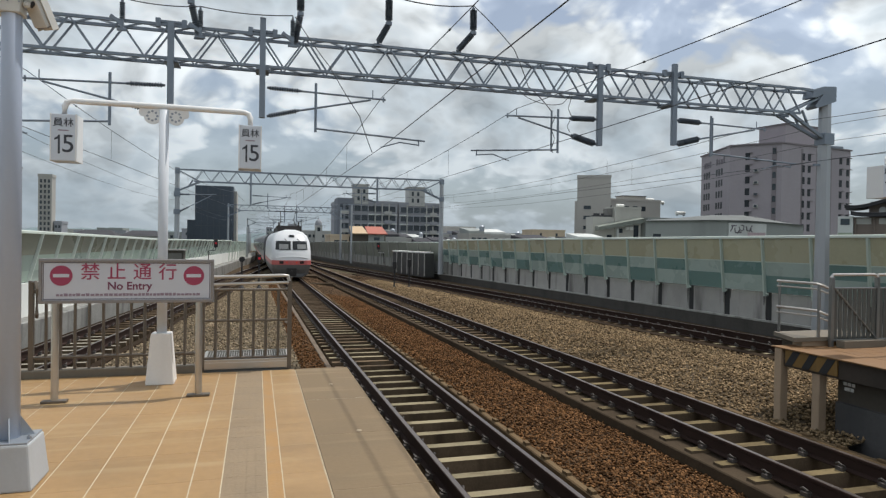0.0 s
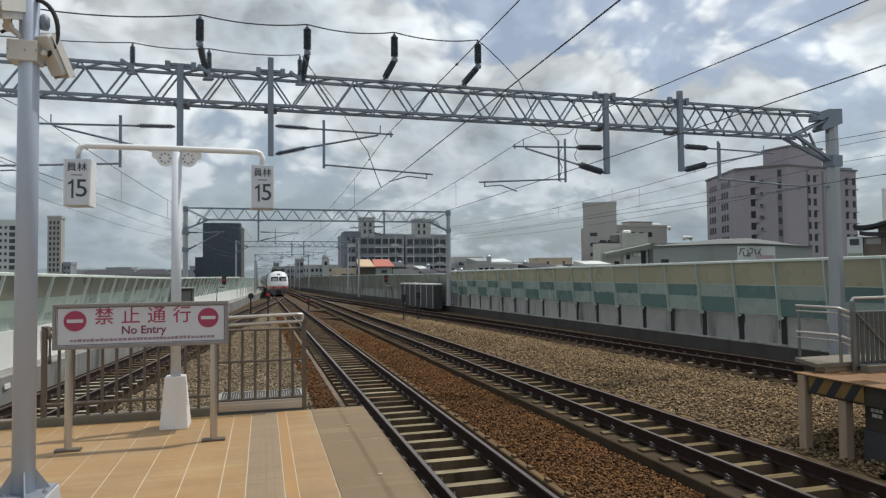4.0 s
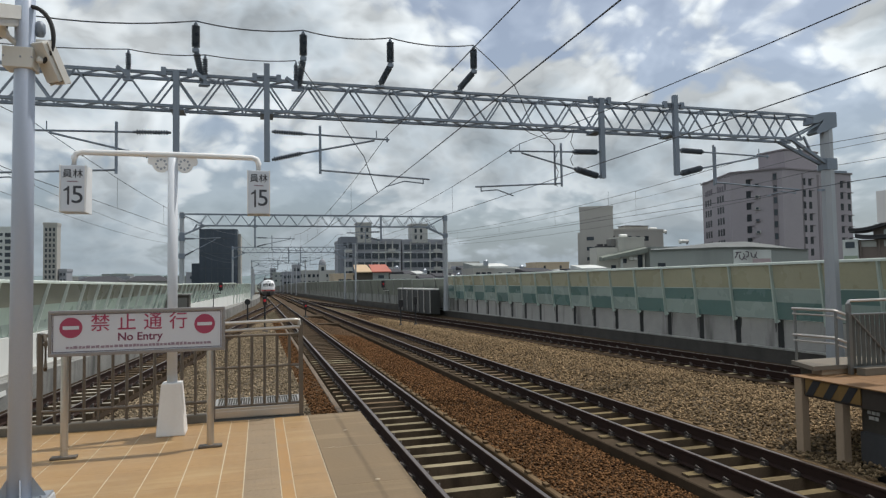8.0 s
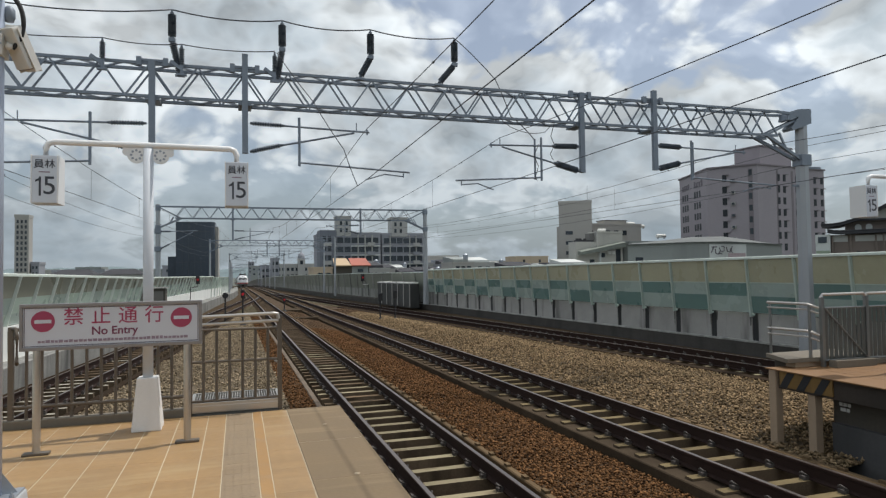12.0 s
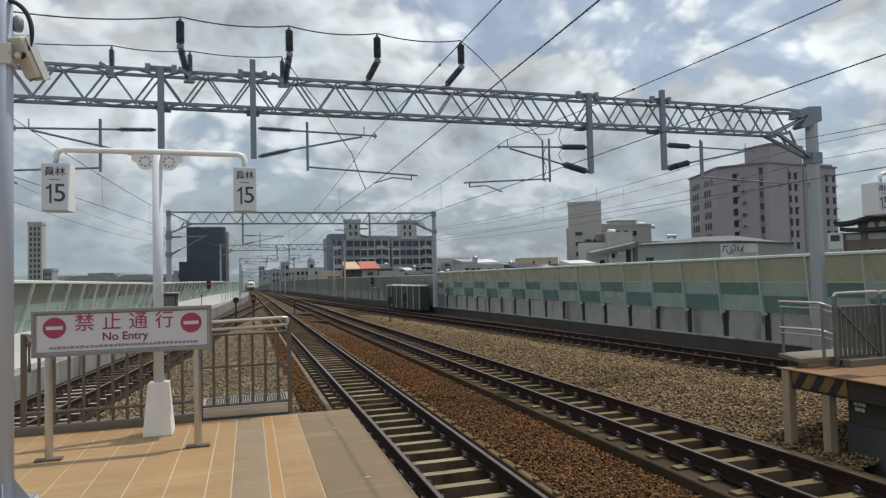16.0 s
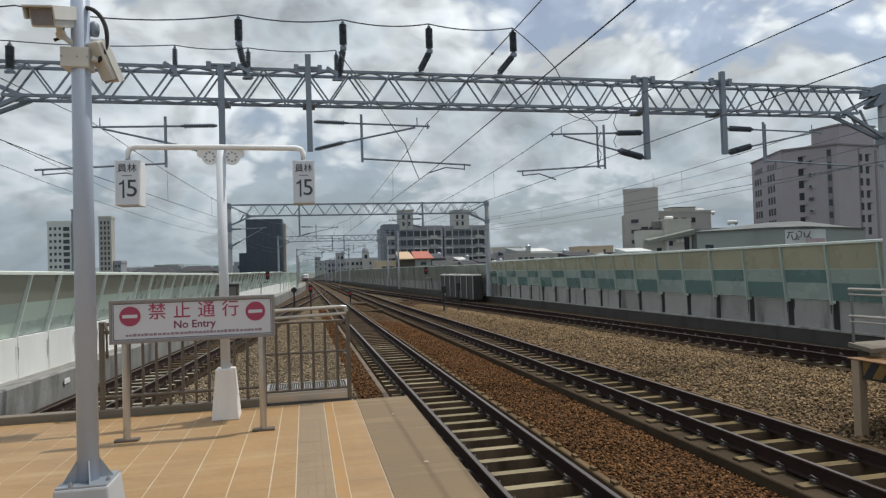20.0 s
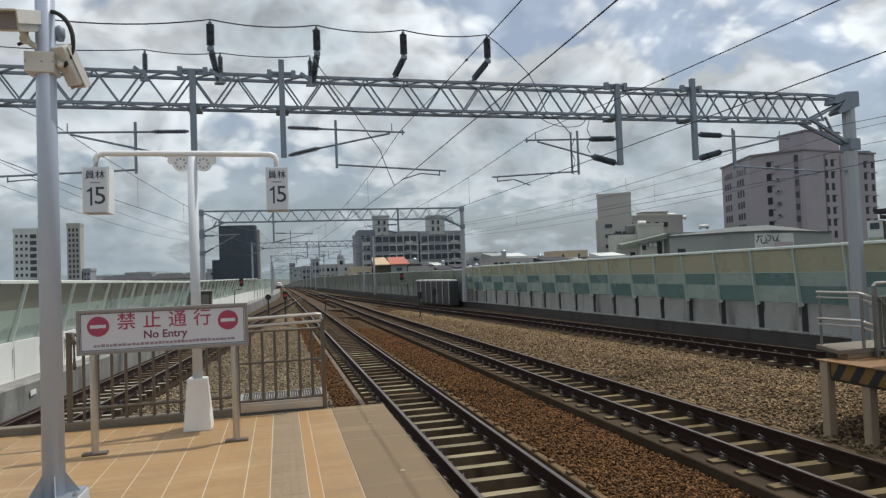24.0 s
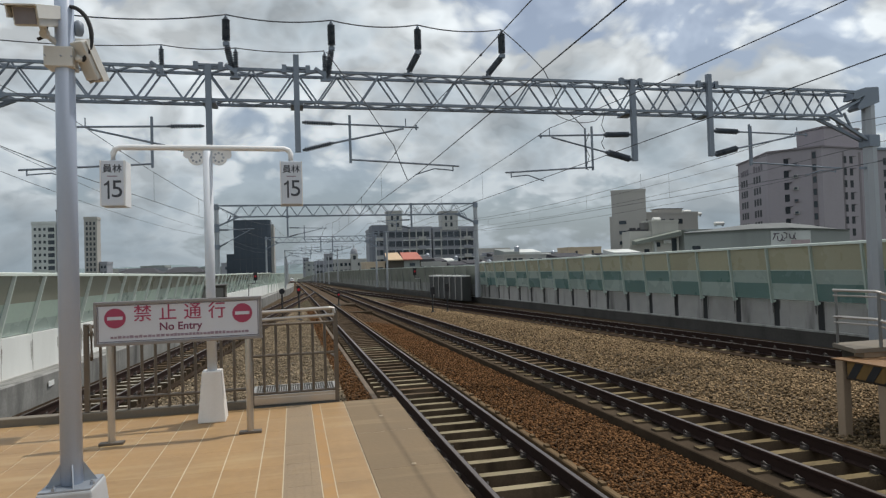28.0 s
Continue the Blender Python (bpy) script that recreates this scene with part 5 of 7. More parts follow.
# arm on the second gantry's column
arm2 = part("cantilever", tube(tube(B(), [(-5.6, 0, 4.66), (-3.9, 0, 4.72)], 0.03, 6), [(-5.7, 0, 3.8), (-4.2, 0, 4.64)], 0.03, 6), M_galv_dark, g2, "steel tube cantilever on the column")
for z0, z1, x1 in ((4.66, 4.66, -5.6), (3.45, 3.8, -5.7)):
    part("insulator", insulator(B(), (-6.32, 0, z0), (x1, 0, z1), 0.08, 5), M_ins, arm2, "dark ribbed porcelain insulator")
    part("clamp_box", box(B(), -6.66, -6.26, -0.2, 0.2, z0 - 0.17, z0 + 0.17, 0.02), M_galv_dark, arm2)
# line insulators and jumper wires on the nearest gantry
top = []
for x, xb, zb_, lean in ((-7.1, -7.1, 5.85, 0), (-2.58, -2.42, 5.86, 1), (-0.30, -0.42, 5.9, 1), (1.70, 1.45, 6.1, 1), (3.76, 3.36, 6.1, 1)):
    t = thing("line_insulator", pose(x, G1 - 0.3, 0), "dark post insulator on a bent steel bracket", "insulator", "line insulators")
    zt_ = 7.27 if lean else 6.5
    part("post_insulator", insulator(B(), (0, 0, zt_ - 0.62), (0, 0, zt_ - 0.06), 0.088, 16), M_ins, t)
    if lean:
        part("tilted_insulator", insulator(B(), (xb - x, 0, zb_ + 0.04), (0.0, 0, zt_ - 0.66), 0.078, 14), M_ins, t)
        part("elbow_clamp", box(B(), -0.07, 0.07, -0.05, 0.05, zt_ - 0.70, zt_ - 0.61, 0.015), M_galv_dark, t)
    else:
        part("bracket", bar(B(), (xb - x, 0, zb_), (0.0, 0, zt_ - 0.585), 0.11, 0.09), M_galv_dark, t)
    part("bracket_foot", bar(B(), (xb - x - 0.1, 0, zb_), (xb - x + 0.1, 0, zb_), 0.05), M_galv_dark, t)
    part("wire_clamp", tube(B(), [(0, 0, zt_ - 0.08), (0, 0, zt_)], 0.02, 6), M_galv_dark, t)
    if lean:
        top.append((x, G1 - 0.3, 7.27))
for x in (-3.89, -2.38, -0.47):
    t = thing("line_insulator", pose(x, G1 - 0.42, 0), "small dark insulator clamped to the gantry top chord", "insulator", "line insulators")
    part("post_insulator", insulator(B(), (0, 0, 6.05), (0, 0, 6.45), 0.058, 9), M_ins, t)
    part("bracket_foot", box(B(), -0.1, 0.1, -0.04, 0.04, 5.83, 5.87), M_galv_dark, t)
    part("bracket", bar(B(), (0, 0, 5.85), (0, 0, 6.05), 0.06), M_galv_dark, t)
    part("side_clamp", bar(B(), (-0.22, 0, 6.12), (0.02, 0, 5.95), 0.07), M_galv_dark, t)
    part("wire_clamp", tube(B(), [(0, 0, 6.44), (0, 0, 6.5)], 0.02, 6), M_galv_dark, t)


def wire(name, pts, r, label, sag=0.0, n=10):
    full = []
    for a, b in zip(pts, pts[1:]):
        a, b = Vector(a), Vector(b)
        for k in range(n):
            u = k / n
            p = a.lerp(b, u)
            p.z -= sag * 4 * u * (1 - u)
            full.append(p)
    full.append(Vector(pts[-1]))
    return tagged(part(name, tube(B(), full, r, 5), M_wire, None, smooth=True), label, "cable", "overhead wires")


wire("jumper_wire", [(-11.5, 6.8, 7.3), (-7.0, 6.7, 7.24), top[0]], 0.016, "black jumper wire strung over the gantry insulators", 0.2)
wire("jumper_wire", top, 0.016, "black jumper wire strung over the gantry insulators", 0.10)
wire("jumper_wire", [(-12, 6.6, 6.75), (-7.1, 6.7, 6.5), (-3.89, 6.58, 6.5), (-2.38, 6.58, 6.5), (-0.47, 6.58, 6.52)], 0.012, "thin jumper wire along the gantry top", 0.06)
wire("jumper_wire", [(3.76, 6.7, 7.27), (4.9, 6.9, 6.4), (5.3, 6.9, 5.5), (5.75, 6.5, 4.85)], 0.012, "drooping jumper wire down to a catenary arm", -0.04)
wire("jumper_wire", [(-0.42, 6.6, 6.5), (0.35, 6.4, 5.4), (0.95, 6.0, 4.3), (1.2, 5.8, 3.5)], 0.010, "drooping jumper wire below the gantry", 0.03)


for pts in ([(4.9, 6.7, 5.42), (5.2, 6.7, 5.18), (5.7, 6.7, 5.05), (6.15, 6.7, 5.10), (6.4, 6.7, 5.40)], [(5.95, 6.68, 4.78), (5.82, 6.66, 4.50), (5.93, 6.66, 4.22), (5.84, 6.66, 3.95), (5.90, 6.66, 3.86)], [(6.42, 6.7, 5.38), (6.30, 6.68, 5.0), (6.40, 6.68, 4.80), (6.28, 6.68, 4.55), (6.36, 6.68, 4.40)]):
    wire("jumper_wire", pts, 0.009, "loose jumper wire looped at a catenary arm", 0.02, 6)


def catenary(f, offs, label, ys=(-26, 7, 40, 75, 118, 160, 210, 270), zc=3.78, zm=4.96, near=0.0, low=0.5):
    t = thing("catenary", Matrix(), label, "cable", "overhead wires")
    st = [(f(y) + offs[i % len(offs)], y, grade(y)) for i, y in enumerate(ys)]
    c = B()
    st[0] = (st[0][0] + near, *st[0][1:])
    tube(c, [(x, y - 0.31 if y == 7 else y, z + zc) for x, y, z in st], 0.008, 5)
    part("contact_wire", c, M_wire, t)
    st[0] = (st[0][0] - near, *st[0][1:])
    mw = []
    for (xa, ya, za), (xb, yb, zb_) in zip(st, st[1:]):
        for k in range(12):
            u = k / 12
            x, y, z = xa + (xb - xa) * u, ya + (yb - ya) * u, za + (zb_ - za) * u
            h = zm - (0.55 if ya > 0 else low) * 4 * u * (1 - u)
            mw.append((x, y, z + h))
            if k in (2, 4, 6, 8, 10) and y > 7:
                part("dropper", tube(B(), [(x, y, z + zc), (x, y, z + h)], 0.004, 4), M_wire, t)
    tube_ = B()
    tube(tube_, mw, 0.008, 5)
    for x, y, z in mw[4:30:3]:
        lathe(tube_, [(0.0, -0.035), (0.02, -0.02), (0.02, 0.02), (0.0, 0.035)], 6, pose(x, y, z, 90))
    part("messenger_wire", tube_, M_wire, t)


catenary(X1, (0.1, 0.22), "contact and messenger wires above the straight track", near=-0.6, low=0.18)
catenary(X2, (-0.25, -0.2), "contact and messenger wires above the second track")
catenary(X3, (0.3, 0.0), "contact and messenger wires above the curved track", ys=(-26, 7, 40, 75, 92))
catenary(X0, (-0.2, 0.0), "contact and messenger wires above the converging track", ys=(-26, 7, 40, 66, 76))
for x, z, zz in ((14.9, 5.2, 4.7), (15.1, 4.75, 4.3), (14.95, 4.2, 3.9)):
    wire("feeder_wire", [(x + 0.6, -40, z), (x, 7, z), (12.6 + (x - 14.9), 40, zz + 0.3), (9.2, 75, zz), (7.1, 118, zz - 0.3), (5, 200, zz - 1.0)], 0.007, "thin feeder wire along the outer columns", 0.35, 8)
for z, zz in ((4.9, 4.3), (4.3, 3.9)):
    wire("feeder_wire", [(-8.8, -40, z), (-8.15, 7, z), (-6.6, 40, zz + 0.3), (-4.6, 75, zz), (-2.85, 118, zz - 0.2)], 0.007, "thin feeder wire along the outer columns", 0.35, 8)


def arm_stub(x, y, z, s):
    b = B()
    bar(b, (x, y, z), (x + s * 0.55, y, z), 0.06)
    return b


part("cross_arm", arm_stub(0.1, 0, 4.55, 1), M_galv_dark, g1).matrix_basis = pose(14.75, 0, 0)
part("cross_arm", arm_stub(-0.4, 0, 4.0, 1), M_galv_dark, g1).matrix_basis = pose(14.75, 0, 0)


def mast(x, y, h, s):
    t = thing("line_mast", pose(x, y, grade(y)), "slender pale catenary mast beside the track", "mast", "line masts")
    part("pole", tube(B(), [(0, 0, -0.95), (0, 0, h)], 0.13, 8, 0.10), M_mast, t)
    b = B()
    tube(b, [(0, 0, h - 0.7), (s * 2.4, 0, h - 0.75)], 0.03, 6)
    tube(b, [(0, 0, h - 1.5), (s * 2.2, 0, h - 0.8)], 0.03, 6)
    tube(b, [(s * 0.8, 0, h - 1.7), (s * 2.9, 0, h - 1.8)], 0.025, 6)
    part("cantilever", b, M_galv_dark, t)


mast(9.65, 68.5, 6.0, -1)
mast(-2.35, 85, 3.4, 1)
for y in (124, 142, 160, 180, 205):
    mast(-2.45 - 0.004 * (y - 100), y, 4.8, 1)
    mast(5.9 - 0.009 * (y - 100), y, 4.8, -1)


# ---- signals and line-side things ----
def dwarf_signal(x, y, h, lit, label, head=True):
    t = thing("dwarf_signal", pose(x, y, RAIL - 0.2 + grade(y)), label, "signal", "dwarf signals")
    part("pole", tube(B(), [(0, 0, 0), (0, 0, h)], 0.045, 8), M_black, t)
    b = B()
    lathe(b, [(0.22, 0), (0.20, 0.03), (0.07, 0.2), (0.05, 0.22)], 8)
    part("base", b, M_black, t)
    if head:
        hd = part("head", box(B(), -0.11, 0.11, -0.10, 0.10, h - 0.1, h + 0.34, 0.03), M_black, t)
        if lit:
            part("lens", lathe(B(), [(0.075, 0), (0.06, 0.02)], 14, pose(0, -0.102, h + 0.12, 90)), M_red_lens, hd, "red lens")
    else:
        hd = part("head", lathe(B(), [(0.16, -0.05), (0.16, 0.05)], 18, pose(0, 0, h + 0.05, 90)), M_black, t)


dwarf_signal(-1.92, 29.6, 1.62, False, "black line-side marker with a round head", head=False)
dwarf_signal(-1.0, 29.3, 1.62, True, "black dwarf signal on a pole")
dwarf_signal(2.03, 41.5, 0.8, True, "black dwarf signal standing between the tracks")
dwarf_signal(6.59, 28.9, 1.28, False, "black dwarf signal at the edge of the ballast")
dwarf_signal(7.5, 29.0, 1.42, False, "black dwarf signal at the edge of the ballast")


def wall_signal(x, y, z, side):
    t = thing("wall_signal", pose(x, y, z), "black colour-light signal bracketed off the barrier", "signal", "wall signals")
    hd = part("head", box(B(), -0.16, 0.16, -0.12, 0.12, 0, 0.72, 0.03), M_black, t)
    part("lens", lathe(B(), [(0.09, 0), (0.07, 0.02)], 14, pose(0, -0.122, 0.36, 90)), M_red_lens, hd, "red lens")
    b = B()
    tube(b, [(0, 0, 0), (0, 0, -0.22), (side * 0.55, 0, -0.30), (side * 0.6, 0, -1.4)], 0.04, 6)
    part("bracket", b, M_black, t)
    part("platform_plate", box(B(), side * 0.05, side * 0.55, -0.2, 0.2, -0.34, -0.30), M_panel_white, t)


wall_signal(10.7, 56.5, 0.74, 1)
wall_signal(-4.45, 50.0, 0.84, -1)


M_cabinet = mat("dark_cabinet_paint", (0.05, 0.052, 0.05), 0.6, 0, 0.12, 2, 30, 0.1, stain=0.4, dark=(0.03, 0.028, 0.025))


def relay_cabinets():
    a, b = Vector((12.15, 41.6, -1.2)), Vector((11.3, 50.2, -1.2))
    d = (b - a).normalized()
    ang = math.degrees(math.atan2(d.y, d.x))
    L = (b - a).length
    for k in range(6):
        p = a + d * (L * (k + 0.5) / 6)
        t = thing("relay_cabinet", pose(p.x, p.y, p.z + grade(p.y), 0, 0, ang - 90), "dark grey equipment cabinet with a pale sunlit top", "cabinet", "relay cabinets")
        part("body", box(B(), -0.45, 0.35, -L / 12 + 0.05, L / 12 - 0.12, 0, 1.92, 0.02), M_cabinet, t)
        part("lid", box(B(), -0.55, 0.38, -L / 12 + 0.32, L / 12 - 0.30, 1.92, 2.03, 0.01), M_lid, t, "pale sheet metal lid")
        # pale strip stands for the cabinet's sunlit side, light put into its colour
        part("door_edge", box(B(), -0.49, -0.445, -L / 12 + 0.0, -L / 12 + 0.14, 0.1, 1.90), M_panel, t)


relay_cabinets()


def wall_hut():
    t = thing("equipment_hut", pose(-5.75, 33.0, -0.9), "low grey equipment hut against the barrier", "hut")
    part("body", box(B(), -1.1, 0.5, -0.5, 0.5, 0, 1.75, 0.02), M_conc_dark, t)
    part("lid", box(B(), -1.2, 0.6, -0.6, 0.6, 1.75, 1.82, 0.01), M_panel, t)
    part("louvre", box(B(), -1.0, 0.4, -0.52, -0.5, 0.6, 1.6), M_conc, t)


wall_hut()
plate = tagged(part("wall_plate", box(B(), XR(6.6) - 0.03, XR(6.6) - 0.022, 6.35, 6.85, -1.13, -1.03), M_panel_white), "small white plate on the kerb wall", "plate")
plate2 = tagged(part("wall_plate", box(B(), XL(9.05) + 1.60, XL(9.05) + 1.612, 8.85, 9.25, -0.92, -0.80), M_panel_white), "small white plate on the parapet", "plate")


# ---- the town beyond the viaduct ----
M_pink = mat("pink_grey_tile_cladding", (0.315, 0.285, 0.305), 0.7, 0, 0.07, 0.15, 2, 0.05, stain=0.45, dark=(0.235, 0.21, 0.23))
M_mauve = mat("darker_mauve_tile", (0.20, 0.175, 0.188), 0.7, 0, 0.08, 0.2, 2, 0.05, stain=0.4, dark=(0.16, 0.14, 0.15))
M_beige = mat("beige_render", (0.41, 0.395, 0.365), 0.85, 0, 0.06, 0.2, 3, 0.05, stain=0.3, dark=(0.32, 0.30, 0.26))
M_pale = mat("pale_render", (0.42, 0.42, 0.40), 0.85, 0, 0.06, 0.2, 3, 0.05, stain=0.35, dark=(0.36, 0.35, 0.33))
M_white_r = mat("white_render", (0.58, 0.60, 0.58), 0.85, 0, 0.06, 0.2, 3, 0.05, stain=0.5, dark=(0.34, 0.34, 0.32))
M_cream_r = mat("cream_render", (0.50, 0.49, 0.44), 0.85, 0, 0.06, 0.2, 3, 0.05, stain=0.6, dark=(0.30, 0.29, 0.26))
M_apt_d = mat("slate_apartment_tile", (0.17, 0.185, 0.215), 0.8, 0, 0.06, 0.2, 3, 0.05, stain=0.3, dark=(0.13, 0.14, 0.16))
M_apt = mat("grey_apartment_tile", (0.29, 0.30, 0.325), 0.8, 0, 0.06, 0.2, 3, 0.05, stain=0.3, dark=(0.22, 0.23, 0.25))
M_glass_d = mat("shaded_window_glass", (0.03, 0.034, 0.04), 0.45, 0, 0.2, 0.3, 5, 0.0, spec=0.2)
M_dglass = mat("dark_curtain_wall", (0.045, 0.058, 0.076), 0.14, 0.2, 0.3, 0.12, 2, 0.0)
M_ware = mat("grey_green_sheet_metal", (0.285, 0.305, 0.29), 0.6, 0.1, 0.06, 0.2, 4, 0.05, stain=0.3)
M_warel = mat("pale_sheet_roof", (0.115, 0.126, 0.122), 0.7, 0.0, 0.06, 0.2, 4, 0.05, stain=0.3)
M_yel = mat("ochre_render", (0.52, 0.42, 0.31), 0.85, 0, 0.06, 0.3, 4, 0.05, stain=0.2)
M_redroof = mat("red_sheet_roof", (0.40, 0.12, 0.08), 0.6, 0, 0.08, 0.4, 4, 0.05, stain=0.3)
M_tanroof = mat("tan_sheet_roof", (0.50, 0.36, 0.22), 0.6, 0, 0.08, 0.4, 4, 0.05, stain=0.2)
M_troof = mat("dark_glazed_roof", (0.06, 0.06, 0.066), 0.8, 0, 0.15, 0.5, 6, 0.1, spec=0.15)
M_temple = mat("brown_red_temple_wall", (0.185, 0.15, 0.13), 0.8, 0, 0.1, 0.4, 5, 0.1, stain=0.3)
M_hill = mat("hazy_hill_wood", (0.16, 0.21, 0.22), 0.95, 0, 0.25, 0.01, 0.2, 0.0)


def house(name, x0, x1, y0, y1, zt, wall, label, front=None, left=None, parapet=0.5, extra=None, category="building"):
    """A flat-roofed block. front, left: (columns, rows, window width, height, first sill below the roof, storey) or lists of them with x limits."""
    t = thing(name, pose(x0, y0, -11), label, category, "town buildings")
    w, d, h = x1 - x0, y1 - y0, zt + 11
    part("wall", box(B(), 0, w, 0, d, 0, h), wall, t)
    r = B()
    for a in ((-0.1, w + 0.1, -0.1, 0.25), (-0.1, w + 0.1, d - 0.25, d + 0.1), (-0.1, 0.25, 0.25, d - 0.25), (w - 0.25, w + 0.1, 0.25, d - 0.25)):
        box(r, *a, h - 0.15, h + parapet)
    part("roof_parapet", r, wall, t)
    def windows(spec, face):
        a, b, cols, rows, ww, wh, drop, storey = spec
        bm = box(B(), -ww / 2, ww / 2, -0.04, 0.10, -wh / 2, wh / 2)
        p = sill = None
        for i in range(cols):
            for j in range(rows):
                u = a + (b - a) * (i + 0.5) / cols
                z = h - drop - storey * j
                m = pose(u, 0, z) if face == "front" else pose(0, u, z, 0, 0, -90)
                if p is None:
                    w_ = p = part("window", bm, M_glass, t)
                    p.matrix_basis = m
                else:
                    w_ = again("window", p, t, m)
                if sill is None:
                    sill = part("sill", box(B(), -ww / 2 - 0.1, ww / 2 + 0.1, -0.16, 0.02, -wh / 2 - 0.14, -wh / 2 - 0.02), wall, w_)
                else:
                    again("sill", sill, w_, Matrix())
    for spec in front or ():
        windows(spec, "front")
    for spec in left or ():
        windows(spec, "left")
    return t


# pink hospital-like block
hb = thing("tower_block", pose(97.2, 95, -11), "tall pinkish-grey tiled block with small dark windows", "building", "town buildings")
HB = [(-0.6, 23.0), (-6.1, 7.2), (0.0, 0.0), (20.9, 3.5), (19.5, 24.0)]
HTOP = 32.9


def prism(pts, z0, z1, grow=0.0):
    cx, cy = sum(p[0] for p in pts) / len(pts), sum(p[1] for p in pts) / len(pts)
    bm = B()
    pts = [(x + grow * (1 if x > cx else -1), y + grow * (1 if y > cy else -1)) for x, y in pts]
    lo, hi = [[bm.verts.new((x, y, z)) for x, y in pts] for z in (z0, z1)]
    bm.faces.new(lo[::-1])
    bm.faces.new(hi)
    for k in range(len(pts)):
        q = (k + 1) % len(pts)
        bm.faces.new((lo[k], lo[q], hi[q], hi[k]))
    return bm


def on_face(k, u, z):
    """A frame on side k of the block, u along it from 0 to 1, with -y outwards."""
    (xa, ya), (xb, yb) = HB[k], HB[k + 1]
    return pose(xa + (xb - xa) * u, ya + (yb - ya) * u, z, 0, 0, math.degrees(math.atan2(yb - ya, xb - xa)))


part("wall", prism(HB, 0, HTOP), M_pink, hb)
part("roof_cornice", prism(HB, HTOP + 0.003, HTOP + 0.3, 0.25), M_mauve, hb)
RB = [(2.6, 9.0), (3.7, 3.1), (13.4, 4.6), (13.0, 12.0)]
part("roof_block", prism(RB, HTOP + 0.3, 37.3), M_pink, hb)
part("roof_cornice", prism(RB, 37.303, 37.65, 0.2), M_mauve, hb)
for k, u, cols in ((0, 0.22, 3), (0, 0.66, 3), (1, 0.35, 1), (2, 0.34, 2), (2, 0.57, 1), (2, 0.85, 1), (2, 0.96, 1)):
    step_ = 0.085 if k == 0 else 0.085 if u < 0.5 else 0.05
    for i in range(cols):
        for j in range(9):
            z = HTOP - (4.6 if k == 0 else 2.2) - 2.35 * j
            w_ = part("window", box(B(), -0.42, 0.42, -0.05, 0.08, -0.7, 0.7), M_glass_d, hb)
            w_.matrix_basis = on_face(k, u + step_ * (i - (cols - 1) / 2), z)
            if i == cols - 1 and k > 0 and (j + k) % 4:
                part("sunshade", box(B(), 0.2, 0.9, -0.4, -0.06, 0.62, 0.74), M_mauve, w_)
for k, u, w in ((1, 0.86, 0.42), (2, 0.28, 0.25), (2, 0.50, 0.3), (2, 0.70, 0.25)):
    part("recess_strip", box(B(), -w, w, -0.05, 0.02, 0, HTOP - 0.6), M_mauve, hb).matrix_basis = on_face(k, u, 0)
for j in range(10):
    part("strip_window", box(B(), -0.3, 0.3, -0.12, -0.055, -0.6, 0.6), M_glass, hb).matrix_basis = on_face(1, 0.86, HTOP - 1.4 - 2.35 * j)
for j in range(8):
    unit = part("air_conditioner", box(B(), -0.4, 0.4, -0.55, -0.03, -0.3, 0.3, 0.02), M_pale if j % 3 else M_mauve, hb)
    unit.matrix_basis = on_face(1, 0.52, HTOP - 2.8 - 2.35 * j)
    part("fan_grille", box(B(), -0.28, 0.28, -0.58, -0.553, -0.22, 0.22), M_glass, unit)
rr = random.Random(3)
# letter blocks in a dark tone that paints the shadows of raised pale letters
for u in (0.14, 0.21, 0.28, 0.35, 0.58, 0.66, 0.74, 0.82):
    part("roof_lettering", box(B(), -0.4, 0.4, -0.08, -0.005, 0, 1.0 + rr.uniform(0, 0.5)), M_ink, hb).matrix_basis = on_face(0, u, HTOP - 3.0)
# beige block with stair tower
ot = house("office_block", 0, 7.75, 0, 6, 17.6, M_beige, "beige rendered block with a tall stair tower", front=[(1.2, 3.6, 1, 6, 1.7, 0.85, 7.2, 2.4)])
ot.matrix_basis = pose(72.4, 131.6, -11, 0, 0, -28)
part("side_bay", box(B(), -0.55, -0.01, 0.2, 5, 0, 22.9), M_beige, ot)
part("aerial", tube(B(), [(6.9, 2, 28.6), (6.9, 2, 32.8)], 0.04, 5), M_galv_dark, ot)
a2 = house("office_block", 80.3, 97.0, 134, 141, 12.7, M_beige, "lower beige wing with rooftop tanks", front=[(1, 13, 5, 3, 1.2, 1.2, 2, 3)], parapet=0.35)
part("roof_shed", box(B(), 7.0, 13.4, 1.5, 5, 23.7, 24.9), M_beige, a2)
part("roof_shed_lid", box(B(), 6.8, 13.6, 1.3, 5.2, 24.903, 25.05), M_troof, a2)


def heater_tank(owner, x, y, z, w=1.9):
    """Solar water heater: a bright lying drum on a small frame."""
    tank = part("water_tank", lathe(B(), [(0.05, 0), (0.36, 0.06), (0.4, 0.15), (0.4, w - 0.15), (0.36, w - 0.06), (0.05, w)], 14, pose(x, y, z + 0.62, 0, 90)), M_lid, owner, "bright lying steel water tank", smooth=True)
    for dx in (0.3, w - 0.3):
        part("stand", box(B(), x + dx - 0.06, x + dx + 0.06, y - 0.3, y + 0.3, z, z + 0.3), M_galv_dark, tank)


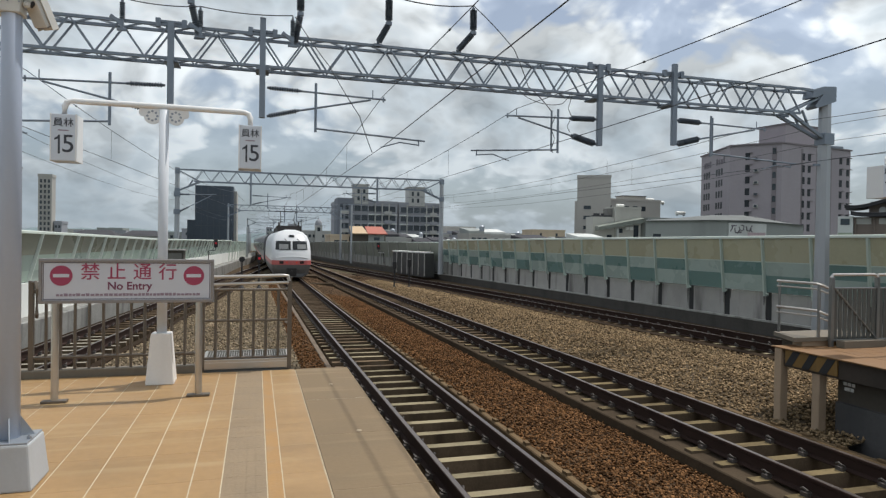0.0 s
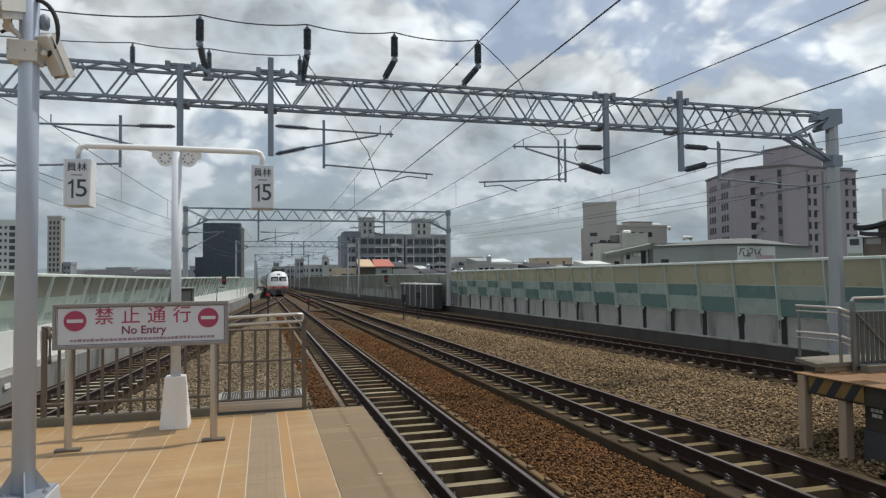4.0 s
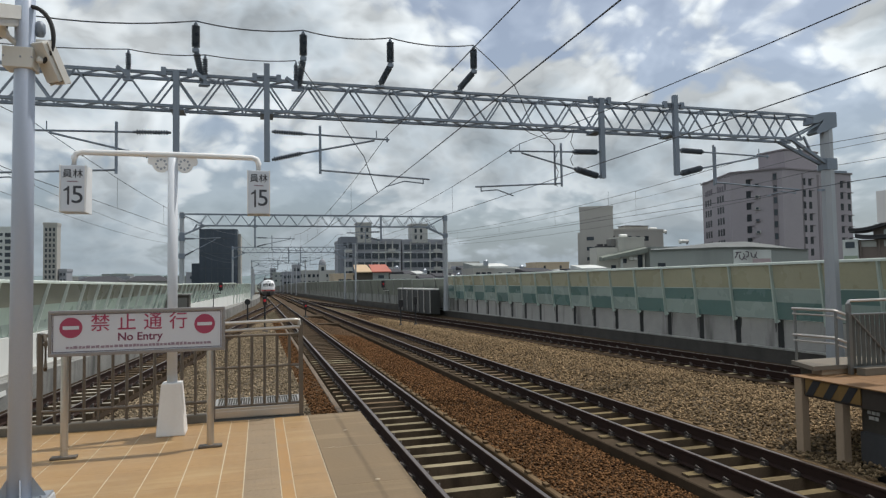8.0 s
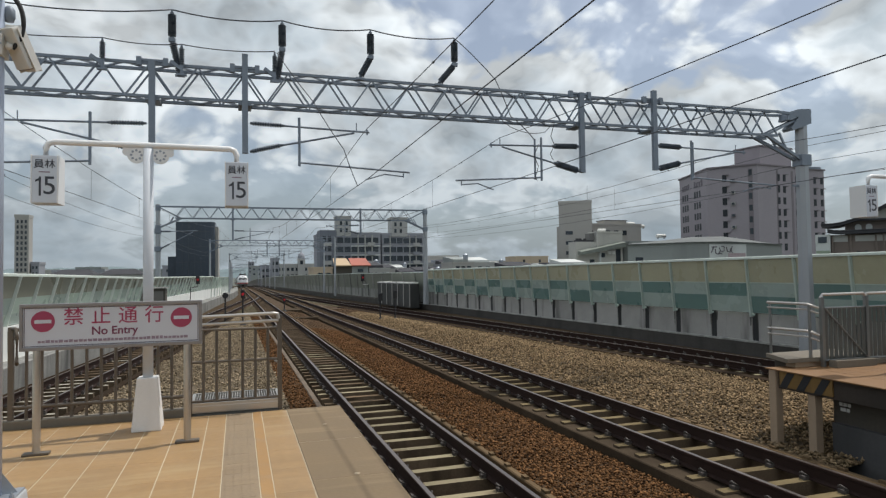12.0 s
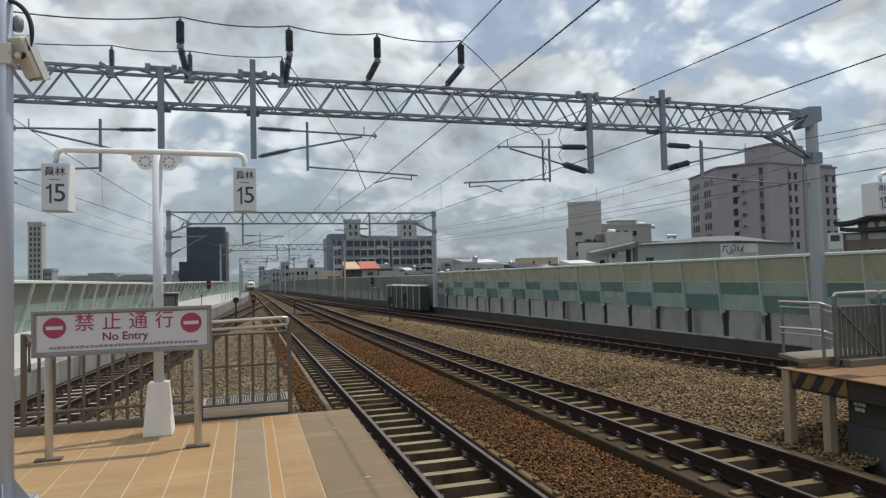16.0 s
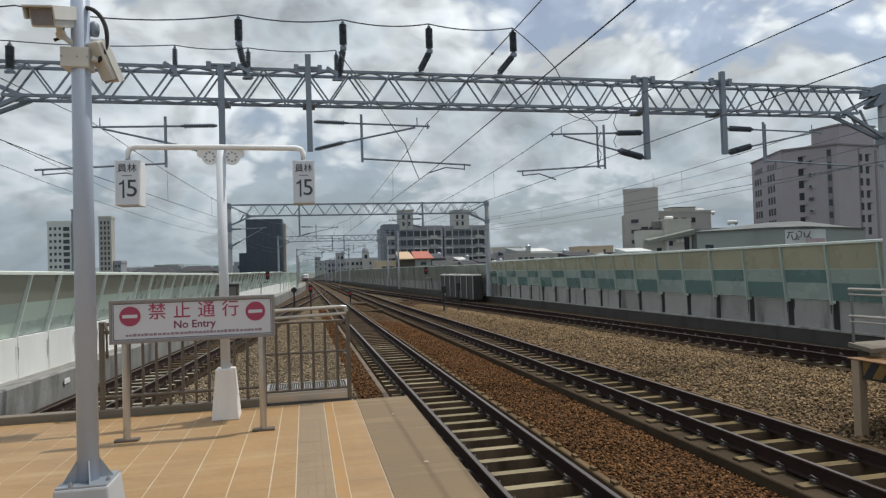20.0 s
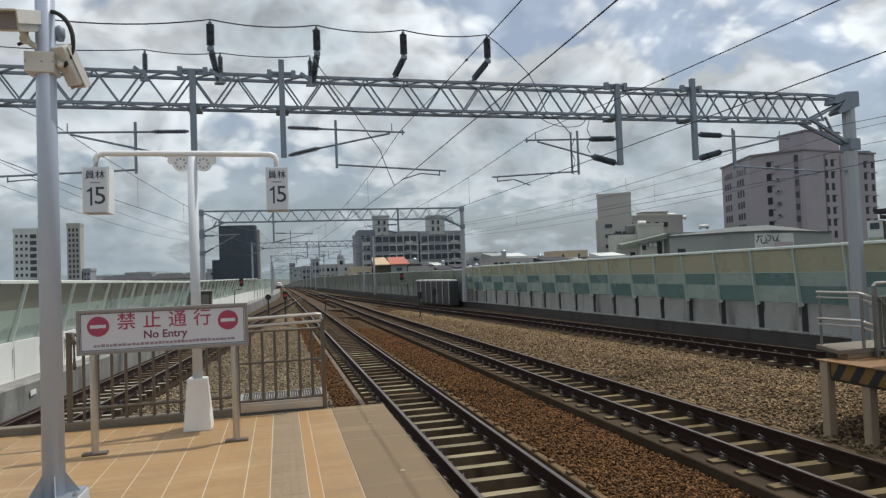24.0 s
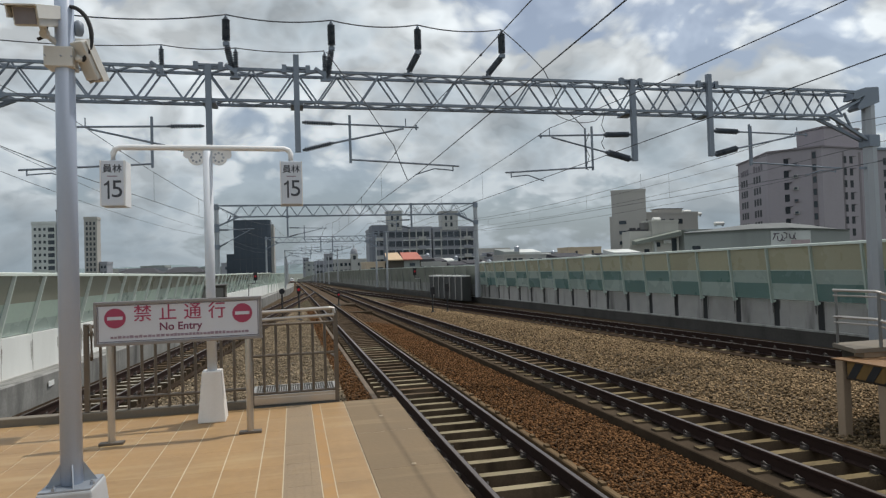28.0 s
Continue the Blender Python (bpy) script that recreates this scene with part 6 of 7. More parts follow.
wb = house("white_house", 74.6, 81.0, 118, 122, 9.7, M_cream_r, "cream rendered house with a slanting grey-green awning", front=[(0.4, 2.2, 1, 2, 1.1, 1.0, 5.0, 2.4)], parapet=0.3)
heater_tank(wb, 1.4, 2.0, 20.7)
low = part("side_wing", box(B(), -5.2, -0.01, 0.4, 3.6, 0, 18.7), M_cream_r, wb)
part("roof_clutter", box(B(), -5.0, -0.6, 0.6, 1.6, 18.7, 19.05), M_troof, low)
part("roof_hatch", box(B(), -1.3, -0.2, 1.0, 3.0, 18.703, 20.6), M_conc, low)
for x in (-4.2, -3.4, -2.3):
    part("roof_pipe", box(B(), x, x + 0.5, 1.7, 2.2, 18.703, 19.5), M_troof, low)
awn = B()
vs = [awn.verts.new((x, y, z)) for x, z0, z1 in ((-4.9, 15.7, 16.4), (6.2, 17.5, 18.5)) for y, z in ((-1.6, z0), (-1.6, z1), (-0.02, z1 + 0.3), (-0.02, z0))]
for q in ((0, 1, 2, 3), (7, 6, 5, 4), (0, 4, 5, 1), (1, 5, 6, 2), (2, 6, 7, 3), (3, 7, 4, 0)):
    awn.faces.new([vs[i] for i in q])
part("awning", awn, mat("faded_green_awning", (0.20, 0.22, 0.19), 0.8, 0, 0.1, 1, 8, 0.05, stain=0.4), wb, "slanting faded grey-green awning")
part("pillar", box(B(), 0.2, 0.7, -0.4, -0.02, 0, 16.4), M_white_r, wb)
part("door", box(B(), 4.6, 5.8, -0.08, -0.02, 13.4, 17.0), M_glass, wb)
for x in (2.4, 3.4):
    part("air_conditioner", box(B(), x, x + 0.8, -0.5, -0.02, 15.9, 16.6, 0.03), M_lid, wb)
part("window", box(B(), -1.8, -0.6, 0.34, 0.39, 13.2, 14.8), M_glass, wb)
wc = house("white_house", 81.4, 91.0, 116, 120, 7.6, M_ware, "low grey-green house behind the barrier", front=[(1, 8, 3, 2, 1.1, 1.3, 2.2, 3)], parapet=0.15)
part("lean_to", box(B(), 0.6, 4.0, -0.5, -0.02, 16.6, 18.3), M_white_r, wc)
heater_tank(wc, 8.6, 2.0, 19.4, 2.4)
heater_tank(a2, 16.2, 1.0, 22.9, 2.2)
heater_tank(a2, 14.6, 3.0, 23.7, 2.2)
# warehouse with shallow curved roof
wh = thing("warehouse", pose(50.5, 70, -11), "grey-green warehouse with a shallow curved roof and a painted sign", "warehouse", "town buildings")
crown = ((0, 16.3), (5, 16.75), (11, 17.35), (17, 17.5), (22, 17.0), (27, 16.3))


def eave(z):
    return 16.0 + (z - 16.3) * 0.35


bm = B()
ring = [[bm.verts.new((x + sh, y, z)) for x, z in [(0, 0)] + [(x, eave(z) - 0.08) for x, z in crown] + [(27, 0)]] for y, sh in ((0, 0), (11, 7.4))]
bm.faces.new(ring[0])
bm.faces.new(ring[1][::-1])
for k in range(8):
    bm.faces.new((ring[0][k], ring[1][k], ring[1][(k + 1) % 8], ring[0][(k + 1) % 8]))
part("hall", bm, M_ware, wh)
bm = B()
ring = [[bm.verts.new((x + sh, y, (eave(z) if d else z) - e)) for x, z in crown] for e in (0, 0.1) for y, sh, d in ((-0.4, -0.3, 1.3), (5.5, 3.7, 0), (11.4, 7.7, 1.3))]
for r0, r1, flip in ((0, 1, 0), (1, 2, 0), (3, 4, 1), (4, 5, 1), (0, 3, 1), (2, 5, 0)):
    for k in range(5):
        q = (ring[r0][k], ring[r0][k + 1], ring[r1][k + 1], ring[r1][k])
        bm.faces.new(q[::-1] if flip else q)
for k in (0, 5):
    for i in (0, 1):
        bm.faces.new((ring[i][k], ring[i + 1][k], ring[i + 4][k], ring[i + 3][k]))
part("roof", bm, M_warel, wh, "pale sheet metal roof")
part("sign_panel", box(B(), 13.6, 20.2, -0.12, -0.02, 13.4, 16.0), M_white_r, wh, "white painted sign panel")
sg = B()
for x, z, pts in ((14.0, 15.6, ((0, 0), (0.9, 0.05))), (14.3, 15.7, ((0, 0), (-0.15, -0.5), (-0.45, -0.9))), (14.6, 15.3, ((0, 0), (0.1, -0.6), (0.5, -0.75))), (15.3, 15.5, ((0, 0), (0.25, -0.4), (-0.1, -0.8))), (15.7, 15.75, ((0, 0), (0.5, -0.1), (0.45, -0.7), (0.0, -0.85))), (16.6, 15.6, ((0, 0), (0.15, -0.6), (0.6, -0.75), (0.75, -0.2))), (17.6, 15.7, ((0, 0), (-0.2, -0.7), (0.1, -0.95))), (15.0, 14.6, ((0, 0), (0.4, 0.12), (0.8, 0)))):
    tube(sg, [(x + a_, -0.15, z + b_) for a_, b_ in pts], 0.08, 5)
part("painted_stroke", sg, M_ink, wh, "dark brush strokes")
part("painted_band", box(B(), 16.9, 20.0, -0.16, -0.122, 13.5, 14.7), mat("faded_pink_paint", (0.42, 0.33, 0.34), 0.8), wh)
part("window", box(B(), 1.2, 2.4, -0.06, 0.02, 12.6, 14.2), M_glass, wh)
# apartment complex
for x0, x1, tw in ((17.9, 32.6, (21.8, 25.2)), (33.4, 44.4, (35.9, 40.0))):
    ap = house("apartment_block", x0, x1, 150 if x0 < 20 else 152, 165, 11.0, M_apt, "grey apartment block with balconies and stair tower", front=[(0.4, x1 - x0 - 0.4, 8 if x0 < 20 else 6, 5, 1.5, 1.35, 1.45, 2.25)])
    if x0 < 20:
        part("side_wing", box(B(), -0.2, 3.6, -0.5, 6, 0, 23.0), M_apt_d, ap, "slate grey wing")
        for j in range(5):
            for dx in (0.4, 1.7):
                part("wing_window", box(B(), dx, dx + 0.75, -0.58, -0.51, 20.2 - 2.25 * j, 21.5 - 2.25 * j), M_glass, ap)
    for i in range(1, 8 if x0 < 20 else 6):
        u = 0.4 + (x1 - x0 - 0.8) * i / (8 if x0 < 20 else 6)
        if not tw[0] - x0 - 0.4 < u < tw[1] - x0 + 0.4 and (u > 3.9 or x0 > 20):
            part("pilaster", box(B(), u - 0.14, u + 0.14, -0.3, -0.02, 0, 21.9), M_pale, ap)
    part("stair_tower", box(B(), tw[0] - x0, tw[1] - x0, -0.3, 4, 21.6, 26.2), M_pale, ap)
    part("tower_top", box(B(), tw[0] - x0 - 0.25, tw[1] - x0 + 0.25, -0.5, 4.2, 26.2, 26.5), M_pale, ap)
    for k in range(2):
        for dx in (0.7, 2.1):
            part("tower_window", box(B(), tw[0] - x0 + dx, tw[0] - x0 + dx + 0.55, -0.38, -0.305, 24.2 - 1.7 * k, 25.2 - 1.7 * k), M_glass, ap)
    for j in range(6):
        part("floor_band", box(B(), 0.05, tw[0] - x0 - 0.1, -0.28, -0.02, 19.0 - 2.25 * j, 19.3 - 2.25 * j), M_white_r, ap)
        part("floor_band", box(B(), tw[1] - x0 + 0.1, x1 - x0 - 0.05, -0.28, -0.02, 19.0 - 2.25 * j, 19.3 - 2.25 * j), M_white_r, ap)
    for j in range(5):
        for i in range(3):
            u = 1.6 + (x1 - x0 - 3) * i / 2.2
            if tw[0] - x0 - 1 < u < tw[1] - x0 + 1:
                continue
            bl = B()
            box(bl, u - 0.9, u + 0.9, -0.9, -0.02, 19.1 - 2.25 * j, 19.25 - 2.25 * j)
            box(bl, u - 0.9, u + 0.9, -0.9, -0.8, 19.25 - 2.25 * j, 20.0 - 2.25 * j)
            part("balcony", bl, M_apt if (i + j) % 2 else M_pale, ap)
# shed with a two-coloured roof, and an ochre house beside it
sh = thing("roof_shed", pose(13.3, 95, -11), "dark shed with a tan and red sheet metal roof", "shed", "town buildings")
part("wall", box(B(), 0.1, 5.7, 0.3, 5, 0, 13.7), M_conc_dark, sh)
for nm, a, b, mt in (("tan_roof", 0, 2.7, M_tanroof), ("red_roof", 2.72, 5.9, M_redroof)):
    f = B()
    vs = [f.verts.new(p) for p in ((a, -0.3, 13.65), (b, -0.3, 13.65), (b - 0.35, 3, 14.85), (a + 0.2 if a == 0 else a, 3, 14.85), (a, -0.3, 13.8), (b, -0.3, 13.8), (b - 0.35, 3, 15.0), (a + 0.2 if a == 0 else a, 3, 15.0))]
    for q in ((0, 3, 2, 1), (4, 5, 6, 7), (0, 1, 5, 4), (1, 2, 6, 5), (2, 3, 7, 6), (3, 0, 4, 7)):
        f.faces.new([vs[i] for i in q])
    part(nm, f, mt, sh)
part("side_panel", box(B(), 2.9, 5.5, 0.2, 0.29, 12.2, 13.6), M_ware, sh)
part("window", box(B(), 3.8, 4.7, 0.1, 0.19, 12.7, 13.2), M_glass, sh)
house("ochre_house", 10.2, 13.2, 96, 104, 2.4, M_yel, "small tan house behind the wall", front=[(0.4, 2.9, 2, 2, 0.8, 0.9, 1.2, 2.6)], parapet=0.2)
# dark glass office
dg = thing("glass_office", pose(-11.25, 110, -10.82), "dark glass office tower with rounded corner", "office", "town buildings")
bm = B()
pl = [(0, 0), (5.4, 0)] + [(5.4 + 0.9 * math.sin(a * 0.26), 0.9 - 0.9 * math.cos(a * 0.26)) for a in range(1, 6)] + [(6.3, 0.9), (6.3, 9), (0, 9)]
lo = [bm.verts.new((x, y, 0)) for x, y in pl]
hi = [bm.verts.new((x, y, 21.5)) for x, y in pl]
bm.faces.new(lo[::-1])
bm.faces.new(hi)
for k in range(len(pl)):
    bm.faces.new((lo[k], lo[(k + 1) % len(pl)], hi[(k + 1) % len(pl)], hi[k]))
part("curtain_wall", bm, M_dglass, dg)
part("side_fin", box(B(), 5.9, 6.75, 2.0, 10, 0, 20.8), M_beige, dg)
part("low_wing", box(B(), -1.3, -0.02, 0.8, 7, 0, 15.6), M_dglass, dg)
gl = B()
for k in range(8):
    box(gl, 0.0, 5.4, -0.03, 0.0, 1.6 + 2.6 * k, 1.66 + 2.6 * k)
for k in range(1, 5):
    box(gl, 1.0 * k, 1.0 * k + 0.04, -0.03, 0.0, 0, 21.4)
part("mullions", gl, mat("dark_mullion", (0.05, 0.055, 0.06), 0.4, 0.4), dg)
# towers to the left
house("tower_block", -60.3, -55.3, 160, 163, 14.3, M_white_r, "slim pale residential tower with small windows and dark balconies", front=[(0.2, 3.2, 3, 12, 0.5, 0.65, 1.3, 1.5), (3.3, 4.9, 1, 12, 1.35, 0.95, 1.4, 1.5)])
house("tower_block", -55.25, -53.6, 160.5, 164, 17.3, M_apt, "dark grey stair tower behind a residential block", parapet=0.3)
house("tower_block", -49.2, -46.4, 160, 163, 15.3, M_beige, "slim beige residential tower with narrow windows", front=[(0.2, 2.6, 3, 15, 0.42, 0.75, 1.1, 1.22)])
house("low_block", -46.2, -44.6, 161, 166, 4.6, M_apt, "small grey block beside a tower", front=[(0.1, 1.5, 2, 2, 0.4, 0.6, 0.8, 1.4)])
for x0, x1 in ((-40.5, -31.0), (-30.5, -21.5)):
    t = thing("hip_roof_hall", pose(x0, 150, -11), "low hall with a dark hipped roof", "hall", "town buildings")
    w = x1 - x0
    part("wall", box(B(), 0.4, w - 0.4, 0.4, 9, 0, 12.9), M_pale, t)
    f = B()
    vs = [f.verts.new(p) for p in ((0, 0, 12.9), (w, 0, 12.9), (w, 9.4, 12.9), (0, 9.4, 12.9), (w * 0.22, 4.5, 14.2), (w * 0.78, 4.5, 14.2))]
    for q in ((0, 1, 5, 4), (1, 2, 5), (2, 3, 4, 5), (3, 0, 4), (3, 2, 1, 0)):
        f.faces.new([vs[i] for i in q])
    part("roof", f, M_troof, t)


def temple():
    """Seen across its front; x along the front, z up from the street."""
    t = thing("temple", pose(76.2, 52.1, -11, 0, 0, -51), "brown temple with sweeping dark upturned roofs and pale gables", "temple", "town buildings")
    Z = TEMPLE_Z + 11
    part("wall", box(B(), -6.2, 2.4, 0, 6, 0, Z + 2.5), M_temple, t)
    part("upper_hall", box(B(), -4.6, 2.0, 0.9, 5.2, Z + 2.5, Z + 4.3), M_temple, t)
    for x0, x1 in ((-5.9, -4.3), (-3.5, 0.5)):
        part("frieze", box(B(), x0, x1, -0.12, -0.003, Z + 1.6, Z + 2.35), M_pale, t, "pale panelled frieze")
    for x in (-3.15, -1.98):
        arch = B()
        pts = [(-0.36, 0.0), (0.36, 0.0)] + [(0.36 * math.cos(a), 0.62 + 0.36 * math.sin(a)) for a in np.linspace(0, math.pi, 9)]
        fr, bk = [[arch.verts.new((x + u, yy, Z + 2.86 + w)) for u, w in pts] for yy in (0.72, 0.88)]
        arch.faces.new(fr)
        arch.faces.new(bk[::-1])
        for i in range(len(pts)):
            arch.faces.new((fr[i], bk[i], bk[(i + 1) % len(pts)], fr[(i + 1) % len(pts)]))
        part("arched_window", arch, M_white_r, t, "white round-headed window")
    for x in (-6.0, -4.0, -1.3, -0.5, 0.7, 1.5, 2.2):
        part("column", tube(B(), [(x, -0.3, Z - 3), (x, -0.3, Z + 2.5)], 0.10, 8), M_temple, t)
    for x in (-3.4, -2.5, 0.0, 0.45, 1.0, 1.8):
        part("window", box(B(), x, x + 0.32, -0.06, -0.004, Z - 0.1, Z + 0.4), M_glass, t)
    for x, w, z in ((0.55, 0.4, 1.7), (1.2, 0.35, 2.0), (1.5, 0.3, 1.5), (2.5, 0.5, 1.9), (3.2, 0.5, 1.6)):
        part("carved_panel", box(B(), x, x + w, -0.16, -0.005, Z + z, Z + z + 0.5), M_redroof, t, "red carved panel")

    def curl(x0, xm, x1, z0, zm, z1, y0, y1, thick=0.26, sag=1.7, tip=0.35):
        """A thin tiled roof whose slopes sag from a ridge at xm and curl up at both eaves."""
        f, rings, n = B(), [], 28
        line = []
        for k in range(n + 1):
            x = x0 + (x1 - x0) * k / n
            a, z = ((xm - x) / max(0.01, xm - x0), z0) if x < xm else ((x - xm) / max(0.01, x1 - xm), z1)
            a = min(1.0, max(0.0, a))
            line.append((x, z - tip + (zm - z + tip) * (1 - a) ** sag + tip * a ** 5))
        for x, z in line:
            rings.append([f.verts.new(p) for p in ((x, y0, z), (x, y1, z), (x, y1, z - thick), (x, y0, z - thick))])
        for p, q in zip(rings, rings[1:]):
            for k in range(4):
                f.faces.new((p[k], p[(k + 1) % 4], q[(k + 1) % 4], q[k]))
        f.faces.new(rings[0][::-1])
        f.faces.new(rings[-1])
        r = part("roof", f, M_troof, t, "dark upswept tiled roof")
        for yy in (y0, y1):
            part("verge", tube(B(), [(x, yy, z + 0.06) for x, z in line], 0.10, 6), M_troof, r)
        return line

    def under(line, xa, xb, zf, y0, y1, material, label):
        """A gable wall that fills the space below a curled roof."""
        g = B()
        top = [(x, z - 0.3) for x, z in line if xa <= x <= xb and z - 0.3 > zf + 0.02]
        pts = [(top[0][0], zf)] + top + [(top[-1][0], zf)]
        fr, bk = [[g.verts.new((x, yy, z)) for x, z in pts] for yy in (y0, y1)]
        g.faces.new(fr)
        g.faces.new(bk[::-1])
        for i in range(len(pts)):
            g.faces.new((fr[i], bk[i], bk[(i + 1) % len(pts)], fr[(i + 1) % len(pts)]))
        part("gable", g, material, t, label)

    main = curl(-7.2, 0.1, 2.7, Z + 3.95, Z + 6.2, Z + 4.2, -0.7, 5.6)
    under(main, -3.6, 1.8, Z + 4.28, 0.2, 0.5, M_pale, "pale gable under the ridge")
    part("tie_beam", box(B(), -4.4, 1.6, -0.2, 0.1, Z + 4.2, Z + 4.42), M_troof, t)
    curl(-6.5, -1.6, 1.4, Z + 3.15, Z + 2.95, Z + 3.2, -1.1, 0.85, 0.34, 1.2, 0.3)
    part("ridge_finial", lathe(B(), [(0.14, 0), (0.09, 0.2), (0.12, 0.3), (0.03, 0.55)], 8, pose(0.1, 2.4, Z + 6.1)), M_troof, t)
    part("side_pavilion", box(B(), 2.45, 4.5, 1.0, 5.0, 0, Z + 4.3), M_temple, t)
    top = curl(2.2, 3.6, 5.7, Z + 4.6, Z + 5.05, Z + 4.65, 0.4, 5.6, 0.22, 1.6, 0.3)
    under(top, 2.9, 4.5, Z + 4.3, 0.9, 5.1, M_temple, "")
    curl(1.9, 3.2, 5.4, Z + 3.5, Z + 3.6, Z + 3.55, -0.2, 0.98, 0.3, 1.3, 0.3)
    side = part("side_house", box(B(), -7.9, -6.22, -0.5, 4, 0, Z + 2.6), M_white_r, t, "pale side building")
    part("awning", box(B(), -7.8, -6.3, -1.0, -0.51, Z - 0.2, Z + 0.5), mat("pale_green_awning", (0.30, 0.36, 0.27), 0.7), side)
    part("window", box(B(), -7.6, -6.6, -0.56, -0.49, Z + 1.5, Z + 2.3), M_glass, side)
    part("gate_house", box(B(), 4.52, 5.4, -0.6, 3.0, 0, Z + 0.9), M_pale, t)
    curl(4.0, 4.6, 5.7, Z + 1.3, Z + 1.35, Z + 1.3, -0.9, 3.3, 0.3, 1.3, 0.2)


TEMPLE_Z = 3.1
temple()
gh = house("grey_house", 107, 117, 60, 66, 7.4, M_ware, "grey-green house beyond the temple", front=[(1, 9, 4, 2, 1.0, 1.1, 2.0, 3)], left=[(0.8, 5.8, 3, 2, 0.9, 1.1, 2.0, 3)], parapet=0.3)
part("aerial", tube(B(), [(1.2, 3, 18.3), (1.2, 3, 23.0)], 0.05, 5), M_galv_dark, gh)
lh = house("low_hall", 92.5, 98.5, 57, 61.5, 4.2, M_pale, "low pale hall with a dark roof beside the temple", left=[(0.6, 4.0, 2, 1, 1.0, 1.0, 1.2, 3)], parapet=0.1)
part("roof", box(B(), -0.4, 6.4, -0.4, 4.9, 15.3, 15.75), M_troof, lh)


# low skyline of small houses farther off
house("station_hall", 11.5, 26.6, 230, 240, 4.6, M_pale, "long pale building with rows of dark windows", front=[(0.5, 14.6, 9, 2, 0.9, 1.1, 1.5, 2.4)])
house("station_hall", 6.4, 11.2, 226, 236, 4.2, M_apt, "grey building with dark windows beside the line", front=[(0.3, 4.5, 4, 2, 0.8, 1.0, 1.4, 2.2)])
dt = thing("domed_tower", pose(20.5, 229, -11), "slim pale tower with a small dome", "tower", "town buildings")
part("shaft", box(B(), -1.25, 1.25, -1.2, 1.2, 0, 18.0), M_pale, dt)
part("dome", lathe(B(), [(1.3, 18.0), (1.25, 18.8), (0.9, 19.6), (0.3, 20.1), (0.05, 20.9)], 14), M_apt, dt)
part("opening", box(B(), -0.5, 0.5, -1.25, -1.15, 15.8, 17.2), M_glass, dt)
rs = random.Random(21)
for k in range(46):
    y = rs.uniform(190, 330)
    u = rs.uniform(-0.045, 0.52) if k < 38 else rs.uniform(-0.35, -0.1)
    if 0.0 < u < 0.13:
        y += 75
    x = -1.3 + u * (y + 8)
    w, d = rs.uniform(6, 15), rs.uniform(8, 14)
    # keep clear of the viaduct
    if x < XR(y) + 1.6 and x + w > XL(y + d) - 1.6:
        x = XR(y) + 1.8 if u > -0.01 else XL(y + d) - 1.8 - w
    zt = rs.uniform(0.5, 4.2) + (y - 190) * 0.012 + (2.2 if 0.28 < u < 0.42 and k % 3 == 0 else 0)
    house("town_house", x, x + w, y, y + d, zt, rs.choice((M_pale, M_apt, M_beige, M_ware, M_pale)), rs.choice(("pale flat-roofed town house", "grey town house with dark windows", "beige town house in the distance")), front=[(0.6, w - 0.6, max(2, int(w / 2.6)), 2, 1.1, 1.1, 1.6, 3.0)], parapet=rs.uniform(0.2, 0.8))
for x0, x1, y, z in ((9.5, 12, 215, 6.5), (5.2, 8.9, 425, 9.2), (60.2, 66, 190, 5.0), (93.5, 106.5, 205, 6.3)):
    house("town_house", x0, x1, y, y + 9, z, M_yel if x0 > 90 else M_apt, "taller town house standing out of the skyline", front=[(0.3, x1 - x0 - 0.3, 2, 3, 0.8, 1.0, 1.4, 2.4)], parapet=0.4)


# jumble of low roofs just behind the barrier
rj = random.Random(5)
for k in range(22):
    y = rj.uniform(98, 140)
    u = 0.17 + 0.019 * k + rj.uniform(-0.008, 0.008)
    x = -1.3 + u * (y + 8)
    w, d, zt = rj.uniform(3.5, 7.5), rj.uniform(5, 8), rj.uniform(0.9, 3.2)
    hs = house("low_house", x, x + w, y, y + d, zt, rj.choice((M_pale, M_beige, M_apt, M_white_r)), rj.choice(("low pale house with a lean-to roof", "low town house with rooftop sheds", "small rendered house with a sheet roof")), front=[(0.4, w - 0.4, 3, 1, 0.8, 0.9, 1.1, 2.4)], parapet=rj.uniform(0.1, 0.4))
    roof = rj.choice((M_troof, M_white_r, M_troof, M_ware))
    f = B()
    a, b, h = rj.uniform(0.2, 0.8), w - rj.uniform(0.2, 1.2), zt + 11.0
    vs = [f.verts.new(p) for p in ((a, 0.4, h), (b, 0.4, h), (b, d - 0.4, h), (a, d - 0.4, h), (a, 0.4, h + 0.6), (b, 0.4, h + 0.6), (b, d - 0.4, h + 1.3), (a, d - 0.4, h + 1.3))]
    for q in ((3, 2, 1, 0), (4, 5, 6, 7), (0, 1, 5, 4), (1, 2, 6, 5), (2, 3, 7, 6), (3, 0, 4, 7)):
        f.faces.new([vs[i] for i in q])
    part("lean_to_roof", f, roof, hs)
    if k % 3 == 0:
        part("water_tank", lathe(B(), [(0.5, 0), (0.5, 0.9), (0.15, 1.15)], 10, pose(w * 0.7, 1.0, h + 0.55)), M_galv, hs)


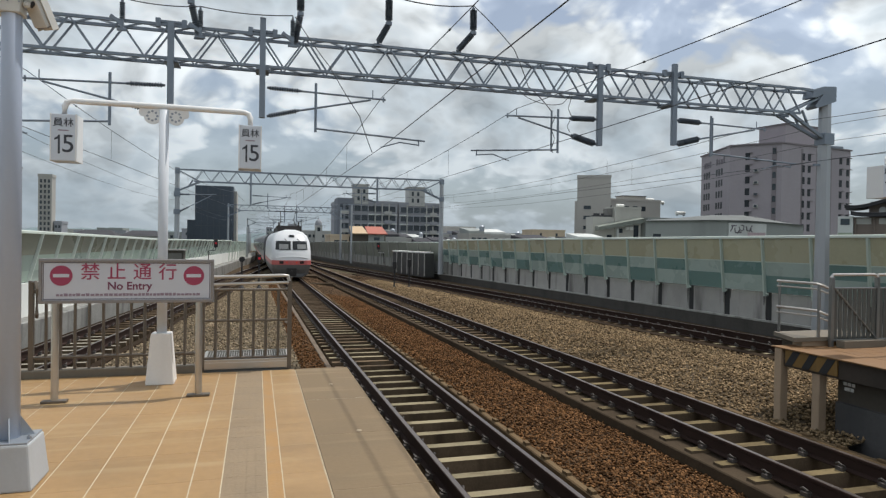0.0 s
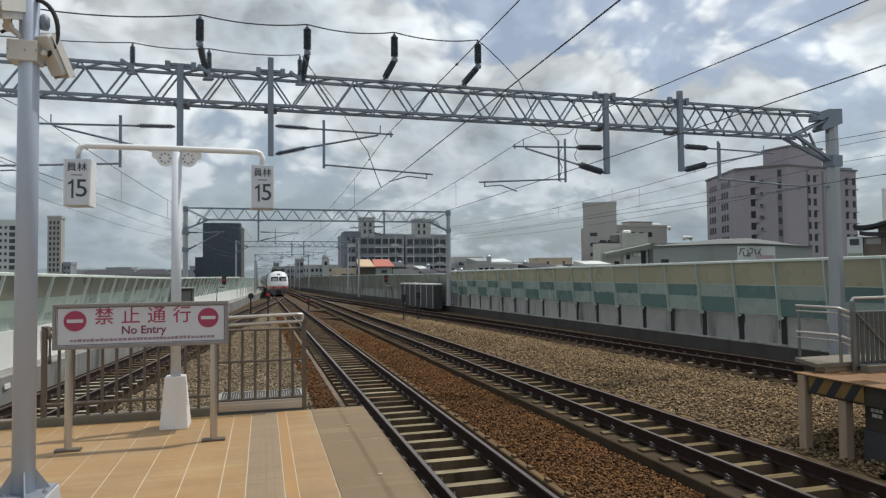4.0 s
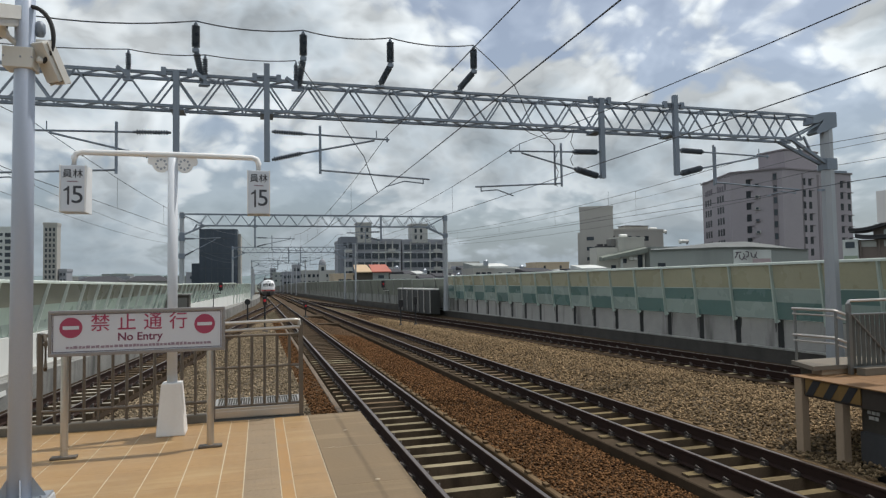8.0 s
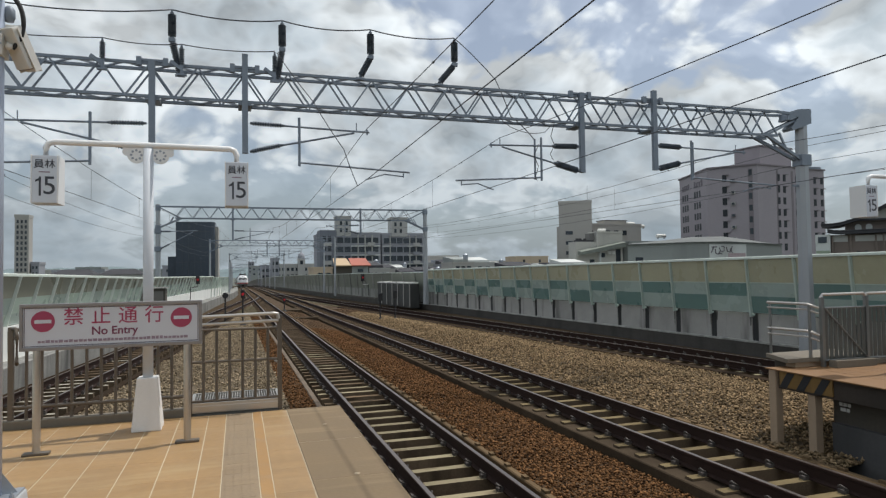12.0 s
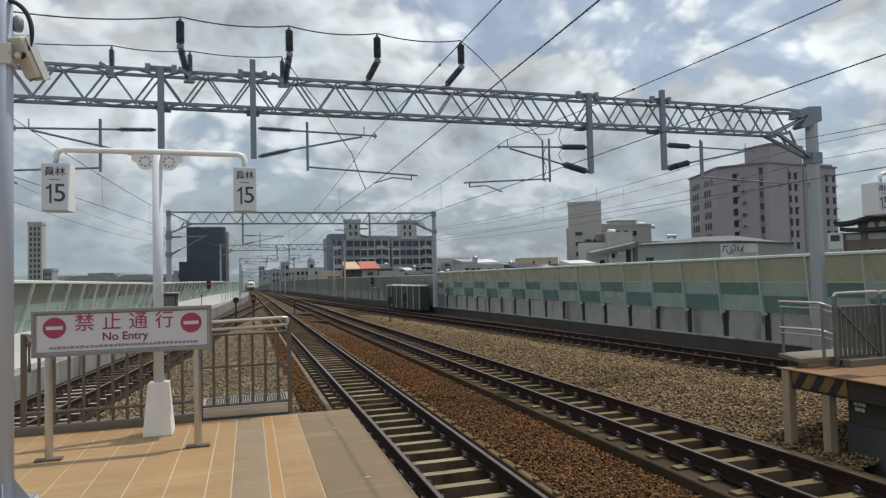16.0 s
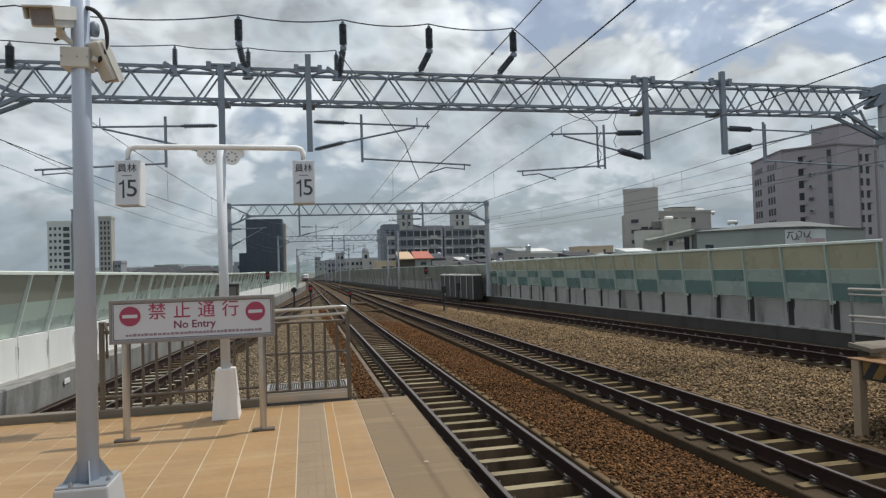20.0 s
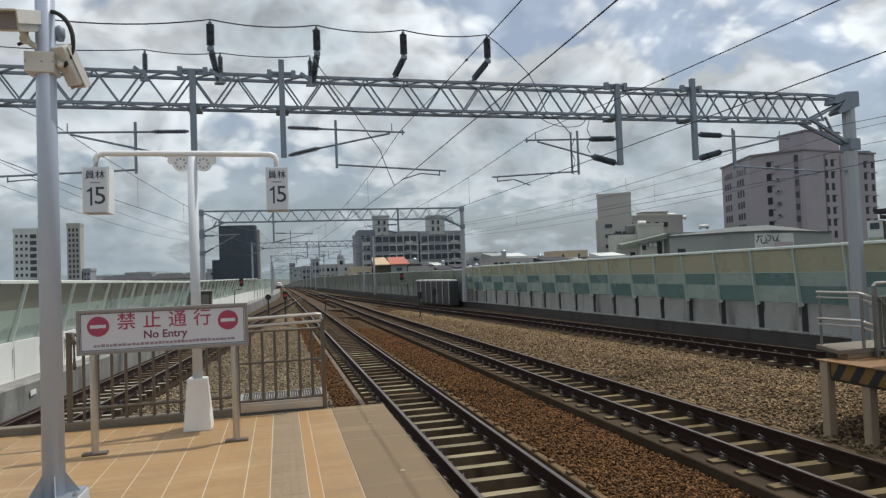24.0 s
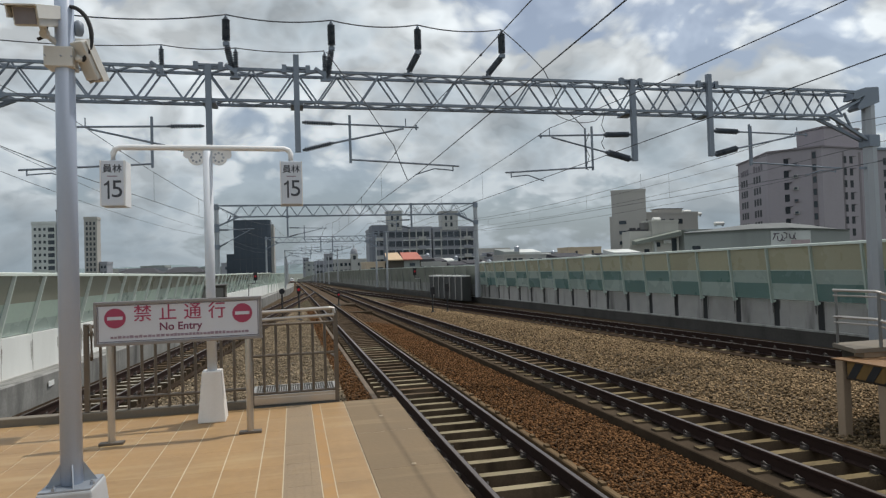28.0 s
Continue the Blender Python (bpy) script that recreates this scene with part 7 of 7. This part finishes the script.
def hill():
    bm = B()
    prev = None
    for k in range(121):
        x = -1800 + 30 * k * 1.0
        h = 34 + 26 * noise.noise((x * 0.003, 0.3, 0)) + 9 * noise.noise((x * 0.016, 2.0, 0))
        row = [bm.verts.new((x, 2300 + dy, -11 + f * h)) for dy, f in ((0, 0), (60, 0.62), (160, 1.0), (420, 0.3))]
        if prev:
            for i in range(3):
                bm.faces.new((prev[i], row[i], row[i + 1], prev[i + 1]))
        prev = row
    tagged(part("far_hills", bm, M_hill), "hazy blue-green wooded hills on the horizon", "hills", kind="structure")


hill()


# ---- the departing train ----
M_tw = mat("train_white_paint", (0.66, 0.67, 0.68), 0.32, 0, 0.03, 0.8, 20, 0.02, stain=0.15, dark=(0.45, 0.45, 0.45))
M_to = mat("train_orange_red", (0.50, 0.12, 0.11), 0.38, 0, 0.05, 0.8, 20, 0.02)
M_tu = mat("train_underframe", (0.035, 0.032, 0.03), 0.8, 0.1, 0.2, 2, 20, 0.1)
M_tg = mat("train_window", (0.05, 0.055, 0.06), 0.06, 0, 0.1, 1, 20, 0.0)
M_troofg = mat("train_roof_grey", (0.16, 0.165, 0.17), 0.7, 0, 0.1, 0.8, 20, 0.05)
M_tc = mat("coach_grey_paint", (0.13, 0.13, 0.14), 0.4, 0, 0.05, 0.8, 20, 0.02, stain=0.2)
M_treflect = mat("painted_sky_reflection", (0.42, 0.43, 0.43), 0.3, 0, 0.1, 3, 20, 0.0)
# white paint greyed: shade below the nose put into the colour
M_tlow = mat("shaded_train_white", (0.20, 0.20, 0.20), 0.5, 0, 0.1, 0.8, 20, 0.03, stain=0.3, dark=(0.1, 0.1, 0.1))
M_tail = glow("lit_tail_lamp", (0.6, 0.05, 0.03), 0.25)

ZS = [0.30, 0.62, 0.95, 1.25, 1.75, 2.48, 2.90, 3.16, 3.32]
WS = [1.16, 1.27, 1.32, 1.33, 1.33, 1.27, 1.11, 0.83, 0.35]
FS = [0.42, 0.16, 0.0, 0.02, 0.14, 0.52, 0.86, 1.2, 1.75]
US = [(-1.0, 9.0), (-1.0, 0.95), (-0.95, 0.42), (-0.75, 0.16), (-0.4, 0.04), (0, 0.0)]


def nose(z, u):
    """Point on the locomotive's end at height z, u from -1 to 1 across."""
    w, f = np.interp(z, ZS, WS), np.interp(z, ZS, FS)
    a = abs(u)
    uu, bb = zip(*sorted((-p, q) for p, q in US[2:]))
    back = np.interp(a, uu, bb) if a <= 0.95 else 0.42 + (a - 0.95) / 0.05 * 0.53
    return Vector((w * u, f + back, z))


def patch(z0, z1, u0, u1, off, nz=4, nu=6):
    bm = B()
    rows = [[bm.verts.new(nose(z0 + (z1 - z0) * i / nz, u0 + (u1 - u0) * j / nu) + Vector((0, -off, off * 0.4))) for j in range(nu + 1)] for i in range(nz + 1)]
    for a, b in zip(rows, rows[1:]):
        for j in range(nu):
            bm.faces.new((a[j], a[j + 1], b[j + 1], b[j]))
    r = bmesh.ops.solidify(bm, geom=bm.faces[:], thickness=0.02)
    return bm


def loft(z0, z1, length, grow=0.0):
    bm = B()
    zs = [z for z in ZS if z0 < z < z1]
    zs = [z0] + zs + [z1]
    rows = []
    us = [-1, -0.98, -0.95, -0.85, -0.75, -0.55, -0.4, -0.2, 0, 0.2, 0.4, 0.55, 0.75, 0.85, 0.95, 0.98, 1]
    for z in zs:
        w = np.interp(z, ZS, WS)
        pts = [(-w - grow, length, z)] + [tuple(nose(z, u) + Vector((grow * (1 if u > 0 else -1), -grow, 0))) for u in us] + [(w + grow, length, z)]
        rows.append([bm.verts.new(p) for p in pts])
    for a, b in zip(rows, rows[1:]):
        for j in range(len(a) - 1):
            bm.faces.new((a[j], a[j + 1], b[j + 1], b[j]))
        bm.faces.new((a[-1], a[0], b[0], b[-1]))
    bm.faces.new(rows[0][::-1])
    bm.faces.new(rows[-1])
    return bm


def build_train():
    t = thing("train", pose(X1(37), 37, RAIL + grade(37)), "white push-pull express train with an orange-red skirt band, driving away", "train")
    body = part("locomotive_body", loft(0.95, 3.32, 17.0), M_tw, t, "white rounded locomotive body", smooth=True)
    part("skirt_band", loft(0.95, 1.24, 17.0, 0.012), M_to, body, "orange-red band round the nose")
    # lower nose in the grey that paints its shade
    part("lower_skirt", loft(0.30, 0.949, 17.0), M_tlow, body)
    pl = B()
    ring = [[pl.verts.new((x * k, y, z)) for x, y in ((-1.0, 1.0), (-0.8, 0.45), (0, 0.3), (0.8, 0.45), (1.0, 1.0), (1.0, 1.6), (-1.0, 1.6))] for z, k in ((0.10, 0.9), (0.34, 1.2))]
    pl.faces.new(ring[0][::-1])
    pl.faces.new(ring[1])
    for k in range(7):
        pl.faces.new((ring[0][k], ring[0][(k + 1) % 7], ring[1][(k + 1) % 7], ring[1][k]))
    part("snow_plough", pl, M_troofg, body, "grey plough below the skirt")
    part("coupler_pocket", box(B(), -0.32, 0.32, -0.02, 0.6, 0.20, 0.72, 0.03), M_tu, body)
    part("coupler", tube(B(), [(0, -0.35, 0.50), (0, 0.2, 0.50)], 0.09, 8), M_tu, body)
    for a, b in ((-0.80, -0.05), (0.05, 0.80)):
        p = part("windscreen", patch(1.93, 2.52, a, b, 0.03), M_tg, body, "dark windscreen pane")
        c = (a + b) / 2
        # pale patch laid over the glass paints a reflection of the sky
        part("cab_blind", patch(1.98, 2.30, c - 0.20 + 0.06 * (a > 0), c + 0.26 + 0.06 * (a > 0), 0.045), M_treflect, p, "pale painted reflection on the windscreen")
    wb = B()
    for s in (-0.38, 0.3):
        tube(wb, [nose(2.68, s) + Vector((0, -0.08, 0)), nose(2.54, s + 0.12) + Vector((0, -0.1, 0))], 0.015, 5)
    part("wiper", wb, M_black, body)
    part("top_lamp", patch(2.78, 2.93, -0.16, 0.16, 0.03, 2, 4), M_tg, body)
    for s in (-1, 1):
        part("headlamp", patch(1.0, 1.18, *sorted((s * 0.40, s * 0.60)), 0.035, 2, 3), M_tu, body)
        part("tail_lamp", patch(1.04, 1.14, *sorted((s * 0.20, s * 0.28)), 0.035, 2, 3), M_tail, body)
    ridge = B()
    tube(ridge, [nose(1.32 + 0.16 * (1 - u * u), u) + Vector((0, -0.01, 0)) for u in np.linspace(-0.85, 0.85, 14)], 0.03, 6)
    part("nose_ridge", ridge, M_tw, body)
    rf = B()
    box(rf, -0.85, 0.85, 3.2, 6.5, 3.2, 3.62, 0.06)
    box(rf, -0.8, 0.8, 7.5, 12, 3.2, 3.55, 0.06)
    part("roof_equipment", rf, M_tu, body, "dark roof equipment housings")
    pn = B()
    for s in (-0.6, 0.6):
        tube(pn, [(s, 5.0, 3.6), (s * 0.8, 6.4, 4.15), (s * 0.9, 5.2, 4.68)], 0.03, 5)
    tube(pn, [(-0.95, 5.2, 4.66), (-0.8, 5.2, 4.72), (0.8, 5.2, 4.72), (0.95, 5.2, 4.66)], 0.03, 5)
    for s in (-0.7, 0.7):
        insulator(pn, (s, 4.2, 3.6), (s, 4.2, 3.9), 0.08, 4)
    part("pantograph", pn, M_tu, body, "raised pantograph")

    def bogie(y):
        b = B()
        box(b, -1.15, 1.15, y - 1.6, y + 1.6, 0.35, 0.85, 0.05)
        for dy in (-1.1, 1.1):
            for s in (-1, 1):
                lathe(b, [(0.43, -0.06), (0.43, 0.06)], 20, pose(s * 0.56, y + dy, 0.43, 0, 90))
        part("bogie", b, M_tu, t)

    bogie(3.2)
    bogie(13.5)
    y, wp = 17.8, None
    for k in range(8):
        sec = [(-1.38, 0.55), (-1.44, 1.0), (-1.44, 2.4), (-1.36, 2.8), (-1.05, 3.14), (-0.5, 3.30), (0.5, 3.30), (1.05, 3.14), (1.36, 2.8), (1.44, 2.4), (1.44, 1.0), (1.38, 0.55)]
        c = sweep(B(), [(0, y, 0), (0, y + 20, 0)], sec)
        coach = part("coach_body", c, M_tc, t, "grey coach body")
        st = B()
        for s in (-1, 1):
            box(st, s * 1.447 - 0.004, s * 1.447 + 0.004, y + 0.1, y + 19.9, 0.75, 1.0)
        part("stripe", st, M_to, coach)
        if wp is None:
            wp = part("window", box(B(), -0.008, 0.008, -0.75, 0.75, 1.6, 2.3), M_tg, coach)
            wp.matrix_basis = pose(-1.447, y + 2.35, 0)
        for s in (-1, 1):
            for i in range(9):
                if k or s > 0 or i:
                    again("window", wp, coach, pose(s * 1.447, y + 2.35 + 1.95 * i, 0))
        part("roof", sweep(B(), [(0, y + 0.05, 0.02), (0, y + 19.95, 0.02)], [(-1.06, 3.10), (-0.5, 3.29), (0.5, 3.29), (1.06, 3.10), (0.5, 3.33), (-0.5, 3.33)]), M_troofg, coach)
        u = B()
        box(u, -1.2, 1.2, y + 5, y + 15, 0.25, 0.55)
        box(u, -0.6, 0.6, y - 0.75, y + 0.05, 0.6, 2.9)
        part("underframe", u, M_tu, coach)
        bogie(y + 3)
        bogie(y + 17)
        y += 20.75
    return t


train = build_train()


def motions():
    rows = []
    for t, y in ((0, 36.0), (1, 47.3), (2, 59.0), (4, 83.5), (6, 108.5), (8, 130.5), (10, 152.5), (13, 188.0), (16, 230.0), (19, 276.0), (22, 326.0), (25, 379.0), (28, 435.0)):
        slope = (grade(y - 1) - grade(y + 1)) / 2
        rows.append((t, pose(X1(y) + 0.12 - 0.14 * max(0.0, 1 - t / 6), y, RAIL + grade(y), -math.degrees(math.atan(slope)), 0, 0.487)))
    walk(train, rows)


motions()
